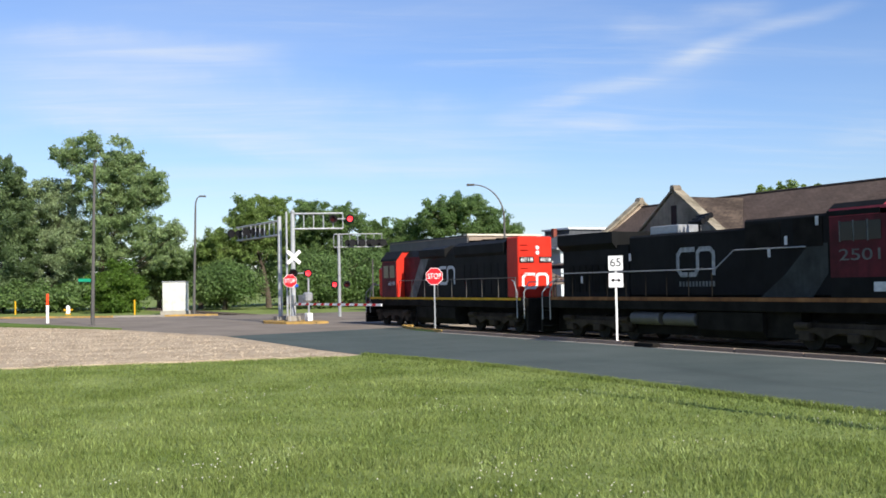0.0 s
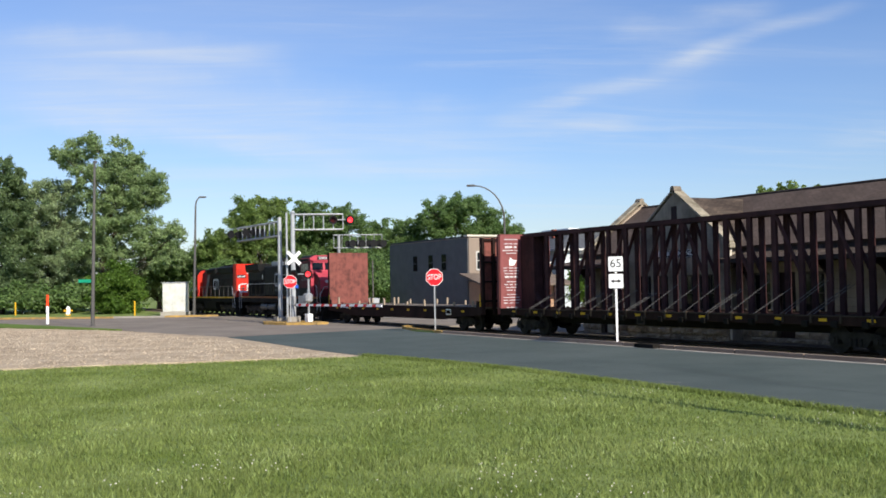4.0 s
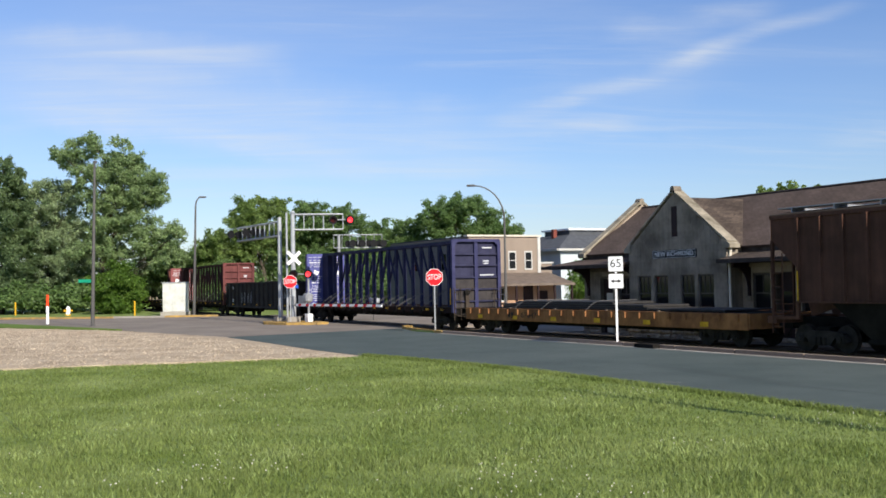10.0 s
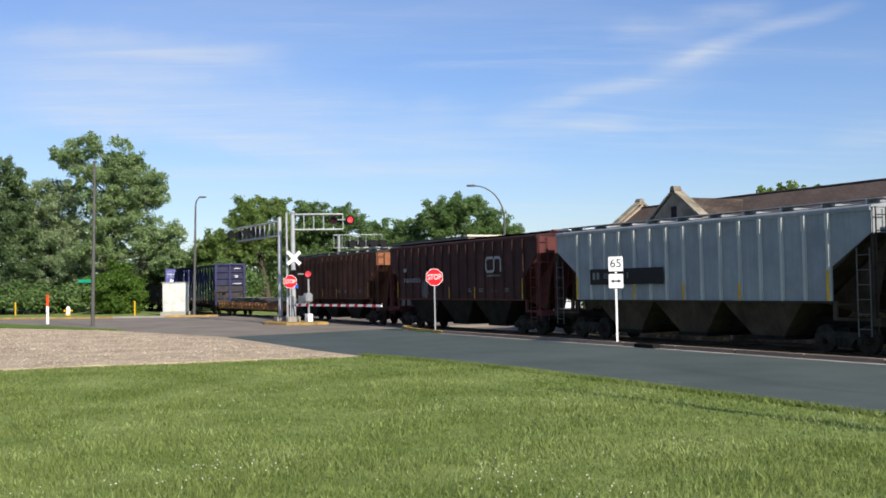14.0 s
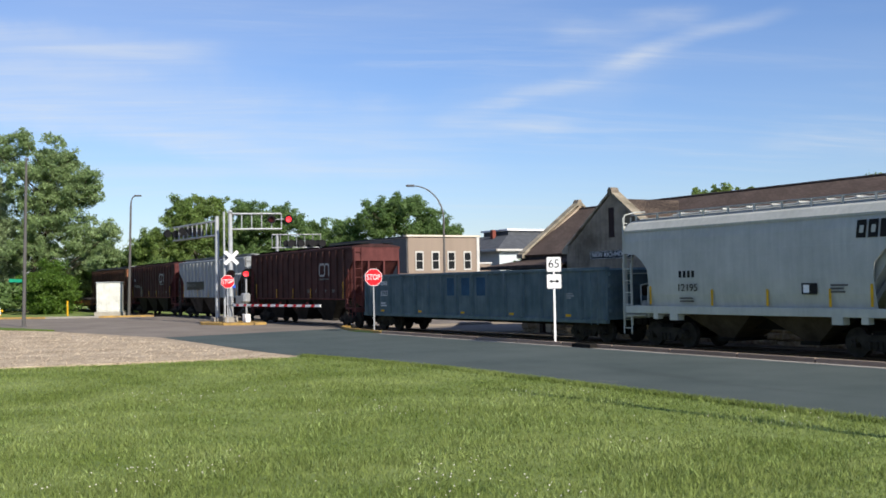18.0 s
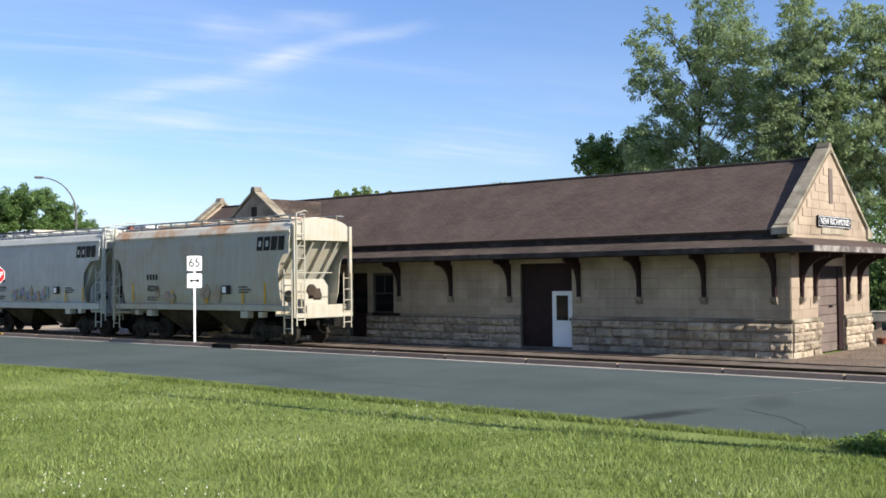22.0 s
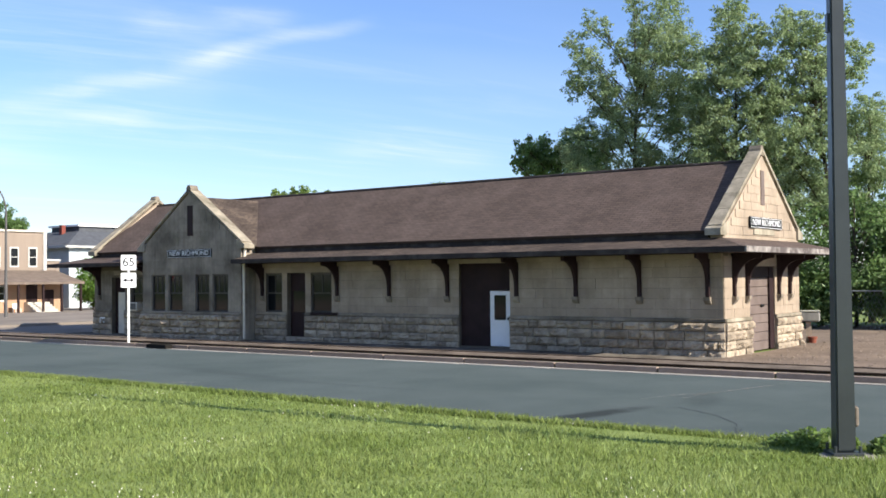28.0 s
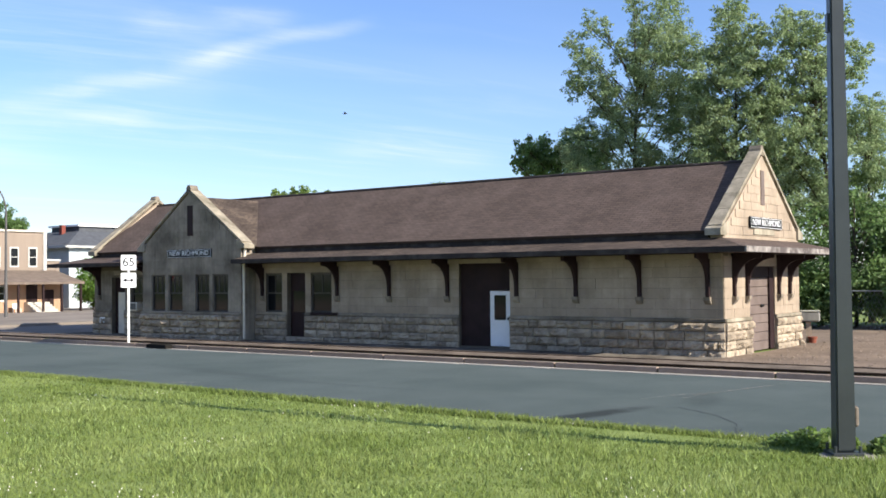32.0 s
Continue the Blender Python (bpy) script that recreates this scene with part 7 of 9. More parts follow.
    # near sides of nose and cab painted darker for shade
    part("nose_side", prism(bmesh.new(), [(20.0, zf), (21.28, zf), (21.28, 2.98), (21.12, 3.1), (20.0, 3.6)], "y", -1.232, -1.222), "loco_red_shaded", nose_)
    part("cab_side", box(17.5, 19.96, -1.512, -1.502, zf, 4.40), "loco_red_shaded", cab, "grimy red cab side, darkened for shade")
    # low nose front painted dark as the neighbouring bulkhead's shadow
    part("lower_nose", box(21.302, 21.315, -1.2, 1.2, zf, 2.35), "loco_red_shaded", nose_)
    for x in (17.95, 18.5, 19.05):
        part("window", box(x, x + 0.48, -1.53, -1.514, 3.62, 4.22), "glass", cab)
        part("window_frame", box(x - 0.05, x - 0.005, -1.535, -1.514, 3.58, 4.26), "loco_grey", cab)
    number(cab, "2501", 18.75, -1.516, 3.15, 0.52, "loco_grey", width=1.6)
    part("kick_panel", box(17.5, 19.96, -1.520, -1.513, zf, 2.45), "loco_black", cab, "black foot of the cab side")
    part("grab_iron", tube(bmesh.new(), [(21.3, -0.2, 3.0), (21.4, -0.2, 3.0), (21.4, 0.5, 3.0), (21.3, 0.5, 3.0)], 0.02, seg=5), "loco_pink", nose_)
    part("door", box(21.301, 21.32, 0.15, 0.75, 1.9, 3.0), "loco_pink", nose_)
    for x, s in ((0.2, -1), (L - 0.2, 1)):
        part("pilot", box(min(x, x + s * 0.12), max(x, x + s * 0.12), -1.45, 1.45, 0.15, zf), "soot", c)
        step_well(c, x - s * 0.75, s, "galv")
        coupler(c, x, s)
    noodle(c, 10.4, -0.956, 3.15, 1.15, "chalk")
    bars(c, 9.4, -0.952, 2.2, 2.1, 0.2, 1, "loco_grey", 3)
    part("handrail", tube(bmesh.new(), [(1.4, -1.44, 2.85), (12.0, -1.44, 2.85), (13.0, -1.44, 3.5), (16.4, -1.44, 3.5)], 0.024, seg=6), "galv", c)
    for i in range(9):
        part("stanchion", rod(bmesh.new(), (1.4 + i * 1.3, -1.44, zf), (1.4 + i * 1.3, -1.44, 2.85), 0.02, seg=6), "soot", c)
    part("fuel_tank", prism(bmesh.new(), [(-1.4, 1.26), (-1.4, 0.6), (-1.1, 0.28), (1.1, 0.28), (1.4, 0.6), (1.4, 1.26)], "x", 10.9, 14.3), "soot", c)
    for x in (6.9, 9.0):
        part("air_tank", rod(bmesh.new(), (x, -1.25, 0.95), (x + 1.8, -1.25, 0.95), 0.26, seg=16), "lamp_grey", c)
    # dark filler boxes added so no bright ground shows under the frame
    part("under_rack", box(6.6, 10.9, -0.9, 0.9, 0.3, 1.3), "soot", c)
    part("under_rack", box(14.3, 15.9, -1.2, 1.2, 0.4, 1.3), "soot", c)
    for a, b in ((0.4, 6.5), (15.9, 21.9)):
        part("traction_gear", box(a, b, -0.66, 0.66, 0.22, 1.3), "soot", c)
    for x, z in ((3.0, 2.4), (6.5, 3.3), (14.4, 3.2), (15.2, 3.6), (16.6, 4.2)):
        plate(c, x, x + 0.14, -1.175, z, z + 0.3, "loco_white", "label_plate")
    plate(c, 19.2, 19.9, -1.522, 2.0, 2.3, "loco_white", "label_plate")
    loco_truck(c, 4.2, 4.1), loco_truck(c, L - 4.2, 4.1)


loco_lead()
loco_trail()
bulkhead_flat(-18.4, 22.1)
centrebeam(5.57, 23.8, "maroon", "maroon_end", "empty maroon centre-beam lumber flatcar", 17, 11)
gondola(30.75, 21.65, "gon_black", "long black gondola with chalk scrawls", 17, seed=21)
centrebeam(53.97, 23.6, "blue_steel", "blue_end", "empty dark blue centre-beam lumber flatcar", 17, 31)
loaded_flat(79.2, 20.8)
rib_hopper(100.95, 18.2, "brown_hop", "orange_end", "rusty brown ribbed covered hopper", 17, seed=41, post_mat="brown_hop", top=4.60, walk_mat="galv", roof="grey_dirt")
rib_hopper(120.75, 17.15, "ic_hop", "ic_end", "dark oxide-red ribbed covered hopper with a white emblem", 16, emblem=True, num="765025", seed=51, top=4.70, roof="maroon", walk_mat="soot")
rib_hopper(139.05, 18.05, "grey_hop", "grey_hop", "pale grey ribbed covered hopper with a black number band", 15, band=True, seed=61, walk_mat="galv", roof="grey_hop", post_mat="gx_light", lettering="sign_black", top=4.65)
rib_hopper(158.2, 17.85, "ic_hop", "ic_end", "dark oxide-red ribbed covered hopper with a red end", 16, emblem=True, seed=71, top=4.70, roof="maroon", walk_mat="soot")
gondola(177.05, 21.75, "gon_blue", "faded blue gondola with patched panels", 16, num="6527", seed=81)
smooth_hopper(199.45, 13.1, "gx_light", "gx_light", "light grey smooth covered hopper", "12195", seed=91)
smooth_hopper(213.95, 11.6, "gx_dark", "gx_dark", "soot-streaked grey smooth covered hopper", "3382", mark=False, seed=92, rails="gx_tan", platform=False)
smooth_hopper(226.9, 13.0, "gx_light", "gx_light", "light grey smooth covered hopper with faded scrawls", "12222", seed=93)
smooth_hopper(240.6, 12.1, "gx_tan", "roof_tan", "rust-stained cream covered hopper, last of the train", "8024", rails="gx_tan", seed=94, platform=False)


def wing_mesh(s):
    bm = bmesh.new()
    pts = [(0.06, 0.03 * s, 0.02), (0.05, 0.20 * s, 0.10), (-0.06, 0.34 * s, 0.09), (-0.05, 0.18 * s, 0.075), (-0.07, 0.03 * s, 0.015)]
    top, low = [bm.verts.new(p) for p in pts], [bm.verts.new((x, y, z - 0.008)) for x, y, z in pts]
    bm.faces.new(top), bm.faces.new(list(reversed(low)))
    for i in range(5):
        bm.faces.new((top[i], low[i], low[(i + 1) % 5], top[(i + 1) % 5]))
    bmesh.ops.recalc_face_normals(bm, faces=list(bm.faces))
    return bm


bird = thing("bird", (-506.91, -296.28, 93.72, 0, 0, 37.1), "small dark bird flying over the depot", "bird")
part("body", tube(bmesh.new(), [(-0.11, 0, 0.0), (0.0, 0, 0.0), (0.10, 0, 0.015)], 0.035, 0.03, seg=8), "feather", bird)
part("head", rod(bmesh.new(), (0.09, 0, 0.015), (0.15, 0, 0.02), 0.028, 0.008, seg=8), "feather", bird)
part("tail", prism(bmesh.new(), [(-0.10, 0.02), (-0.10, -0.02), (-0.20, -0.045), (-0.20, 0.045)], "z", -0.006, 0.006), "feather", bird)
for s in (-1, 1):
    part("wing", wing_mesh(s), "feather", bird)


def motions():
    walk(bird, [(0.0, pose(-506.91, -296.28, 93.72, 0, 0, 37.1)), (32.0, pose(-46.96, 51.94, 13.42, 0, 0, 37.1))])
    for c, start, length in CARS:
        walk(c, [(float(t), on_track(start + SPEED * t, length)) for t in range(33)])


# ---------------------------------------------------------------- trees
def leaf_mesh(name, clumps, per_m2, size, mat, seed, flat=0.0):
    """Many small leaves on and in the shells of clumps: (x, y, z, rx, ry, rz)."""
    rng = np.random.default_rng(seed)
    pts, ways = [], []
    for cx, cy, cz, rx, ry, rz in clumps:
        n = max(16, int(per_m2 * 4 * math.pi * ((rx * ry + ry * rz + rx * rz) / 3)))
        d = rng.normal(size=(n, 3))
        d /= np.linalg.norm(d, axis=1)[:, None]
        # thinning outwards, with a few bare sides
        bare = rng.normal(size=(3, 3))
        bare /= np.linalg.norm(bare, axis=1)[:, None]
        r = 0.25 + 0.85 * rng.random(n) ** 0.6 + 0.16 * rng.normal(size=n)
        keep = rng.random(n) < np.where((d @ bare.T).max(axis=1) > 0.82, 0.25, 0.8)
        keep &= (d[:, 2] > -0.7) | (rng.random(n) < 0.5)
        p = d * r[:, None] * np.array([rx, ry, rz]) + np.array([cx, cy, cz])
        p[:, 2] = np.maximum(p[:, 2], 0.02)
        pts.append(p[keep])
        ways.append(d[keep])
    p = np.concatenate(pts)
    n = len(p)
    out = np.concatenate(ways)
    out = out + rng.normal(size=(n, 3)) * 0.75 + np.array([0, 0, 0.35])
    out /= np.linalg.norm(out, axis=1)[:, None]
    a = np.cross(out, rng.normal(size=(n, 3)))
    a /= np.linalg.norm(a, axis=1)[:, None]
    b = np.cross(out, a)
    b /= np.linalg.norm(b, axis=1)[:, None]
    s = size * rng.uniform(0.6, 1.35, size=(n, 1))
    quad = np.stack([p - a * s, p + b * s * 0.55, p + a * s, p - b * s * 0.55], axis=1).reshape(-1, 3)
    me = bpy.data.meshes.new(name)
    me.from_pydata(quad.tolist(), [], np.arange(4 * n).reshape(-1, 4).tolist())
    me.materials.append(M[mat])
    return me


def tree(name, x, y, height, spread, mat, label, seed, base=None, clump=2.2, size=0.16, per=14, trunk=0.35, n=26, lean=0.0, egg=1.0, category="tree", group=""):
    """A tapered trunk with limbs and a crown of leafy clumps. base: height at which the crown starts."""
    rng = random.Random(seed)
    z0 = ground_z(x, y)
    base = height * 0.25 if base is None else base
    t = thing(name, (x, y, z0), label, category, group)
    clumps, mid = [], (base + height) / 2
    half = (height - base) / 2
    for i in range(n):
        for _ in range(30):
            u = Vector((rng.uniform(-1, 1), rng.uniform(-1, 1), rng.uniform(-1, 1)))
            if 0.2 < u.length < 1:
                break
        f = (1 - 0.30 * max(0, u.z)) * egg if u.z > 0 else 1.0
        r = clump * rng.uniform(0.65, 1.15)
        clumps.append((u.x * (spread - r * 0.7) * f + lean * (u.z + 1), u.y * (spread - r * 0.7) * f, mid + u.z * (half - r * 0.6), r * rng.uniform(0.9, 1.2), r * rng.uniform(0.9, 1.2), r * rng.uniform(0.75, 1.0)))
    bm = bmesh.new()
    top = Vector((lean, 0, height * 0.72))
    tube(bm, [(0, 0, -0.3), (0.02, 0.05, height * 0.12), (lean * 0.3, -0.05, height * 0.35), (lean * 0.7, 0.1, height * 0.55), top], trunk * 1.15, trunk * 0.25, seg=9)
    part("trunk", bm, "bark", t)
    bm = bmesh.new()
    for cx, cy, cz, *_ in clumps:
        h = max(height * 0.12, min(height * 0.7, cz - math.hypot(cx, cy) * rng.uniform(0.5, 0.9)))
        s = Vector((lean * h / height, 0, h))
        m = s.lerp(Vector((cx, cy, cz)), 0.5) + Vector((rng.uniform(-0.3, 0.3), rng.uniform(-0.3, 0.3), 0.3))
        tube(bm, [s, m, (cx, cy, cz)], trunk * 0.32, 0.03, seg=6)
    tagged(part("branchwork", bm, "bark", t), kind="stuff")
    part("crown", leaf_mesh("crown", clumps, per, size, mat, seed), None, t)
    return t


def lobed_tree(name, x, y, turn, lobes, mat, label, seed, depth, size, per, trunk=0.4, category="tree", group="", trunk_top=0.8, fill=12):
    """A tree whose limbs carry leafy lobes: (across, height, radius), spread before and behind the trunk."""
    rng = random.Random(seed)
    z0 = ground_z(x, y)
    t = thing(name, (x, y, z0, 0, 0, turn), label, category, group)
    high = max(l[1] for l in lobes)
    tips, clumps = [], []
    for u, z, r in lobes:
        for side in (-1, 0, 1):
            v = (side * rng.uniform(0.4, 1.0) + rng.uniform(-0.2, 0.2)) * depth
            tips.append((u + rng.uniform(-0.25, 0.25) * r, v, z + rng.uniform(-0.3, 0.2) * r))
            for _ in range(fill):
                d = Vector((rng.gauss(0, 1), rng.gauss(0, 1), rng.gauss(0, 1))).normalized() * r * 1.14 * rng.random() ** 0.5
                q = r * rng.uniform(0.18, 0.42)
                clumps.append((u + d.x, v + d.y * 1.6, max(q * 0.4, z + d.z), q * rng.uniform(0.9, 1.4), q * rng.uniform(0.9, 1.4), q * rng.uniform(0.7, 1.1)))
    bm = bmesh.new()
    lean = sum(l[0] for l in lobes) / len(lobes)
    stem = [(lean * k * k * 0.9, 0.1 * math.sin(5 * k), high * trunk_top * k - 0.3) for k in (0, 0.12, 0.3, 0.5, 0.75, 1.0)]
    tube(bm, stem, trunk * 1.15, trunk * 0.15, seg=9)
    part("trunk", bm, "bark", t)
    bm = bmesh.new()
    for px, py, pz in tips[1::3] + tips[::6]:
        hz = max(high * 0.1, min(high * trunk_top * 0.95, pz - math.hypot(px, py) * rng.uniform(0.6, 1.2) - 0.05 * high))
        k = hz / (high * trunk_top)
        s = Vector((lean * k * k * 0.9, 0, hz))
        e = Vector((px, py, pz))
        m = s.lerp(e, 0.5) + Vector((rng.uniform(-0.25, 0.25), rng.uniform(-0.25, 0.25), 0.25))
        tube(bm, [s, m, e], trunk * 0.18, 0.02, seg=5)
    tagged(part("branchwork", bm, "bark", t), kind="stuff")
    part("crown", leaf_mesh("crown", clumps, per, size, mat, seed), None, t)
    return t


# beyond the crossing
lobed_tree("conifer", -138, 11.5, 85.2, [(0.3, 17.6, 1.2), (1.8, 16.1, 1.3), (0.3, 15.1, 2.0), (2.1, 13.6, 1.5), (0.1, 11.9, 2.2), (1.8, 10.6, 2.0), (0.3, 8.5, 2.3), (2.7, 8.2, 1.8), (1.2, 6.2, 2.2), (3.5, 5.8, 1.5), (0.2, 3.9, 2.0), (2.7, 3.8, 1.3)], "leaf_dark", "tall dark pine with heavy drooping boughs", 3, 3.0, 0.14, 48, trunk=0.4)
lobed_tree("cottonwood", -136, 22.6, 80.6, [(-0.8, 20.5, 1.4), (-3.1, 19.1, 1.7), (-4.6, 19.3, 0.9), (2.5, 19.4, 1.7), (4.5, 18.7, 1.2), (1.5, 17.1, 2.1), (-1.5, 16.7, 1.7), (4.1, 16.1, 2.1), (6.8, 16.4, 1.3), (7.5, 14.5, 1.0), (5.8, 14.0, 1.6), (2.8, 13.6, 2.4), (0.1, 13.3, 1.9), (4.1, 11.2, 1.9), (1.4, 10.5, 2.1), (6.7, 9.8, 1.6), (9.2, 9.6, 1.3), (8.1, 8.1, 1.7), (5.0, 8.1, 1.7), (2.4, 7.8, 1.5), (6.7, 6.0, 1.6), (9.7, 6.3, 1.3), (-0.6, 8.8, 1.6), (-2.0, 7.8, 1.5), (-0.3, 10.8, 1.3), (0.6, 7.0, 1.6)], "leaf_cotton", "tall cottonwood with pale grey-green leaves", 11, 3.6, 0.135, 48, trunk=0.5, group='cottonwoods')
lobed_tree("cottonwood", -140, 17.0, 83.1, [(-2.2, 14.7, 1.4), (0.1, 14.7, 1.7), (2.4, 15.4, 1.3), (3.4, 13.7, 1.0), (-2.7, 12.1, 1.5), (-0.3, 12.1, 2.1), (2.3, 11.8, 2.1), (-1.2, 9.7, 1.7), (1.0, 9.0, 2.3), (3.6, 9.7, 1.6), (0.4, 6.6, 1.9), (2.6, 6.9, 2.1), (4.3, 6.9, 1.6), (2.0, 4.1, 2.0), (3.9, 3.7, 1.4), (0.0, 4.2, 1.5)], "leaf_silver", "silvery cottonwood beside the pine", 12, 3.0, 0.135, 48, trunk=0.35, group='cottonwoods')
lobed_tree("bush", -122, 22.8, 79.4, [(-0.4, 2.6, 2.5), (-2.3, 2.3, 1.5), (1.2, 2.1, 1.7), (-0.7, 3.8, 1.7), (-2.7, 3.7, 0.9), (-1.3, 1.4, 1.4), (0.5, 1.2, 1.2)], "leaf_bush", "dense bright green bush at the street edge", 14, 1.6, 0.13, 60, trunk=0.12, category='bush')
lobed_tree("broadleaf_tree", -136.6, 35.35, 78.3, [(2.2, 8.5, 1.4), (0.6, 7.1, 1.1), (-1.2, 6.4, 1.3), (-2.9, 5.3, 1.4), (3.4, 7.0, 1.6), (1.6, 6.0, 1.6), (-4.6, 4.6, 1.6), (-0.8, 4.2, 1.6)], "leaf", "green broadleaf tree beside the cottonwood", 18, 2.2, 0.145, 50, trunk=0.3, group='wood behind the crossing')
lobed_tree("broadleaf_tree", -132, 43, 72.0, [(-3.0, 12.6, 1.5), (-0.7, 12.9, 1.6), (1.7, 13.3, 1.3), (-3.5, 11.0, 1.6), (-1.3, 10.6, 2.1), (1.5, 10.9, 2.1), (-3.9, 9.2, 1.2), (-1.6, 8.5, 2.0), (0.8, 8.3, 2.1), (-6.5, 8.9, 1.3), (-8.2, 7.9, 1.2), (-7.5, 6.6, 1.6), (-5.3, 7.3, 1.6), (-3.4, 6.6, 1.9)], "leaf_light", "full bright-green broadleaf tree at the edge of the wood", 19, 3.4, 0.14, 52, trunk=0.4, group='wood behind the crossing')
lobed_tree("broadleaf_tree", -140, 52, 69.6, [(-1.4, 13.1, 1.7), (1.1, 12.9, 1.6), (3.9, 12.5, 1.8), (6.0, 11.5, 1.5), (0.5, 10.4, 2.2), (3.5, 10.0, 2.3), (-1.4, 9.8, 2.1), (1.6, 7.1, 2.5), (5.0, 7.0, 2.3), (7.7, 8.9, 1.7), (-1.1, 6.8, 2.3)], "leaf", "full green broadleaf tree in the wood behind the crossing", 20, 3.4, 0.145, 50, trunk=0.4, group='wood behind the crossing')
lobed_tree("broadleaf_tree", -141.9, 65.0, 67.4, [(-2.8, 10.6, 1.5), (-1.0, 10.9, 1.3), (1.6, 10.8, 1.5), (3.2, 11.0, 1.3), (-1.9, 8.6, 2.0), (1.4, 8.5, 2.1), (-3.5, 6.8, 2.0), (-0.3, 6.3, 2.2), (3.8, 8.7, 2.0)], "leaf", "full green broadleaf tree in the wood behind the crossing", 21, 3.4, 0.145, 50, trunk=0.4, group='wood behind the crossing')
lobed_tree("broadleaf_tree", -133, 72.5, 61.4, [(-4.8, 13.2, 1.4), (-2.7, 13.1, 1.8), (-0.9, 14.0, 1.5), (1.4, 13.5, 1.6), (2.8, 11.9, 1.6), (4.6, 11.2, 1.6), (6.6, 10.4, 1.3), (-5.9, 11.6, 1.3), (-1.3, 11.5, 2.3), (1.8, 10.1, 2.3), (-3.7, 10.2, 2.0), (4.9, 9.5, 1.8), (7.2, 9.5, 1.0)], "leaf", "tall round-crowned tree behind the tan house", 61, 3.4, 0.14, 52, trunk=0.5)
tree("cottonwood", -141, 31.0, 9.0, 5.0, "leaf_cotton", "lower cottonwood beside the tall one", 13, base=1, clump=1.5, size=0.19, per=24, n=30, group="cottonwoods")
tree("bush", -134, 13.5, 4.0, 5.0, "leaf", "low undergrowth below the trees", 15, base=0.0, clump=1.2, size=0.19, per=30, n=34, trunk=0.1, category="bush")
tree("bush", -134, 18.5, 3.6, 4.5, "leaf", "low undergrowth below the cottonwoods", 17, base=0.0, clump=1.1, size=0.19, per=30, n=34, trunk=0.1, category="bush")
tree("bush", -146, 24.0, 6.5, 7.5, "leaf", "dense undergrowth below the cottonwood", 16, base=0.0, clump=1.8, size=0.2, per=24, n=40, trunk=0.1, category="bush")
tree("bush", -150, 12.0, 6.5, 7.5, "leaf", "dark undergrowth behind the pine", 26, base=0.0, clump=1.8, size=0.2, per=24, n=38, trunk=0.1, category="bush")
WOOD = [(-150, 40, 9.5, 6.5, 0.0), (-146, 50, 11.0, 8.0, 0.0), (-150, 57, 10.5, 8.0, 0.0), (-146, 64, 9.5, 8.0, 0.0), (-152, 72, 10.5, 8.0, 0.0), (-146, 80, 9.5, 8.0, 0.0),
        (-118, 44, 6.5, 4.5, 0.0), (-124, 51, 8.0, 6.0, 0.0), (-126, 35.5, 6.0, 4.5, 0.0), (-128, 60, 8.0, 6.0, 0.0)]
for i, (x, y, hgt, sp, b0) in enumerate(WOOD):
    tree("broadleaf_tree", x, y, hgt, sp, "leaf", "full green broadleaf tree in the wood behind the crossing", 30 + i, base=b0, clump=1.7, size=0.16, per=34, n=44, trunk=0.3, group="wood behind the crossing")
lobed_tree("broadleaf_tree", -66, 68, 44.1, [(-2.8, 10.1, 0.4), (-2.1, 9.8, 0.5), (-1.2, 10.3, 0.4), (-0.4, 10.4, 0.5), (0.4, 9.9, 0.5), (1.7, 10.2, 0.3), (1.1, 9.8, 0.4), (-0.7, 9.7, 0.5)], "leaf_light", "airy tree top showing over the depot ridge", 62, 1.2, 0.11, 70, trunk=0.25)
tree("broadleaf_tree", -60, 80, 11.9, 2.4, "leaf_light", "small tree top over the depot ridge", 63, base=7, clump=0.8, size=0.13, per=40, n=14, trunk=0.25)
# behind the depot
lobed_tree("cottonwood", -29.0, 57.5, 26.8, [(0.4, 18.7, 0.7), (2.1, 18.6, 0.9), (1.0, 17.2, 1.1), (2.9, 16.9, 0.9), (1.8, 15.8, 1.2), (3.4, 15.5, 1.1), (0.4, 15.6, 0.9), (-2.3, 17.8, 0.5), (-1.5, 17.2, 0.5), (-3.2, 16.5, 0.7), (-2.3, 15.4, 0.8), (-0.7, 16.0, 0.5), (-3.1, 14.3, 0.8), (-1.3, 13.9, 1.0), (1.0, 14.0, 1.4), (2.8, 13.5, 1.3), (-1.5, 12.4, 1.0), (0.1, 12.1, 1.1), (2.2, 11.7, 1.2), (-2.8, 11.2, 0.9), (-1.1, 10.5, 1.1), (0.7, 10.0, 1.0), (3.6, 10.6, 1.2), (-3.6, 9.6, 0.9), (-2.2, 8.9, 1.1), (0.3, 8.6, 1.1), (2.2, 8.9, 1.2), (4.4, 9.2, 1.2), (4.6, 11.6, 1.0), (4.4, 13.2, 0.9)], "leaf_poplar", "tall cottonwood behind the depot roof", 71, 2.6, 0.078, 84, trunk=0.26, group='cottonwoods behind the depot', fill=13)
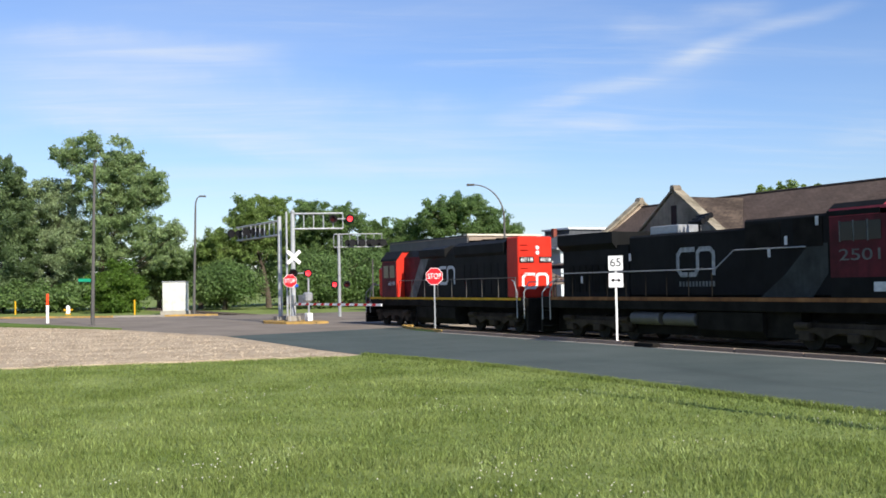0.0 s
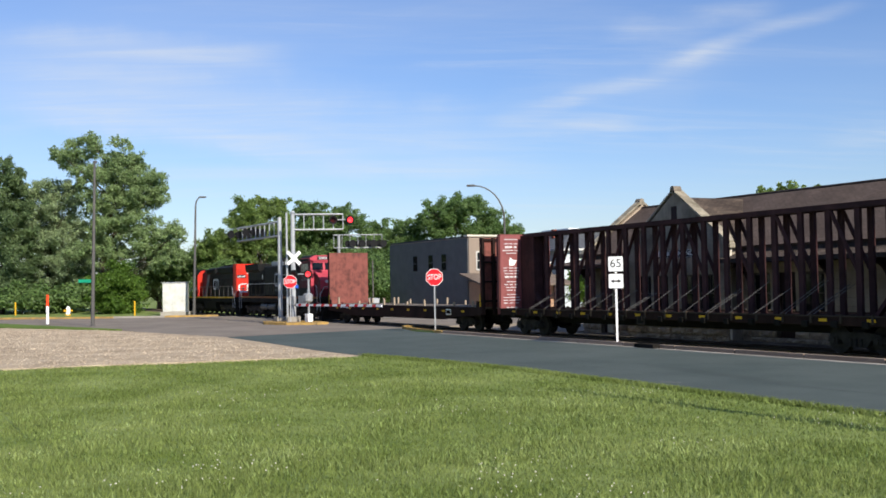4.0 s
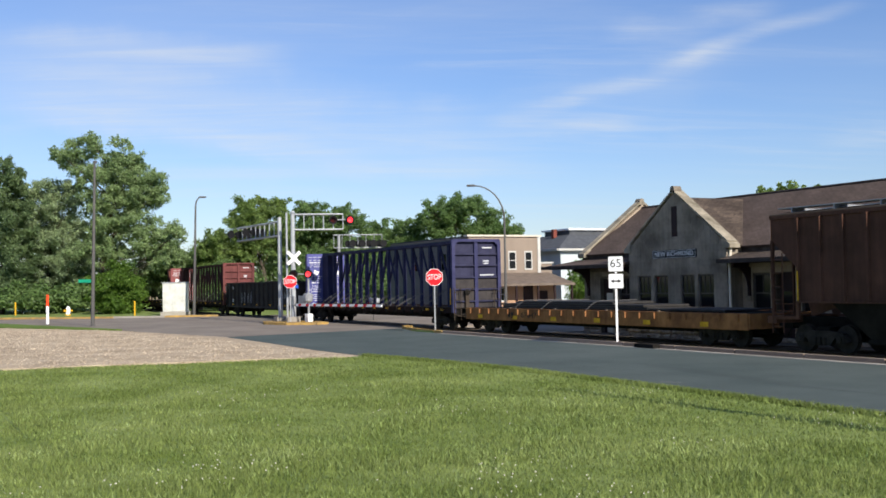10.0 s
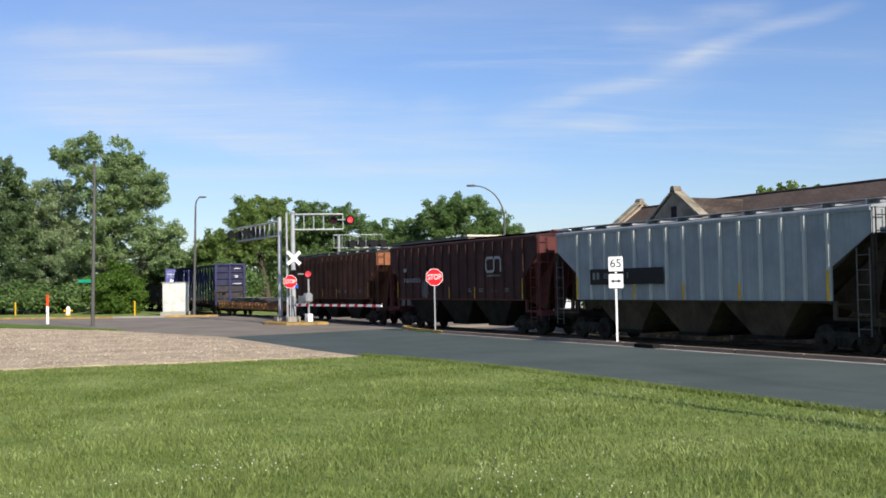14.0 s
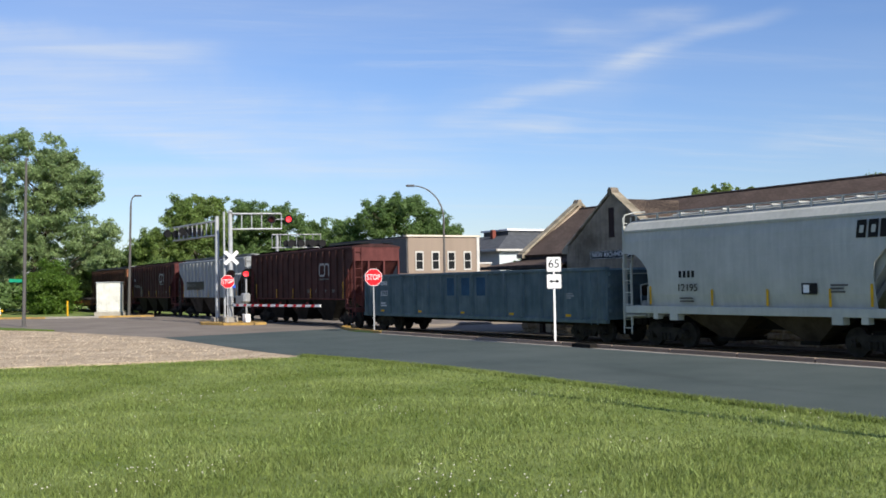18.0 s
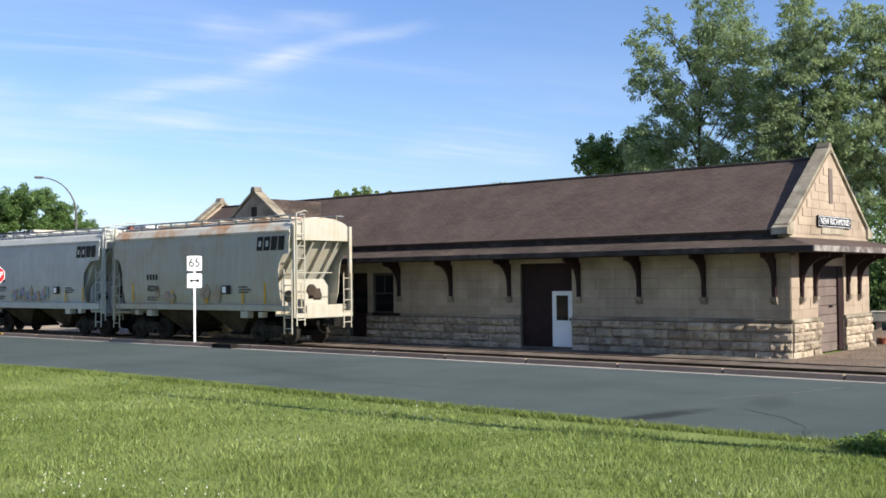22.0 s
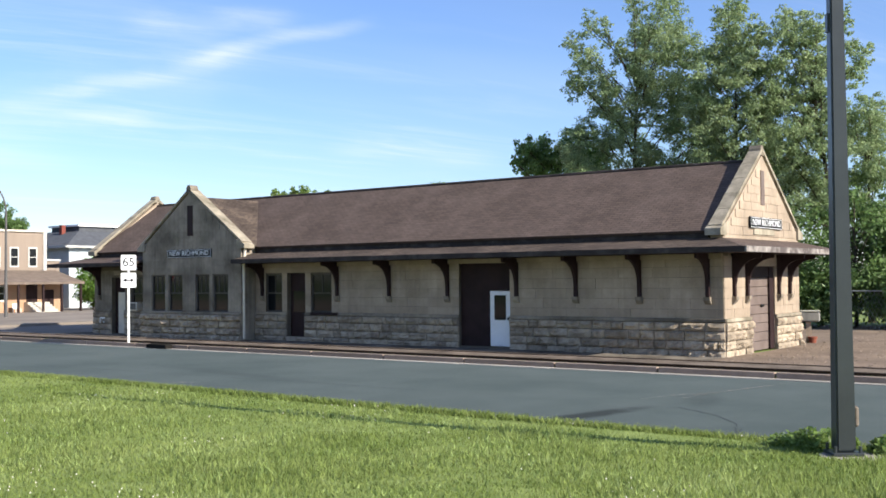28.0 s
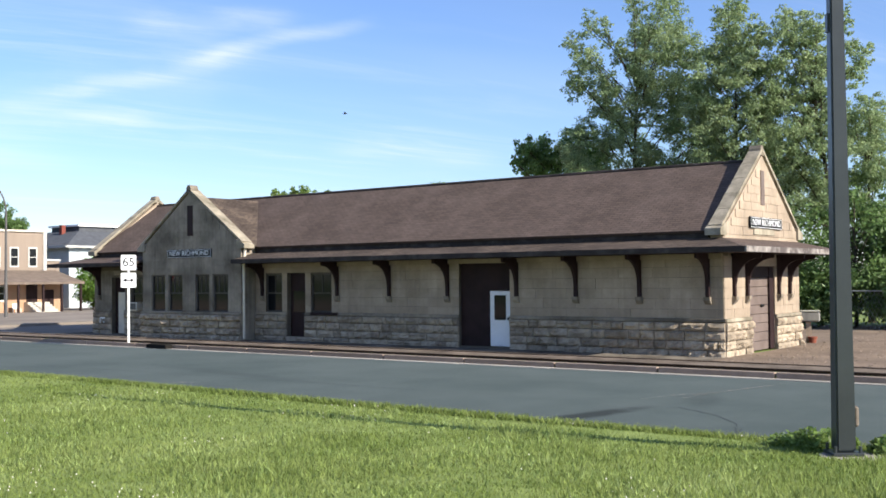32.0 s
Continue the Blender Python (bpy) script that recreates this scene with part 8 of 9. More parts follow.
lobed_tree("cottonwood", -22, 56, 21.4, [(-0.4, 17.1, 0.6), (0.3, 17.2, 0.6), (-0.3, 15.9, 0.8), (0.8, 15.6, 0.8), (-0.7, 14.7, 1.0), (0.6, 14.3, 1.0), (-1.1, 13.4, 0.9), (0.2, 12.8, 1.1), (-0.7, 11.5, 1.0), (0.8, 11.2, 0.9), (-1.1, 10.1, 0.9), (0.1, 9.7, 1.0), (1.6, 15.4, 0.6), (-1.4, 8.6, 1.1), (0.2, 8.2, 1.1), (1.6, 9.4, 1.0), (1.8, 11.8, 0.9), (-2.0, 11.6, 0.8), (1.7, 13.4, 0.8)], "leaf_poplar", "tall open-crowned cottonwood behind the depot", 72, 2.2, 0.078, 84, trunk=0.23, group='cottonwoods behind the depot', fill=13)
lobed_tree("cottonwood", -17.2, 58, 16.5, [(-2.5, 16.5, 0.6), (-1.6, 16.2, 0.6), (-0.9, 15.8, 0.6), (-2.4, 15.3, 0.8), (-1.3, 14.9, 0.8), (-3.0, 14.0, 0.8), (-1.7, 13.7, 0.9), (-0.7, 13.9, 0.8), (-3.0, 12.5, 1.0), (-1.7, 12.2, 1.0), (-0.7, 12.3, 0.8), (-3.4, 11.0, 1.0), (-2.1, 10.5, 1.1), (-0.8, 10.7, 1.0), (-3.1, 9.3, 1.0), (-1.6, 9.0, 1.1), (-2.4, 7.8, 0.9), (-1.1, 7.5, 1.1), (-0.8, 6.2, 0.9), (0.6, 16.2, 0.4), (0.6, 14.7, 0.6), (1.5, 14.1, 0.5), (0.9, 13.3, 0.6), (-3.4, 7.9, 1.0), (-2.6, 6.2, 1.1), (0.2, 9.4, 0.9), (0.2, 11.2, 0.8)], "leaf_poplar", "open-crowned cottonwood beyond the yard", 73, 2.2, 0.078, 84, trunk=0.26, group='cottonwoods behind the depot', fill=13)
lobed_tree("cottonwood", -16.1, 60.1, 10.7, [(0.3, 11.5, 0.8), (-0.5, 10.9, 0.7), (0.6, 10.3, 0.9), (-0.3, 9.6, 0.9), (0.6, 8.8, 0.9), (-0.3, 8.0, 0.8), (0.6, 7.7, 0.8), (-1.1, 7.6, 0.8), (-0.6, 6.5, 0.9), (0.5, 6.0, 1.0)], "leaf_poplar", "leafy cottonwood beyond the yard", 74, 2.0, 0.078, 84, trunk=0.20, group='cottonwoods behind the depot', fill=13)
lobed_tree("broadleaf_tree", -36, 59, 31.4, [(-1.3, 10.7, 0.8), (-0.1, 10.8, 0.9), (-0.8, 9.9, 0.8), (1.0, 10.7, 0.8), (-1.8, 9.9, 0.4), (1.6, 10.0, 0.8), (0.3, 9.8, 0.8), (2.4, 10.9, 0.8), (2.6, 9.6, 0.9), (3.4, 10.2, 0.8), (1.8, 11.6, 0.6)], "leaf", "lower leafy tree behind the depot ridge", 78, 1.8, 0.11, 66, trunk=0.3)
tree("bush", -15.5, 55.0, 7.0, 4.2, "leaf", "dark shrubs along the yard fence", 75, base=0.0, clump=0.9, size=0.11, per=50, n=60, trunk=0.1, category="bush")
tree("bush", -8.5, 56.0, 7.5, 4.8, "leaf_bush", "bright green shrubs along the yard fence", 76, base=0.0, clump=0.9, size=0.11, per=50, n=60, trunk=0.1, category="bush")
tree("bush", -13.2, 57.5, 8.5, 3.2, "leaf", "tall shrubs behind the depot end", 79, base=0.0, clump=0.9, size=0.11, per=50, n=46, trunk=0.1, category="bush")
tree("bush", -79.6, 55.4, 5.0, 2.2, "leaf_bush", "leafy bush by the white house", 77, base=0.0, clump=0.7, size=0.11, per=60, n=34, trunk=0.08, category="bush")
tree("bush", -12.6, 53.6, 3.2, 2.6, "leaf", "low shrubs behind the wire fence", 80, base=0.0, clump=0.7, size=0.10, per=60, n=40, trunk=0.06, category="bush")
tree("bush", -16.9, 53.4, 3.0, 2.2, "leaf", "low dark shrubs at the depot corner", 82, base=0.0, clump=0.7, size=0.10, per=60, n=40, trunk=0.06, category="bush")
tree("bush", -8.0, 53.8, 3.4, 2.8, "leaf", "low shrubs behind the wire fence", 81, base=0.0, clump=0.7, size=0.10, per=60, n=40, trunk=0.06, category="bush")


# ---------------------------------------------------------------- signs, signals, lamps
def octagon(r):
    return [(r * math.cos(math.pi / 8 + math.pi / 4 * i), r * math.sin(math.pi / 8 + math.pi / 4 * i)) for i in range(8)]


def stop_sign(x, y, z, top, turn, label):
    s = thing("stop_sign", (x, y, z, 0, 0, turn), label, "stop sign", "stop signs")
    R = 0.435 / math.cos(math.pi / 8)
    part("post", box(-0.035, 0.035, -0.02, 0.03, -0.3, top + 0.4), "galv", s)
    part("border", prism(bmesh.new(), [(a, top + b) for a, b in octagon(R)], "y", -0.028, -0.021), "sign_white", s)
    part("face", prism(bmesh.new(), [(a, top + b) for a, b in octagon(R * 0.945)], "y", -0.034, -0.0285), "sign_red", s)
    part("lettering", words("STOP", 0.40, "sign_white", width=0.70), None, s).location = (0, -0.038, top)
    return s


stop_sign(-49.0, 24.85, 0.24, 2.74, 63, "red octagonal stop sign on a steel post at the kerb")
stop_sign(-68.6, 23.85, 0.2, 2.78, 71, "red octagonal stop sign on the crossing island")
rs = thing("route_sign", (-33.32, 24.74, 0.24, 0, 0, 53), "white route marker over an arrow plate on a pale post", "road sign")
part("post", box(-0.04, 0.04, -0.02, 0.04, -0.3, 3.25), "sign_white", rs)


def rounded(w, h, r, n=4):
    out = []
    for cx, cy, a0 in ((w - r, h - r, 0), (-w + r, h - r, 90), (-w + r, -h + r, 180), (w - r, -h + r, 270)):
        out += [(cx + r * math.cos(radians(a0 + 90 * i / n)), cy + r * math.sin(radians(a0 + 90 * i / n))) for i in range(n + 1)]
    return out


for z, hh in ((3.02, 0.30), (2.36, 0.29)):
    pl = part("plate", prism(bmesh.new(), [(a, z + b) for a, b in rounded(0.29, hh, 0.05)], "y", -0.03, -0.021), "sign_black", rs)
    part("face", prism(bmesh.new(), [(a, z + b) for a, b in rounded(0.275, hh - 0.015, 0.045)], "y", -0.036, -0.0305), "sign_white", pl)
part("number", words("65", 0.46, "sign_black", "number", 0.40), None, rs).location = (0, -0.040, 3.03)
ar = bmesh.new()
prism(ar, [(-0.2, 2.36), (-0.08, 2.44), (-0.08, 2.385), (0.08, 2.385), (0.08, 2.44), (0.2, 2.36), (0.08, 2.28), (0.08, 2.335), (-0.08, 2.335), (-0.08, 2.28)], "y", -0.041, -0.0365)
part("arrow", ar, "sign_black", rs)


def lens_pair(parent, x, y, z, turn, lit, r=0.19, gap=0.36):
    """Two crossing lamps with black back plates; they look to their own -y."""
    for k, on in ((-1, lit == 0), (1, lit == 1)):
        m = pose(x, y, z, 0, 0, turn)
        bm = rod(bmesh.new(), (k * gap, 0.0, 0), (k * gap, 0.03, 0), 0.30, seg=18)
        u = part("lamp_unit", bm, "black", parent)
        u.matrix_basis = m
        part("hood", prism(bmesh.new(), [(k * gap + 0.20 * math.cos(a), 0.20 * math.sin(a)) for a in [math.pi * i / 8 for i in range(9)]] + [(k * gap + 0.18 * math.cos(a), 0.18 * math.sin(a)) for a in [math.pi * (8 - i) / 8 for i in range(9)]], "y", -0.28, -0.002), "black", u)
        part("lens", rod(bmesh.new(), (k * gap, -0.03, 0), (k * gap, -0.002, 0), r, seg=16), "red_lens" if on else "dull_lens", u)


def truss_arm(parent, x0, x1, y, z, h, n, mat="silver", r=0.055):
    for dz in (0, h):
        for dy in (-0.12, 0.12):
            part("chord", rod(bmesh.new(), (x0, y + dy, z + dz), (x1, y + dy, z + dz), r, seg=8), mat, parent)
    for i in range(n + 1):
        x = x0 + (x1 - x0) * i / n
        part("strut", rod(bmesh.new(), (x, y, z), (x, y, z + h), r * 0.75, seg=6), mat, parent)


island = solid("median_island", prism(bmesh.new(), [(-73.2, 23.4), (-70.5, 22.6), (-67.6, 23.2), (-66.4, 24.6), (-66.6, 25.8), (-68.5, 26.1), (-72.6, 25.4)], "z", -0.1, 0.25), "yellow_kerb", "yellow-painted concrete island that carries the signals", "island", kind="structure")
sig = thing("crossing_signal", (-69.5, 24.4, 0.25, 0, 0, 71), "silver railway crossing mast with a cantilever arm, crossbuck and red lamps", "crossing signal", "crossing signals")
part("mast", rod(bmesh.new(), (0, 0, 0), (0, 0, 7.45), 0.17, 0.14, seg=14), "silver", sig)
part("base", box(-0.45, 0.45, -0.45, 0.45, -0.05, 0.35, 0.03), "concrete", sig)
truss_arm(sig, 0.1, 3.45, 0, 6.3, 1.05, 5)
lens_pair(sig, 3.35, -0.3, 6.95, 0, 1, gap=0.58)
part("crossarm", rod(bmesh.new(), (2.6, -0.2, 6.95), (4.0, -0.2, 6.95), 0.04, seg=6), "silver", sig)
for k, a in ((0, 45), (1, -45)):
    b = part("crossbuck_blade", box(-0.60, 0.60, -0.03 - 0.012 * k, -0.02 - 0.012 * k, -0.115, 0.115), "sign_white", sig, "white crossbuck blade")
    b.matrix_basis = pose(0.05, -0.22, 4.35, 0, a, 0)
    part("band", box(-0.48, 0.48, -0.035 - 0.012 * k, -0.031 - 0.012 * k, -0.035, 0.035), "loco_white", b)
lens_pair(sig, 0.5, -0.25, 3.25, 0, 1, gap=0.5)
part("lamp_bracket", rod(bmesh.new(), (-0.2, -0.2, 3.25), (1.1, -0.2, 3.25), 0.04, seg=6), "silver", sig)
part("bell", rod(bmesh.new(), (0, -0.1, 7.45), (0, -0.1, 7.6), 0.18, 0.1, seg=12), "silver", sig)
part("conduit", rod(bmesh.new(), (-0.42, 0.1, 0), (-0.42, 0.1, 7.5), 0.07, seg=8), "silver", sig)
part("blue_plate", box(0.12, 0.32, -0.22, -0.21, 2.3, 2.5), "sign_blue", sig)

sig2 = thing("crossing_signal", (-71.7, 24.2, 0.25, 0, 0, 182), "silver railway crossing mast whose arm reaches over the far lanes", "crossing signal", "crossing signals")
part("mast", rod(bmesh.new(), (0, 0, 0), (0, 0, 7.3), 0.16, 0.14, seg=14), "silver", sig2)
part("base", box(-0.4, 0.4, -0.4, 0.4, -0.05, 0.3, 0.03), "concrete", sig2)
truss_arm(sig2, 0.1, 9.0, 0, 6.0, 1.0, 9)
for sx in (5.0, 8.4):
    lens_pair(sig2, sx, 0.3, 6.5, 100, 2, gap=0.5), lens_pair(sig2, sx + 0.2, -0.3, 6.5, 112, 2, gap=0.5)
sig3 = thing("crossing_signal", (-80.3, 32.1, 0.1, 0, 0, 71), "silver crossing mast on the far side of the track", "crossing signal", "crossing signals")
part("mast", rod(bmesh.new(), (0, 0, 0), (0, 0, 6.7), 0.14, 0.12, seg=12), "galv", sig3)
truss_arm(sig3, -0.4, 3.5, 0, 5.62, 1.05, 6, "galv", 0.04)
for sx in (1.2, 2.9):
    lens_pair(sig3, sx, 0.3, 5.95, 180, 2, gap=0.42), lens_pair(sig3, sx + 0.3, -0.3, 5.95, 195, 2, gap=0.42)
lens_pair(sig3, 0.1, -0.25, 2.6, 0, 0, gap=0.5)

gate = thing("crossing_gate", (-67.9, 24.9, 0.25, 0, 0, 8), "lowered red and white striped crossing gate with counterweights", "crossing gate")
part("stand", rod(bmesh.new(), (0, 0, 0), (0, 0, 2.9), 0.07, seg=10), "galv", gate)
part("foot", box(-0.22, 0.22, -0.2, 0.2, 0, 0.55, 0.03), "white", gate)
part("machine", box(-0.35, 0.25, -0.3, 0.25, 1.3, 1.95, 0.12), "galv", gate)
part("counterweight", box(-2.2, -1.2, -0.5, -0.35, 1.15, 1.75, 0.03), "galv", gate)
part("counterweight", box(-2.1, -1.1, 0.3, 0.45, 1.15, 1.75, 0.03), "galv", gate)
part("support_arm", box(-1.6, 0.4, -0.42, -0.36, 1.05, 1.25), "galv", gate)
arm = part("arm", box(-1.0, 9.9, -0.44, -0.36, 1.08, 1.22), "sign_white", gate, "striped gate arm")
for i in range(10):
    x = -0.7 + 1.06 * i
    part("red_stripe", prism(bmesh.new(), [(x, 1.078), (x + 0.42, 1.078), (x + 0.5, 1.222), (x + 0.08, 1.222)], "y", -0.443, -0.357), "sign_red", arm)
for x in (2.0, 5.2, 8.4):
    part("gate_lamp", rod(bmesh.new(), (x, -0.4, 1.22), (x, -0.4, 1.36), 0.06, seg=8), "dull_lens", arm)
cs = thing("signal_cabinet", (-72.4, 31.6, 0.1), "small grey signal cabinet beside a short mast", "cabinet")
part("mast", rod(bmesh.new(), (0, 0, 0), (0, 0, 4.4), 0.05, seg=8), "lamp_grey", cs)
part("case", box(-0.5, 0.5, -0.3, 0.3, 0.9, 1.6, 0.03), "silver", cs)


def street_lamp(x, y, height, reach, turn, rise, label, mat="lamp_grey", r=0.10, lean=0.0):
    s = thing("street_lamp", pose(x, y, ground_z(x, y)) @ pose(0, 0, 0, 0, 0, 26) @ pose(0, 0, 0, 0, lean, 0) @ pose(0, 0, 0, 0, 0, turn - 26), label, "street lamp", "street lamps")
    pts = [(0, 0, height * i / 6) for i in range(7)]
    part("pole", tube(bmesh.new(), pts, r * 1.2, r * 0.72, seg=10), mat, s)
    part("base", box(-0.2, 0.2, -0.2, 0.2, -0.1, 0.12, 0.02), mat, s)
    bend = [(reach * (1 - math.cos(t)), 0, height + rise * math.sin(t)) for t in [math.pi / 2 * i / 8 for i in range(9)]]
    part("arm", tube(bmesh.new(), bend, r * 0.62, r * 0.42, seg=8), mat, s)
    bm = box(reach - 0.1, reach + 0.55, -0.14, 0.14, height + rise - 0.07, height + rise + 0.09, 0.05)
    part("lamp_head", bm, mat, s)
    return s


street_lamp(-70.0, 41.6, 7.6, 2.3, 240, 2.6, "grey street lamp with a long curved arm", r=0.10)
street_lamp(-102.7, 25.9, 10.6, 0.45, 60, 0.9, "slim grey street lamp with a short curved arm", r=0.12, lean=2.2)
lp = street_lamp(-78.7, 12.6, 11.4, 0.5, 168, 0.4, "dark tapered street lamp with a green street-name plate", r=0.115, lean=1.9)
part("name_plate", box(0.15, 1.0, -0.02, 0.02, 3.15, 3.38), "sign_green", lp, "green street-name plate").matrix_basis = pose(0, 0, 0, 0, 0, 90)

# the near square lamp post
np_ = thing("lamp_post", (-4.22, 14.3, 0.215, 0, 0, 35), "thick dark square steel lamp post bolted to a concrete base", "lamp post")
bm = bmesh.new()
lo = [bm.verts.new(p) for p in ((-0.125, -0.125, 0.05), (0.125, -0.125, 0.05), (0.125, 0.125, 0.05), (-0.125, 0.125, 0.05))]
hi = [bm.verts.new(p) for p in ((-0.065, -0.065, 10.0), (0.065, -0.065, 10.0), (0.065, 0.065, 10.0), (-0.065, 0.065, 10.0))]
bm.faces.new(list(reversed(lo))), bm.faces.new(hi)
for i in range(4):
    bm.faces.new((lo[i], lo[(i + 1) % 4], hi[(i + 1) % 4], hi[i]))
bmesh.ops.bevel(bm, geom=list(bm.edges), offset=0.022, segments=2, affect="EDGES")
part("shaft", bm, "dark_pole", np_)
part("base_plate", box(-0.2, 0.2, -0.2, 0.2, 0.0, 0.045, 0.008), "dark_pole", np_)
for a in (-0.16, 0.16):
    for b in (-0.16, 0.16):
        part("bolt", rod(bmesh.new(), (a, b, 0.04), (a, b, 0.13), 0.022, seg=8), "dark_pole", np_)
part("hand_hole_cover", box(0.105, 0.185, -0.09, 0.05, 0.36, 0.64, 0.03), "old_timber", np_, "rusty access cover")
part("bracket", box(-0.12, -0.06, -0.04, 0.04, 5.55, 5.8), "dark_pole", np_)
part("footing", rod(bmesh.new(), (0.08, -0.1, -0.3), (0.08, -0.1, -0.004), 0.42, seg=20), "concrete", np_, "round concrete footing")

# cabinet, markers, hydrant
cab_ = thing("utility_cabinet", (-106.3, 25.0, 0.30, 0, 0, 72), "tall pale metal utility cabinet on a pad", "cabinet")
part("pad", box(-1.4, 1.4, -0.95, 0.95, -0.5, 0.12), "concrete", cab_)
part("body", box(-1.2, 1.2, -0.75, 0.75, 0.12, 2.95, 0.03), "case_white", cab_)
part("door", box(-0.75, 1.05, -0.78, -0.751, 0.22, 2.85, 0.01), "case_white", cab_)
part("roof", box(-1.28, 1.28, -0.83, 0.83, 2.95, 3.05, 0.02), "galv", cab_)
mk = thing("pipeline_marker", (-87.9, 10.7, 0.1), "white post with an orange top", "marker post")
part("post", rod(bmesh.new(), (0, 0, -0.2), (0, 0, 1.4), 0.11, seg=12), "sign_white", mk)
part("cap", rod(bmesh.new(), (0, 0, 1.4), (0, 0, 2.3), 0.115, 0.10, seg=12), "orange", mk)
hy = thing("fire_hydrant", (-117.9, 16.4, 0.08), "small white and yellow fire hydrant", "hydrant")
part("barrel", rod(bmesh.new(), (0, 0, -0.1), (0, 0, 0.7), 0.24, 0.22, seg=14), "sign_white", hy)
part("bonnet", rod(bmesh.new(), (0, 0, 0.7), (0, 0, 0.98), 0.26, 0.08, seg=14), "sign_white", hy)
part("nozzle", rod(bmesh.new(), (0.1, -0.45, 0.5), (-0.1, 0.45, 0.5), 0.12, seg=10), "yellow", hy)
part("flange", rod(bmesh.new(), (0, 0, 0.0), (0, 0, 0.12), 0.32, seg=14), "yellow", hy)
for x, y, tilt in ((-110.4, 21.8, 0), (-127.0, 12.1, -4)):
    b = thing("yellow_bollard", (x, y, ground_z(x, y), 0, tilt, 0), "slim yellow marker post", "bollard", "yellow markers")
    part("tube", rod(bmesh.new(), (0, 0, -0.2), (0, 0, 1.45), 0.09, seg=10), "yellow", b)
    part("cap", rod(bmesh.new(), (0, 0, 1.45), (0, 0, 1.5), 0.09, 0.05, seg=10), "yellow", b)


# ---------------------------------------------------------------- houses beyond the track
def house_window(parent, m, w, h, trim="trim"):
    wf = part("window", box(-w / 2 - 0.1, w / 2 + 0.1, -0.05, 0.0, -0.1, h + 0.1), trim, parent)
    wf.matrix_basis = m
    for k in (0, 1):
        part("pane", box(-w / 2, w / 2, -0.06, -0.051, k * h / 2 + 0.03, (k + 1) * h / 2 - 0.03), "glass", wf)
    return wf


TX, TY0, TY1, TZ = -82.0, 45.0, 52.4, 6.95
tan = thing("tan_house", (0, 0, 0), "two-storey tan house with a porch and grey side", "house")
part("wall", box(TX - 16.5, TX, TY0, TY1, -0.1, TZ - 0.2), "tan_siding", tan)
part("side_cladding", box(TX - 16.5, TX - 0.05, TY0 - 0.08, TY0 - 0.004, -0.1, TZ - 0.3), "grey_siding", tan, "grey clad side wall")
part("front_cladding", box(TX + 0.003, TX + 0.06, TY0, TY1, 2.9, TZ - 0.25), "tan_siding", tan)
part("step_wing", box(TX - 6, TX, TY1, TY1 + 1.3, -0.1, 4.35), "tan_siding", tan)
part("cornice", box(TX - 0.5, TX + 0.2, TY0 - 0.2, TY1 + 0.1, TZ - 0.16, TZ), "cream", tan)
part("roof", box(TX - 16.4, TX - 0.52, TY0 - 0.05, TY1 - 0.05, TZ - 0.2, TZ - 0.08), "grey_roof", tan)
part("corner_board", box(TX + 0.091, TX + 0.14, TY1 - 0.3, TY1, 3.0, TZ - 0.2), "trim", tan)
part("wing_trim", box(TX - 6, TX + 0.1, TY1, TY1 + 1.4, 4.35, 4.5), "trim", tan)
for y in (46.1, 47.75, 49.4, 51.1):
    house_window(tan, pose(TX + 0.091, y, 3.9, 0, 0, 90), 0.62, 1.5)
for x in (-86.5, -89.2, -92.5):
    house_window(tan, pose(x, TY0 - 0.08, 3.9), 0.9, 1.5, "grey_siding")
roof_ = bmesh.new()
prism(roof_, [(TX + 0.07, 3.55), (TX + 4.2, 2.55), (TX + 4.2, 2.40), (TX + 0.07, 3.38)], "y", TY0 - 1.0, TY1 + 0.9)
part("porch_roof", roof_, "tan_roof", tan)
part("porch_fascia", box(TX + 4.205, TX + 4.27, TY0 - 1.0, TY1 + 0.9, 2.36, 2.56), "tan_roof", tan)
for y in (45.0, 47.4, 49.6, 51.3, 53.1):
    part("porch_post", box(TX + 3.95, TX + 4.1, y - 0.08, y + 0.08, -0.05, 2.42), "brown", tan)
part("lower_wall", box(TX + 0.003, TX + 2.2, TY0, TY1, -0.1, 2.80), "salmon", tan)
part("front_door", box(TX + 2.203, TX + 2.25, 49.2, 50.2, 0.75, 2.65), "brown", tan)
for i in range(5):
    part("step", box(TX + 2.203, TX + 4.3 - 0.38 * i, 49.0, 51.0, -0.05 + 0.19 * i, 0.135 + 0.19 * i), "pale_step", tan)
board_mesh = mesh_of(prism(bmesh.new(), [(0.0, 0.0), (0.028, 0.0), (0.008, 0.165), (0.0, 0.165)], "y", TY0, TY1), "siding_board", "tan_siding")
for i in range(22):
    piece("siding_board", board_mesh, tan, pose(TX + 0.0605, 0, 2.95 + 0.168 * i))
part("railing_panel", box(TX + 2.22, TX + 2.28, 50.7, 51.7, 0.5, 1.9), "brown", tan)
house_window(tan, pose(TX + 2.202, 46.6, 1.1, 0, 0, 90), 1.2, 1.1)
chair_ = thing("garden_chair", (TX + 3.0, 47.9, -0.02), "white plastic garden chair under the porch", "chair")
part("seat", box(-0.25, 0.25, -0.25, 0.25, 0.4, 0.44), "white", chair_), part("backrest", box(-0.25, -0.2, -0.25, 0.25, 0.44, 0.85), "white", chair_)
for a in (-0.22, 0.22):
    for b in (-0.22, 0.22):
        part("leg", box(a - 0.02, a + 0.02, b - 0.02, b + 0.02, 0, 0.4), "white", chair_)
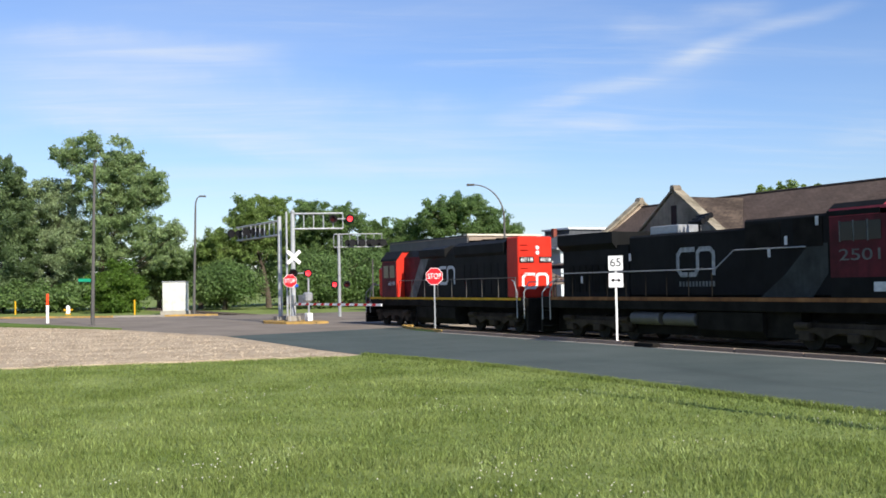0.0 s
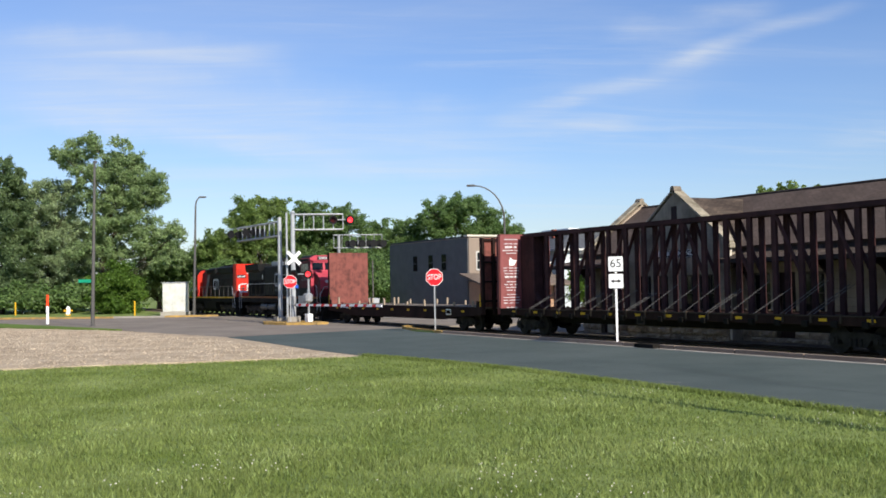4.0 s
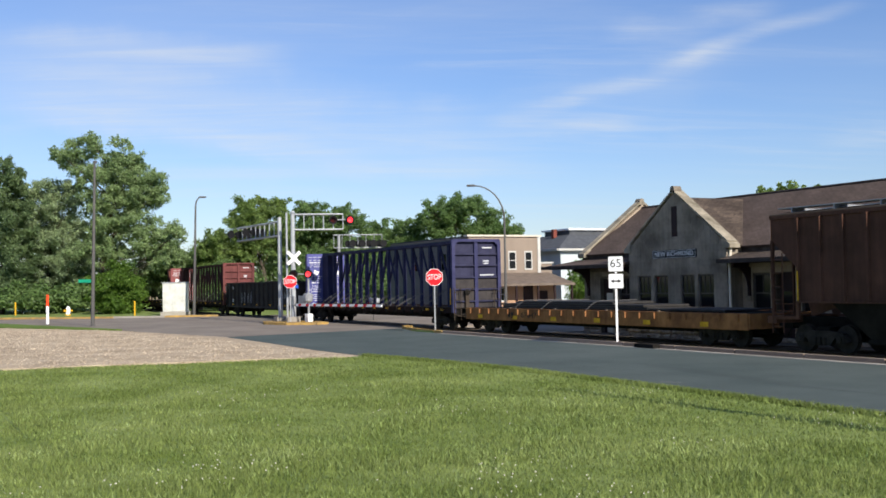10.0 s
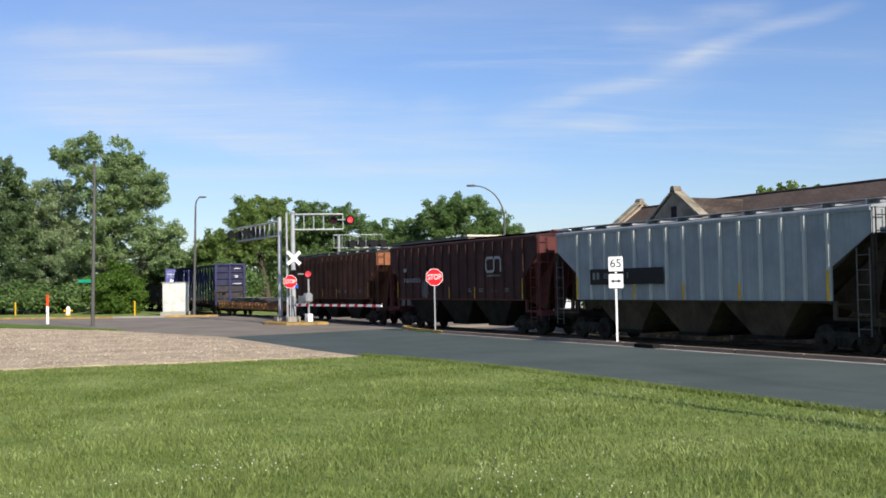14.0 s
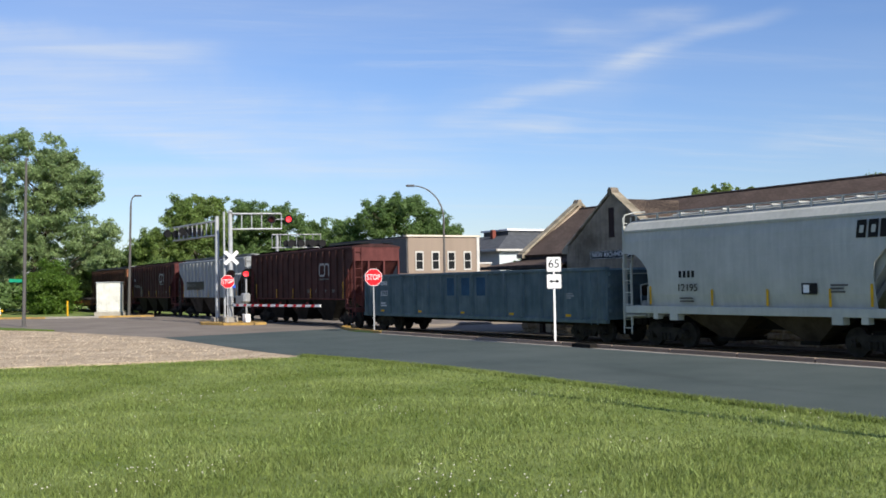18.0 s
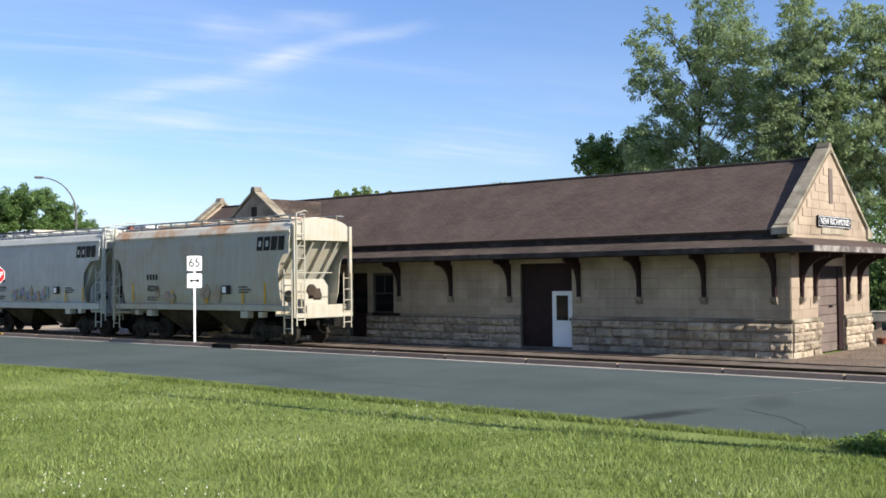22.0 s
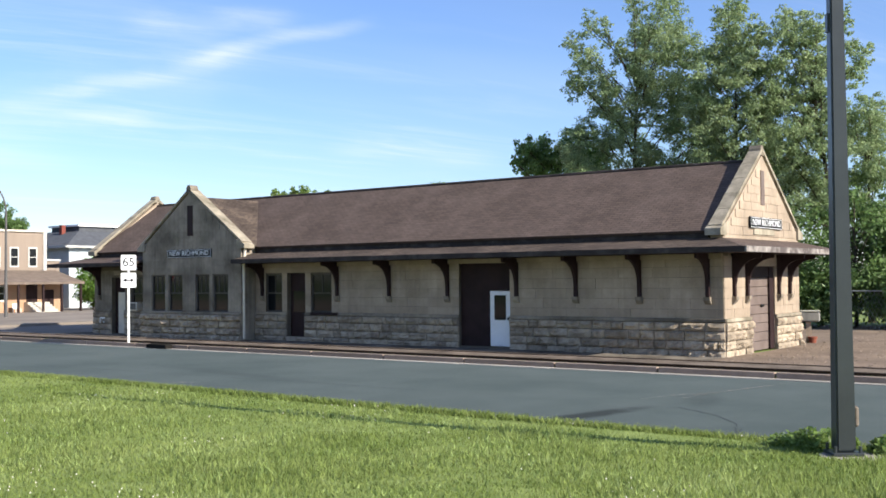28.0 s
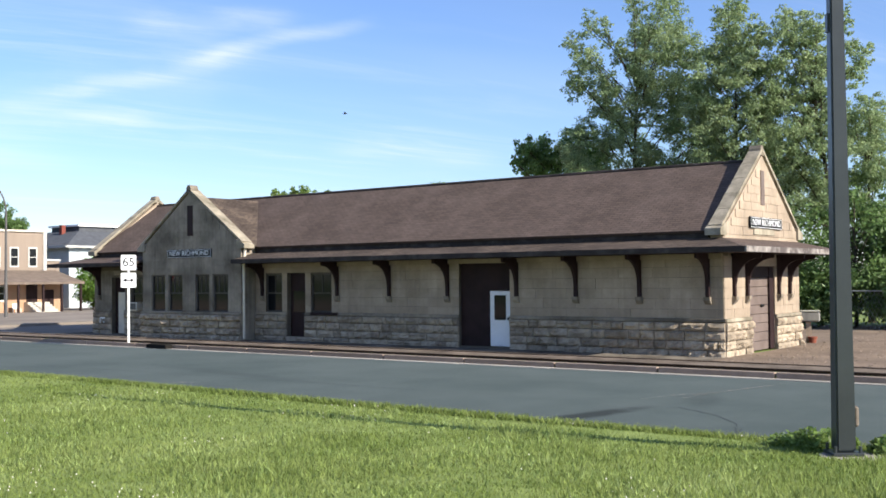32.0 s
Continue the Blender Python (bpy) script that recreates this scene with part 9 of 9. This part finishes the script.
wh = thing("white_house", (-93.0, 63.0, -0.1), "white clapboard house with a dark grey roof and brick chimney", "house")
part("wall", box(-6, 6, -5, 6, 0, 6.0), "white_siding", wh)
def hip(x0, x1, y0, y1, z0, u0, u1, v0, v1, z1):
    """A roof that slopes in on all four sides to a flat top."""
    bm = bmesh.new()
    lo = [bm.verts.new(p) for p in ((x0, y0, z0), (x1, y0, z0), (x1, y1, z0), (x0, y1, z0))]
    hi = [bm.verts.new(p) for p in ((u0, v0, z1), (u1, v0, z1), (u1, v1, z1), (u0, v1, z1))]
    bm.faces.new(list(reversed(lo))), bm.faces.new(hi)
    for k in range(4):
        m = (k + 1) % 4
        bm.faces.new((lo[k], lo[m], hi[m], hi[k]))
    return bm


part("roof", hip(-6.5, 6.5, -5.6, 6.6, 5.95, -1.9, 3.1, -2.0, 3.1, 7.55), "grey_roof", wh, "hipped grey shingle roof")
cup = part("roof_deck", box(-1.7, 2.9, -1.8, 2.9, 7.45, 8.0), "grey_roof", wh)
part("cornice", box(-1.95, 3.15, -2.05, 3.15, 8.0, 8.2, 0.02), "sign_white", cup, "white flat cornice")
part("eave_trim", box(6.5, 6.6, -5.6, 6.6, 5.8, 6.0), "trim", wh)
part("eave_trim", box(-6.5, 6.5, -5.7, -5.6, 5.8, 6.0), "trim", wh)
part("chimney", box(1.0, 1.45, -2.75, -2.35, 5.9, 8.15), "chimney", wh)
for y in (-2.0, 2.0):
    house_window(wh, pose(6.002, y, 2.6, 0, 0, 90), 0.9, 1.7)

# ---------------------------------------------------------------- beside the depot
mb = thing("mailbox", (-13.42, 41.3, -0.08, 0, 0, 20), "large pale box on a short post beside the depot", "box")
part("post", box(-0.1, 0.1, -0.08, 0.08, -0.2, 0.9), "timber", mb)
part("box", box(-0.28, 0.42, -0.25, 0.25, 0.82, 1.2, 0.05), "gx_dark", mb)
part("lid", box(-0.30, 0.44, -0.27, 0.27, 1.2, 1.25, 0.015), "gx_tan", mb)
pot = thing("flower_pot", (-13.22, 41.15, -0.07), "red clay pot on the gravel", "pot")
part("pot", rod(bmesh.new(), (0, 0, 0), (0, 0, 0.20), 0.12, 0.16, seg=14), "terracotta", pot)
part("rim", rod(bmesh.new(), (0, 0, 0.19), (0, 0, 0.24), 0.18, seg=14), "terracotta", pot)
fence = thing("wire_fence", (0, 0, -0.1), "chain-link fence with steel posts behind the yard", "fence")
for i in range(10):
    part("post", rod(bmesh.new(), (-15 + 2.4 * i, 51.8, 0), (-15 + 2.4 * i, 51.8, 1.9), 0.05, seg=8), "galv", fence)
part("top_rail", rod(bmesh.new(), (-15, 51.8, 1.85), (6.6, 51.8, 1.85), 0.03, seg=6), "galv", fence)
wire = bmesh.new()
for i in range(110):
    x = -15 + 0.2 * i
    rod(wire, (x, 51.8, 0.05), (min(x + 0.9, 6.6), 51.8, 1.85), 0.006, seg=3)
    rod(wire, (min(x + 0.9, 6.6), 51.8, 0.05), (x, 51.8, 1.85), 0.006, seg=3)
tagged(part("mesh", wire, "galv", fence), kind="stuff")
yp = thing("yellow_bollard", (-11.3, 50.6, -0.08), "thick yellow post by the fence", "bollard", "yellow markers")
part("tube", rod(bmesh.new(), (0, 0, -0.2), (0, 0, 1.1), 0.11, seg=12), "yellow", yp)
part("cap", rod(bmesh.new(), (0, 0, 1.1), (0, 0, 1.16), 0.11, 0.06, seg=12), "yellow", yp)


# ---------------------------------------------------------------- grass blades and clover on the lawn
def edge_y(x):
    for (xa, ya), (xb, yb) in zip(EDGE, EDGE[1:]):
        if xa <= x <= xb:
            return ya + (yb - ya) * (x - xa) / (xb - xa)
    return 15.2


def lawn_points(count, rng, near, far, bias):
    """Places on the lawn, thinning out with distance from where one stands."""
    out = []
    while len(out) < count:
        r = near + (far - near) * rng.random() ** bias
        a = radians(rng.uniform(-90, -8))
        x, y = r * math.sin(a), r * math.cos(a)
        if x < -36.6:
            continue
        lim = edge_y(x) if x > -34.6 else min(14.4, 3.07 + 11.3 * (x + 37.3) / 2.4)
        if y < lim + rng.uniform(-0.12, 0.06) and math.hypot(x + 4.18, y - 14.28) > rng.uniform(0.28, 0.42):
            out.append((x, y))
    return out


def blades(count, seed, near, far, bias, height, width, mat="blade", patchy=None):
    rng = random.Random(seed)
    verts, faces = [], []
    for x, y in lawn_points(count, rng, near, far, bias):
        if patchy is not None and noise.noise(Vector((x * 0.9, y * 0.9, 8.0))) < patchy:
            continue
        z = ground_z(x, min(y, 15.3))
        k = 0.6 + 0.9 * max(0.0, noise.noise(Vector((x * 0.5, y * 0.5, 3.0))) + 0.35)
        grow = 1 + 0.03 * math.hypot(x, y)
        h, w = height * k * rng.uniform(0.5, 1.4), width * grow * rng.uniform(0.7, 1.3)
        a, lean = rng.uniform(0, 6.283), rng.uniform(0.2, 1.0) * h
        b = rng.uniform(0, 6.283)
        dx, dy = math.cos(a) * w, math.sin(a) * w
        i = len(verts)
        verts += [(x - dx, y - dy, z - 0.01), (x + dx, y + dy, z - 0.01), (x + math.cos(b) * lean, y + math.sin(b) * lean, z + h)]
        faces.append((i, i + 1, i + 2))
    me = bpy.data.meshes.new("grass")
    me.from_pydata(verts, [], faces)
    me.materials.append(M[mat])
    return me


tagged(new("grass", blades(46000, 6, 6.5, 24, 1.0, 0.08, 0.009, "blade_light", 0.08)), "longer pale tufts in the lawn", "grass", kind="stuff")
tagged(new("grass", blades(230000, 5, 6.5, 38, 1.15, 0.065, 0.008)), "short green grass blades on the lawn", "grass", kind="stuff")


def clover(count, seed):
    rng = random.Random(seed)
    verts, faces = [], []
    for x, y in lawn_points(count, rng, 7, 26, 1.0):
        if noise.noise(Vector((x * 0.35 + 5, y * 0.35, 0))) < 0.25 and rng.random() < 0.975:
            continue
        z, s = ground_z(x, min(y, 15.3)) + rng.uniform(0.05, 0.09), rng.uniform(0.006, 0.013)
        i = len(verts)
        verts += [(x + s, y, z), (x - s, y, z), (x, y + s, z), (x, y - s, z), (x, y, z + s), (x, y, z - s)]
        faces += [(i + a, i + b, i + c) for a, b, c in ((0, 2, 4), (2, 1, 4), (1, 3, 4), (3, 0, 4), (2, 0, 5), (1, 2, 5), (3, 1, 5), (0, 3, 5))]
    me = bpy.data.meshes.new("clover")
    me.from_pydata(verts, [], faces)
    me.materials.append(M["clover"])
    return me


tagged(new("clover", clover(2600, 9)), "white clover heads scattered in the lawn", "clover", kind="stuff")


def weeds(x, y, n, seed, h, r):
    """Broad-leaved weeds: small leaves on and round short stalks."""
    rng = np.random.default_rng(seed)
    a, d = rng.uniform(0, 6.283, n), r * np.sqrt(rng.random(n))
    top = h * (1 - 0.6 * (d / r) ** 2)
    p = np.stack([x + d * np.cos(a), y + d * np.sin(a), ground_z(x, y) + top * rng.random(n)], axis=1)
    u = rng.normal(size=(n, 3))
    u[:, 2] *= 0.5
    u /= np.linalg.norm(u, axis=1)[:, None]
    w = np.cross(u, rng.normal(size=(n, 3)))
    w /= np.linalg.norm(w, axis=1)[:, None]
    s = rng.uniform(0.025, 0.07, size=(n, 1))
    quad = np.stack([p - u * s, p + w * s * 0.45, p + u * s, p - w * s * 0.45], axis=1).reshape(-1, 3)
    me = bpy.data.meshes.new("weeds")
    me.from_pydata(quad.tolist(), [], np.arange(4 * n).reshape(-1, 4).tolist())
    me.materials.append(M["leaf_light"])
    return me


for k, (x, y, n, h, r) in enumerate(((-4.75, 14.6, 700, 0.32, 0.30), (-4.5, 14.9, 600, 0.30, 0.3), (-5.1, 14.8, 350, 0.22, 0.3), (-3.75, 14.75, 500, 0.28, 0.28), (-3.4, 14.6, 300, 0.2, 0.25))):
    tagged(new("weeds", weeds(x, y, n, 30 + k, h, r)), "leafy weeds round the foot of the lamp post", "weeds", kind="stuff")


def lawn_edge():
    """A soft grassy lip where the lawn meets the road."""
    verts, faces = [], []
    xs = [-34.6 + 0.4 * i for i in range(140)]
    for x in xs:
        e = edge_y(x) + 0.05 * noise.noise(Vector((x * 1.3, 0, 0)))
        z = ground_z(x, min(e, 15.3) - 1.2)
        g = max(z, 0.125)
        verts += [(x, e - 1.2, z - 0.012), (x, e - 0.5, g + 0.006), (x, e - 0.04, 0.146), (x, e + 0.06, 0.12)]
    for i in range(len(xs) - 1):
        for j in range(3):
            faces.append((4 * i + j, 4 * i + 4 + j, 4 * i + 5 + j, 4 * i + 1 + j))
    me = bpy.data.meshes.new("lawn_edge")
    me.from_pydata(verts, [], faces)
    me.materials.append(M["grass"])
    return me


tagged(new("lawn_edge", lawn_edge()), "soft grassy edge of the lawn along the road", "lawn", kind="structure")


def edge_blades(count, seed):
    rng = random.Random(seed)
    verts, faces = [], []
    for _ in range(count):
        x = -34.5 + 36 * rng.random()
        y = edge_y(x) + rng.gauss(-0.1, 0.09)
        h, w, a, b, c = rng.uniform(0.05, 0.14), rng.uniform(0.01, 0.022), rng.uniform(0, 6.283), rng.uniform(0, 6.283), rng.uniform(0.3, 1.0)
        i = len(verts)
        verts += [(x - w * math.cos(a), y - w * math.sin(a), 0.12), (x + w * math.cos(a), y + w * math.sin(a), 0.12), (x + c * h * math.cos(b), y + c * h * math.sin(b), 0.13 + h)]
        faces.append((i, i + 1, i + 2))
    me = bpy.data.meshes.new("edge_grass")
    me.from_pydata(verts, [], faces)
    me.materials.append(M["blade"])
    return me


tagged(new("edge_grass", edge_blades(22000, 8)), "ragged longer grass along the road edge", "grass", kind="stuff")


# ---------------------------------------------------------------- stones of the depot walls
GAPS_F = [(a - 0.0, b + 0.0, c - 0.05, d) for a, b, c, d in FRONT]
rows_low = [Z0 + 0.02, 0.12, 0.42, 0.74, LEDGE - 0.03]
course(depot, (0, DY0, 0), 0, BX1, DX1 + 0.06, rows_low, ROCKS, (0.40, 0.95), GAPS_F, proud=0.095, seed=3, joint=0.022)
course(depot, (0, DY0, 0), 0, DX0 - 0.03, BX0, rows_low, ROCKS, (0.40, 0.95), GAPS_F, proud=0.095, seed=4, joint=0.022)
course(depot, (0, BY, 0), 0, BX0 - 0.02, BX1 + 0.02, rows_low, ROCKS, (0.40, 0.95), (), proud=0.13, seed=5, joint=0.024)
rows_up = [LEDGE + 0.10, 1.45, 1.80, 2.15, 2.50, 2.85, 3.10]
course(depot, (0, DY0, 0), 0, BX1, DX1, rows_up, [BLOCK], (0.9, 1.7), GAPS_F, proud=0.018, seed=6, joint=0.008)
course(depot, (0, DY0, 0), 0, DX0, BX0, rows_up, [GREY_BLOCK], (0.8, 1.4), GAPS_F, proud=0.018, seed=7, joint=0.008)
gable_z = [4.15 + 0.33 * i for i in range(8)]
course(depot, (0, BY, 0), 0, BX0, BX1, [LEDGE + 0.09, 1.45, 1.80, 2.15, 2.50, 2.85, 3.18, 3.5, 3.82, 4.15], [GREY_BLOCK], (0.6, 1.3), BAY, proud=0.018, seed=8, joint=0.008)
for k, (za, zb) in enumerate(zip(gable_z, gable_z[1:])):
    half = max(0.0, (6.62 - zb) / (6.62 - 4.15) * (BX1 - BX0) / 2 - 0.03)
    if half > 0.25:
        course(depot, (0, BY, 0), 0, BC - half, BC + half, [za, zb], [GREY_BLOCK], (0.6, 1.2), (), proud=0.018, seed=20 + k, joint=0.008)
# the sunlit gable
course(depot, (DX1, 0, 0), 90, DY0 - 0.05, DY1 + 0.05, rows_low, ROCKS, (0.4, 0.8), SIDE, proud=0.10, seed=9, joint=0.022)
course(depot, (DX1, 0, 0), 90, DY0, DY1, [LEDGE + 0.10, 1.45, 1.80, 2.15, 2.50, 2.85, 3.2], [BLOCK], (0.5, 1.1), SIDE, proud=0.02, seed=10)
for k, (za, zb) in enumerate(zip([3.9 + 0.29 * i for i in range(10)], [3.9 + 0.29 * i for i in range(1, 11)])):
    half = max(0.0, (6.75 - zb) / (6.75 - 4.0) * (DY1 - DY0) / 2 - 0.05)
    if half > 0.3:
        course(depot, (DX1, 0, 0), 90, RIDGE_Y - min(half, 3.6), RIDGE_Y + min(half, 3.6), [za, zb], [BLOCK], (0.45, 0.9), (), proud=0.022, seed=40 + k)

motions()
